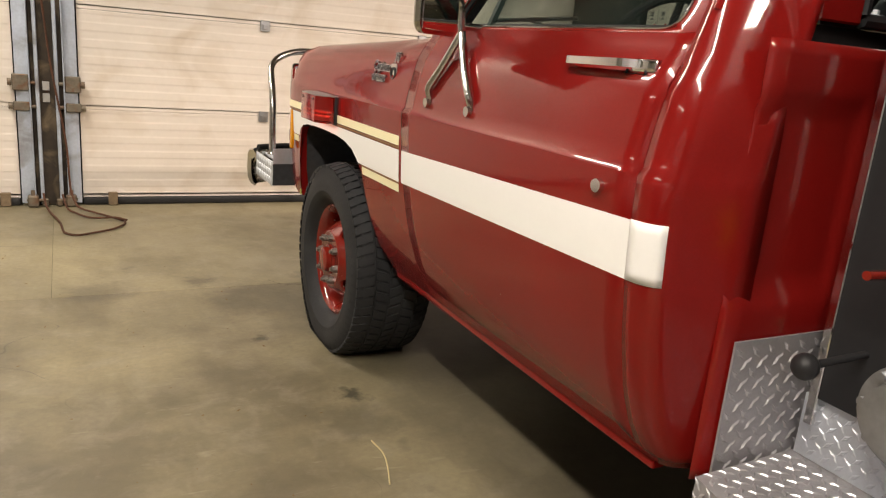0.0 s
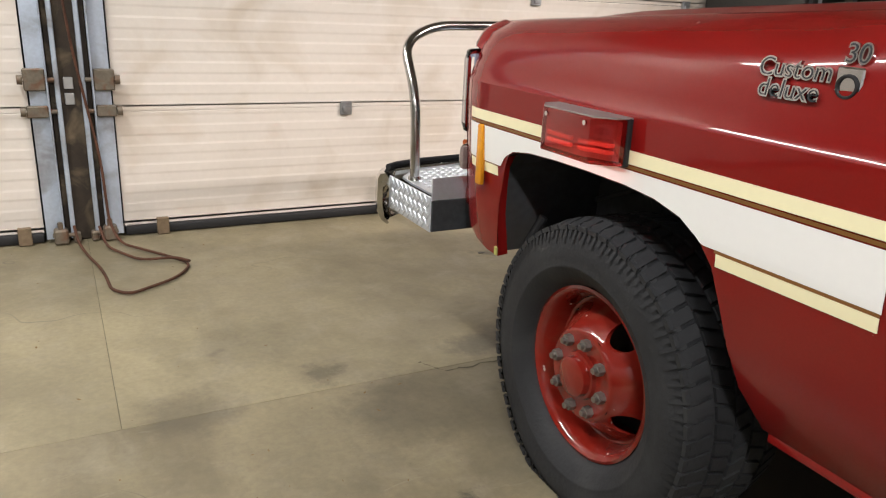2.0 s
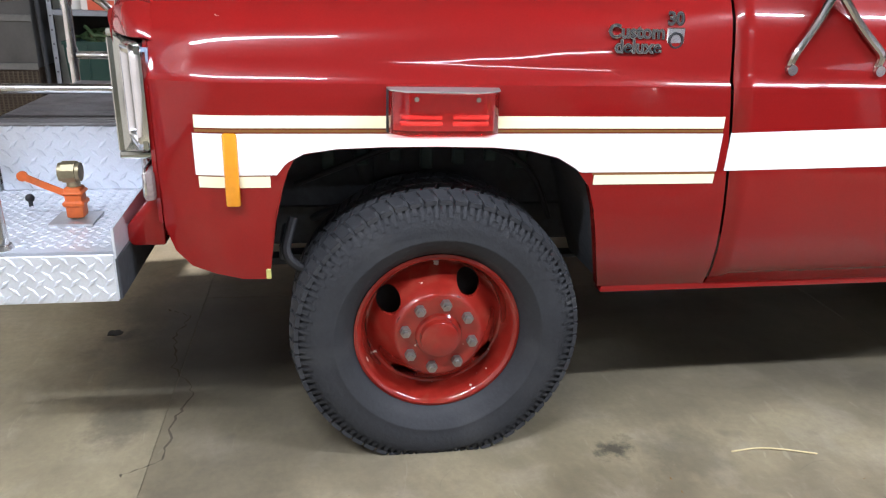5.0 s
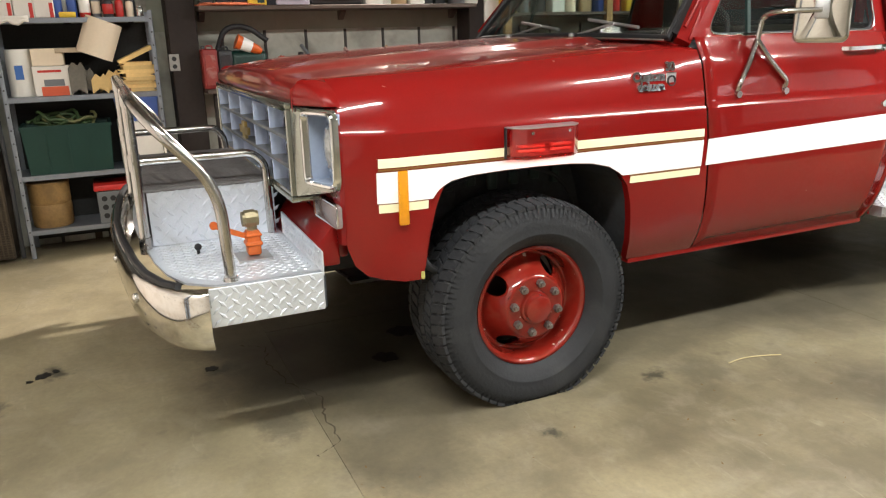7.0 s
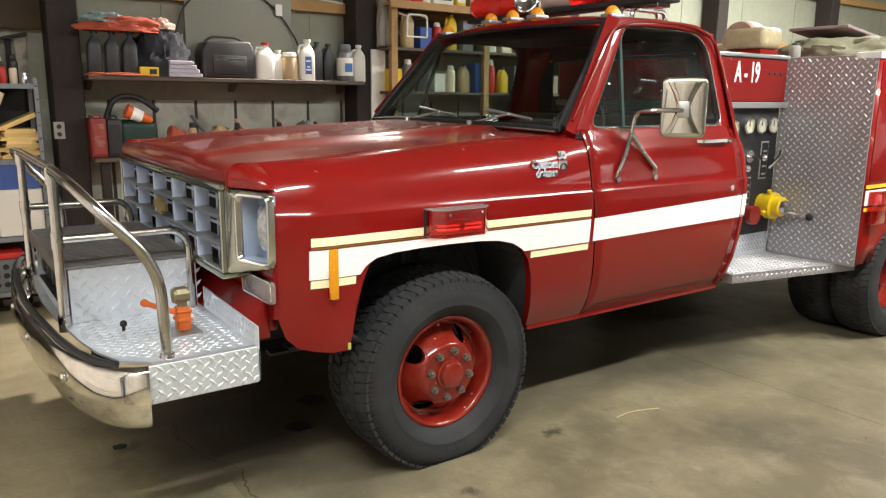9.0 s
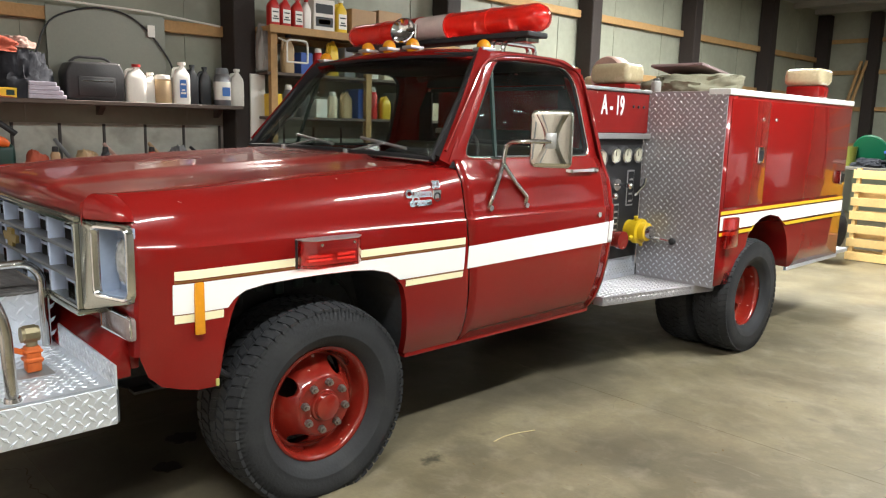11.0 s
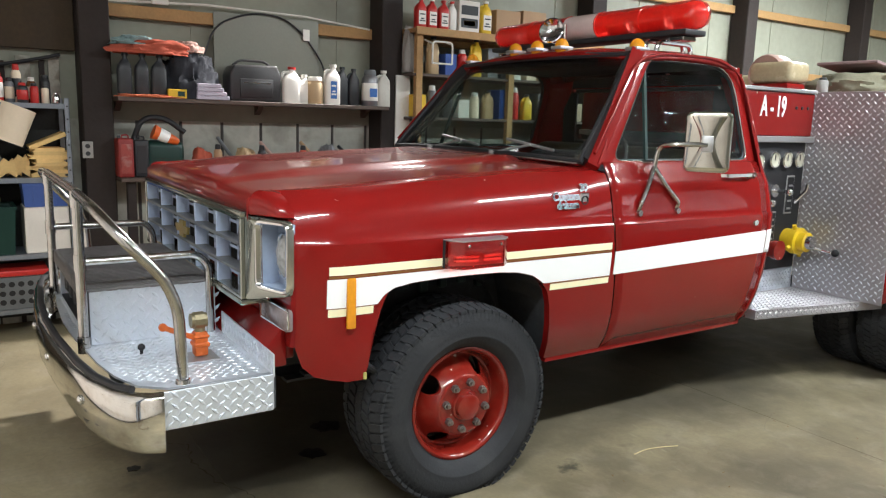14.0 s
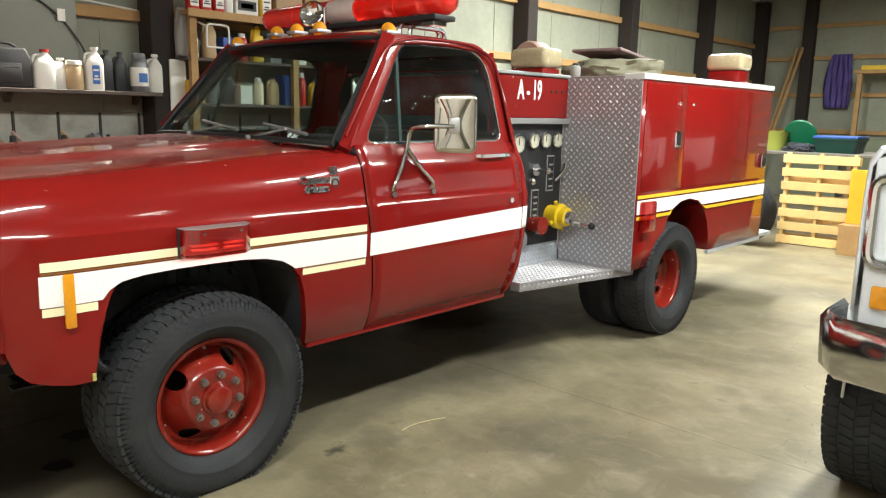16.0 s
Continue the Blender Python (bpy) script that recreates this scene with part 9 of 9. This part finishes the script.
    tread_marks(bm, lambda u, v, h, s=s: (s * (0.904 + 0.2125 * u + h * 0.97), -2.064 - u, 0.466 + v), 42, 3, 0.0185, 0.0165)
    tagged(part("tread_pattern", bm, ALU_WORN, foot, smooth=0), kind="stuff")
    bm = B()
    box(bm, s * 0.605 - 0.004, s * 0.605 + 0.004, -2.86, -2.055, 0.517, 0.655)
    tread_marks(bm, lambda u, v, h, s=s: (s * (0.6092 + h), -2.85 + u, 0.525 + v), 46, 7, 0.017, 0.017)
    part("kick_plate", bm, ALU, truck, "tread plate kick board", smooth=0)
# red locker over the pump with the unit number
bm = B()
box(bm, -0.64, 0.64, -2.85, -2.10, 1.495, 1.755, 0.004, 1)
locker = part("upper_locker", bm, RED, truck, "red locker over the pump, with white unit number")
bm = B()
box(bm, -0.655, 0.655, -2.852, -2.085, 1.756, 1.778, 0.004, 1)
part("locker_top", bm, ALU_DULL, truck, "aluminium top edge")
for s in (-1, 1):
    m4 = facing_left(-0.642, -2.425, 1.662) @ Matrix.Diagonal((0.58, 1, 1, 1))
    if s > 0:
        m4 = Matrix.Diagonal((-1, 1, 1, 1)) @ m4 @ Matrix.Diagonal((-1, 1, 1, 1))
    words("lettering", "A - 19", 0.17, WHITE_TAPE, locker, m4, 0.0015, 0.0028)
    for k in range(3):
        bm = B()
        y = -2.66 - 0.06 * k
        rod(bm, (s * 0.640, y, 1.665), (s * 0.646, y, 1.665), 0.01, 0.009, 12)
        part("bolt", bm, BLACK, locker)

# ---- rear body ----
RB0, RB1, RX, RZ0, RZ1 = -2.86, -5.0, 1.19, 0.53, 1.745
RARCH = [(-3.24, RZ0), (-3.25, 0.70), (-3.28, 0.80), (-3.35, 0.89), (-3.46, 0.935), (-3.6, 0.95), (-3.75, 0.925), (-3.87, 0.86), (-3.95, 0.76), (-3.99, 0.65), (-4.0, RZ0)]
for s in (-1, 1):
    bm = B()
    low = [(RB0, RZ0), (-3.0, RZ0), (-3.12, RZ0)] + RARCH + [(-4.1, RZ0), (-4.4, RZ0), (-4.7, RZ0), (RB1, RZ0)]
    n = len(low)
    rows = []
    for t in (0, 0.25, 0.5, 0.75, 1.0):
        rows.append([Vector((s * RX, y + ((RB0 + (RB1 - RB0) * i / (n - 1)) - y) * t, z + (1.02 - z) * t)) for i, (y, z) in enumerate(low)])
    rows.append([Vector((s * RX, RB0 + (RB1 - RB0) * i / (n - 1), RZ1)) for i in range(n)])
    patch(bm, rows)
    patch(bm, [[Vector((s * RX, y, z)) for y, z in RARCH], [Vector((s * (RX - 0.45), y, z)) for y, z in RARCH]])
    bmesh.ops.remove_doubles(bm, verts=bm.verts, dist=0.001)
    side = part("body_side", bm, RED, truck, "red compartment side with roll doors", smooth=25, thick=0.008)
    # locker doors
    for y0, y1, z0 in ((-2.90, -3.455, 1.035), (-3.462, -4.975, 1.035)):
        bm = B()
        box(bm, s * (RX + 0.004) - 0.006, s * (RX + 0.004) + 0.006, y1, y0, z0, 1.725, 0.003, 2)
        d = part("locker_door", bm, RED, side, "red locker door with chrome paddle latch")
        ly = (y1 + 0.1) if y0 > -3.4 else (y1 + 0.06)
        lz = 1.37 if y0 > -3.4 else 1.17
        bm = B()
        box(bm, s * (RX + 0.015) - 0.005, s * (RX + 0.015) + 0.005, ly - 0.045, ly + 0.045, lz - 0.055, lz + 0.055, 0.004, 2)
        lt = part("latch", bm, CHROME, d, "chrome paddle latch")
        bm = B()
        box(bm, s * (RX + 0.021) - 0.002, s * (RX + 0.021) + 0.002, ly - 0.03, ly + 0.03, lz - 0.04, lz + 0.03, 0.002, 1)
        part("paddle", bm, BLACK, lt)
    for y in (-3.36, -3.56):
        bm = B()
        ball(bm, (s * (RX + 0.011), y, 1.605), 0.022, 14, (0.35, 1, 0.6))
        part("door_bumper", bm, CHROME, side, "small bright door bumper")
    for z, h, mt, lab in ((1.005, 0.011, YELLOW_TAPE, "yellow stripe"), (0.938, 0.045, WHITE_TAPE, "white reflective stripe"), (0.868, 0.011, YELLOW_TAPE, "yellow stripe")):
        for y0, y1 in ((-2.862, -4.99),):
            ys = [y0 + (y1 - y0) * i / 60 for i in range(61)]
            bm = B()
            cols = []
            for y in ys:
                lo, hi = z - h, z + h
                az = 0.0
                for (a, p), (b, q) in zip(RARCH, RARCH[1:]):
                    if b <= y <= a:
                        az = max(az, p + (q - p) * (a - y) / (a - b) if a > b else 0)
                lo = max(lo, az + 0.003)
                hi = max(hi, lo + 0.0005)
                cols.append((y, lo, hi))
            for (y, lo, hi), (y2, lo2, hi2) in zip(cols, cols[1:]):
                if hi - lo < 0.003 and hi2 - lo2 < 0.003:
                    continue
                px = s * (RX + 0.0125)
                vs = [bm.verts.new(p) for p in ((px, y, lo), (px, y2, lo2), (px, y2, hi2), (px, y, hi))]
                bm.faces.new(vs)
            bmesh.ops.remove_doubles(bm, verts=bm.verts, dist=0.0003)
            part("stripe", bm, mt, side, lab, smooth=0, thick=0.002)
    bm = B()
    box(bm, s * (RX + 0.012) - 0.02, s * (RX + 0.012) + 0.04 if s > 0 else s * (RX + 0.012) + 0.02, -3.10, -2.90, 0.77, 0.975, 0.01, 2) if s > 0 else box(bm, -RX - 0.052, -RX + 0.008, -3.06, -2.90, 0.775, 0.975, 0.012, 2)
    part("side_flasher", bm, RED_LENS, side, "red side flasher lens")
    # front bulkhead of tread plate
    bm = B()
    box(bm, min(s * 0.62, s * RX), max(s * 0.62, s * RX), RB0, RB0 + 0.008, 0.517, 1.77, 0.002, 1)
    bulk = part("bulkhead", bm, ALU_WORN, truck, "bright tread-plate bulkhead behind the pump bay", smooth=0)
    bm = B()
    tread_marks(bm, lambda u, v, h, s=s: (s * (0.63 + u), RB0 + 0.0082 + h, 0.53 + v), 24, 53, 0.0232, 0.0232, None, 0.95)
    tagged(part("tread_pattern", bm, ALU, bulk, "raised lozenges", smooth=0), kind="stuff")
    bm = B()
    box(bm, min(s * 1.06, s * (RX + 0.015)), max(s * 1.06, s * (RX + 0.015)), RB1 - 0.01, RB0 + 0.01, RZ1 + 0.001, RZ1 + 0.04, 0.004, 1)
    part("top_rail", bm, LAMPWHITE, truck, "pale painted top rail")
bm = B()
box(bm, -1.06, 1.06, RB1, RB0, RZ1 - 0.03, RZ1 + 0.02)
box(bm, -1.18, 1.18, RB1, RB1 + 0.02, RZ0, RZ1)
box(bm, -0.72, 0.72, RB1 + 0.02, RB0 - 0.01, 0.64, 1.70)
part("body_core", bm, RED, truck, "red rear body", smooth=0)
bm = B()
box(bm, -1.15, 1.15, -5.40, -5.0, 0.50, 0.535, 0.006, 1)
part("tailboard", bm, ALU, truck, "aluminium tailboard step")
for s in (-1, 1):
    bm = B()
    box(bm, min(s * 1.17, s * 1.195), max(s * 1.17, s * 1.195), -5.02, -4.0, 0.50, 0.528, 0.003, 1)
    part("sill_trim", bm, ALU, truck, "aluminium sill strip")
# beacons on the rear corners
BEAC = paint("cream_beacon_lens", (0.5, 0.42, 0.26), 0.25, var=0.15, scale=15, coat=0.4)
for x, y, z in ((-0.98, -4.6, 1.787), (0.98, -4.6, 1.787), (-0.46, -2.72, 1.779)):
    h = 0.103 if y < -4 else 0.04
    bm = B()
    box(bm, x - 0.13, x + 0.13, y - 0.10, y + 0.10, z, z + h, 0.018, 2)
    be = part("beacon_lamp", bm, RED, truck, "oblong beacon with cream lens on a red base")
    bm = B()
    box(bm, x - 0.15, x + 0.15, y - 0.11, y + 0.11, z + h + 0.001, z + h + 0.13, 0.04, 4)
    part("lens", bm, BEAC, be, "cream translucent lens")

# ---- oil spots and a broken slab edge in the floor ----
OIL = paint("dried_black_oil", (0.012, 0.011, 0.009), 0.45, var=0.4, scale=30, rvar=0.2)
oil_rng = random.Random(77)
for x, y, r in ((-0.10, 0.22, 0.075), (-0.35, 0.40, 0.06), (0.37, 2.07, 0.02), (0.16, 1.81, 0.035), (0.19, 1.76, 0.018), (0.12, 1.86, 0.015), (-0.13, 1.98, 0.018), (-0.11, 1.13, 0.03)):
    bm = B()
    ph = [oil_rng.uniform(0, 6.28) for _ in range(3)]
    rim = []
    for i in range(28):
        a = 2 * math.pi * i / 28
        q = r * (1 + 0.18 * math.sin(2 * a + ph[0]) + 0.12 * math.sin(5 * a + ph[1]) + 0.07 * math.sin(9 * a + ph[2]))
        rim.append((q * math.cos(a), q * 0.8 * math.sin(a)))
    prism(bm, rim, "z", 0.0005, 0.0022)
    solid("oil_spot", bm, OIL, "black oil spot dried on the concrete floor", "oil spot", (x, y, 0), group="oil spots", kind="structure")
CRACK = paint("dirt_in_a_crack", (0.085, 0.072, 0.05), 0.95, var=0.3, scale=40)
way = [(0.10, 0.98), (0.02, 0.86), (-0.15, 0.90), (-0.40, 0.86), (-0.59, 0.76), (-0.78, 0.80), (-0.96, 0.79), (-1.03, 0.92)]
left, right = [], []
for (x0, y0), (x1, y1) in zip(way, way[1:]):
    for i in range(8):
        t = i / 8
        x, y = x0 + (x1 - x0) * t + oil_rng.uniform(-0.008, 0.008), y0 + (y1 - y0) * t + oil_rng.uniform(-0.01, 0.01)
        w = oil_rng.uniform(0.001, 0.005)
        left.append(Vector((x, y + w, 0.0016)))
        right.append(Vector((x, y - w, 0.0016)))
bm = B()
patch(bm, [left, right])
solid("floor_crack", bm, CRACK, "ragged dirt-filled crack across the slab", "crack", kind="structure")

# ---- door rope, straw and small litter on the floor ----
ROPE = m_of("worn_orange_rope", (0.11, 0.045, 0.025), 0.8, var=0.7, scale=12, bump=0.4, bscale=120)
bm = B()
tube(bm, rounded_path([(-2.11, 2.86, 3.2), (-2.10, 2.86, 1.5), (-2.06, 2.85, 1.0), (-1.98, 2.83, 0.45), (-1.97, 2.80, 0.12), (-1.93, 2.72, 0.02), (-1.72, 2.45, 0.011), (-1.63, 2.3, 0.011), (-1.72, 2.12, 0.011), (-1.95, 1.97, 0.011), (-2.02, 2.05, 0.011), (-2.04, 2.35, 0.011), (-2.1, 2.62, 0.011), (-2.13, 2.80, 0.03), (-2.14, 2.85, 0.1)], 0.12, 6), 0.007, 8)
solid("door_rope", bm, ROPE, "worn orange rope hanging from the door post onto the floor", "rope")
bm = B()
tube(bm, rounded_path([(-2.02, 2.80, 0.1), (-2.0, 2.7, 0.016), (-1.86, 2.42, 0.013), (-1.70, 2.37, 0.03), (-1.64, 2.3, 0.025)], 0.1, 5), 0.007, 8)
solid("door_rope", bm, ROPE, "short end of the worn door rope", "rope")
bm = B()
tube(bm, rounded_path([(-1.15, -1.16, 0.004), (-1.12, -1.07, 0.006), (-1.10, -0.99, 0.005), (-1.11, -0.90, 0.004)], 0.05, 4), 0.0026, 6)
solid("straw", bm, m_of("dry_straw", (0.6, 0.5, 0.28), 0.8), "single dry straw on the concrete", "straw")
rnd = random.Random(77)
LITTER = m_of("dry_leaf_litter", (0.22, 0.14, 0.06), 0.9, var=0.4)
bm = B()
for k in range(420):
    x, y = rnd.uniform(-4.5, -1.1), rnd.uniform(-5.0, 2.8)
    a, r = rnd.uniform(0, 6.28), rnd.uniform(0.003, 0.010)
    v = [bm.verts.new((x + r * math.cos(a + q) * (1 if i % 2 else 0.45), y + r * math.sin(a + q) * (1 if i % 2 else 0.45), 0.001 + (0.003 if i == 1 else 0.0))) for i, q in enumerate((0, 1.57, 3.14, 4.71))]
    bm.faces.new(v)
tagged(new("litter", mesh_of("litter", bm, LITTER, 0)), "crumbs and leaf bits scattered on the floor", "litter", kind="stuff")
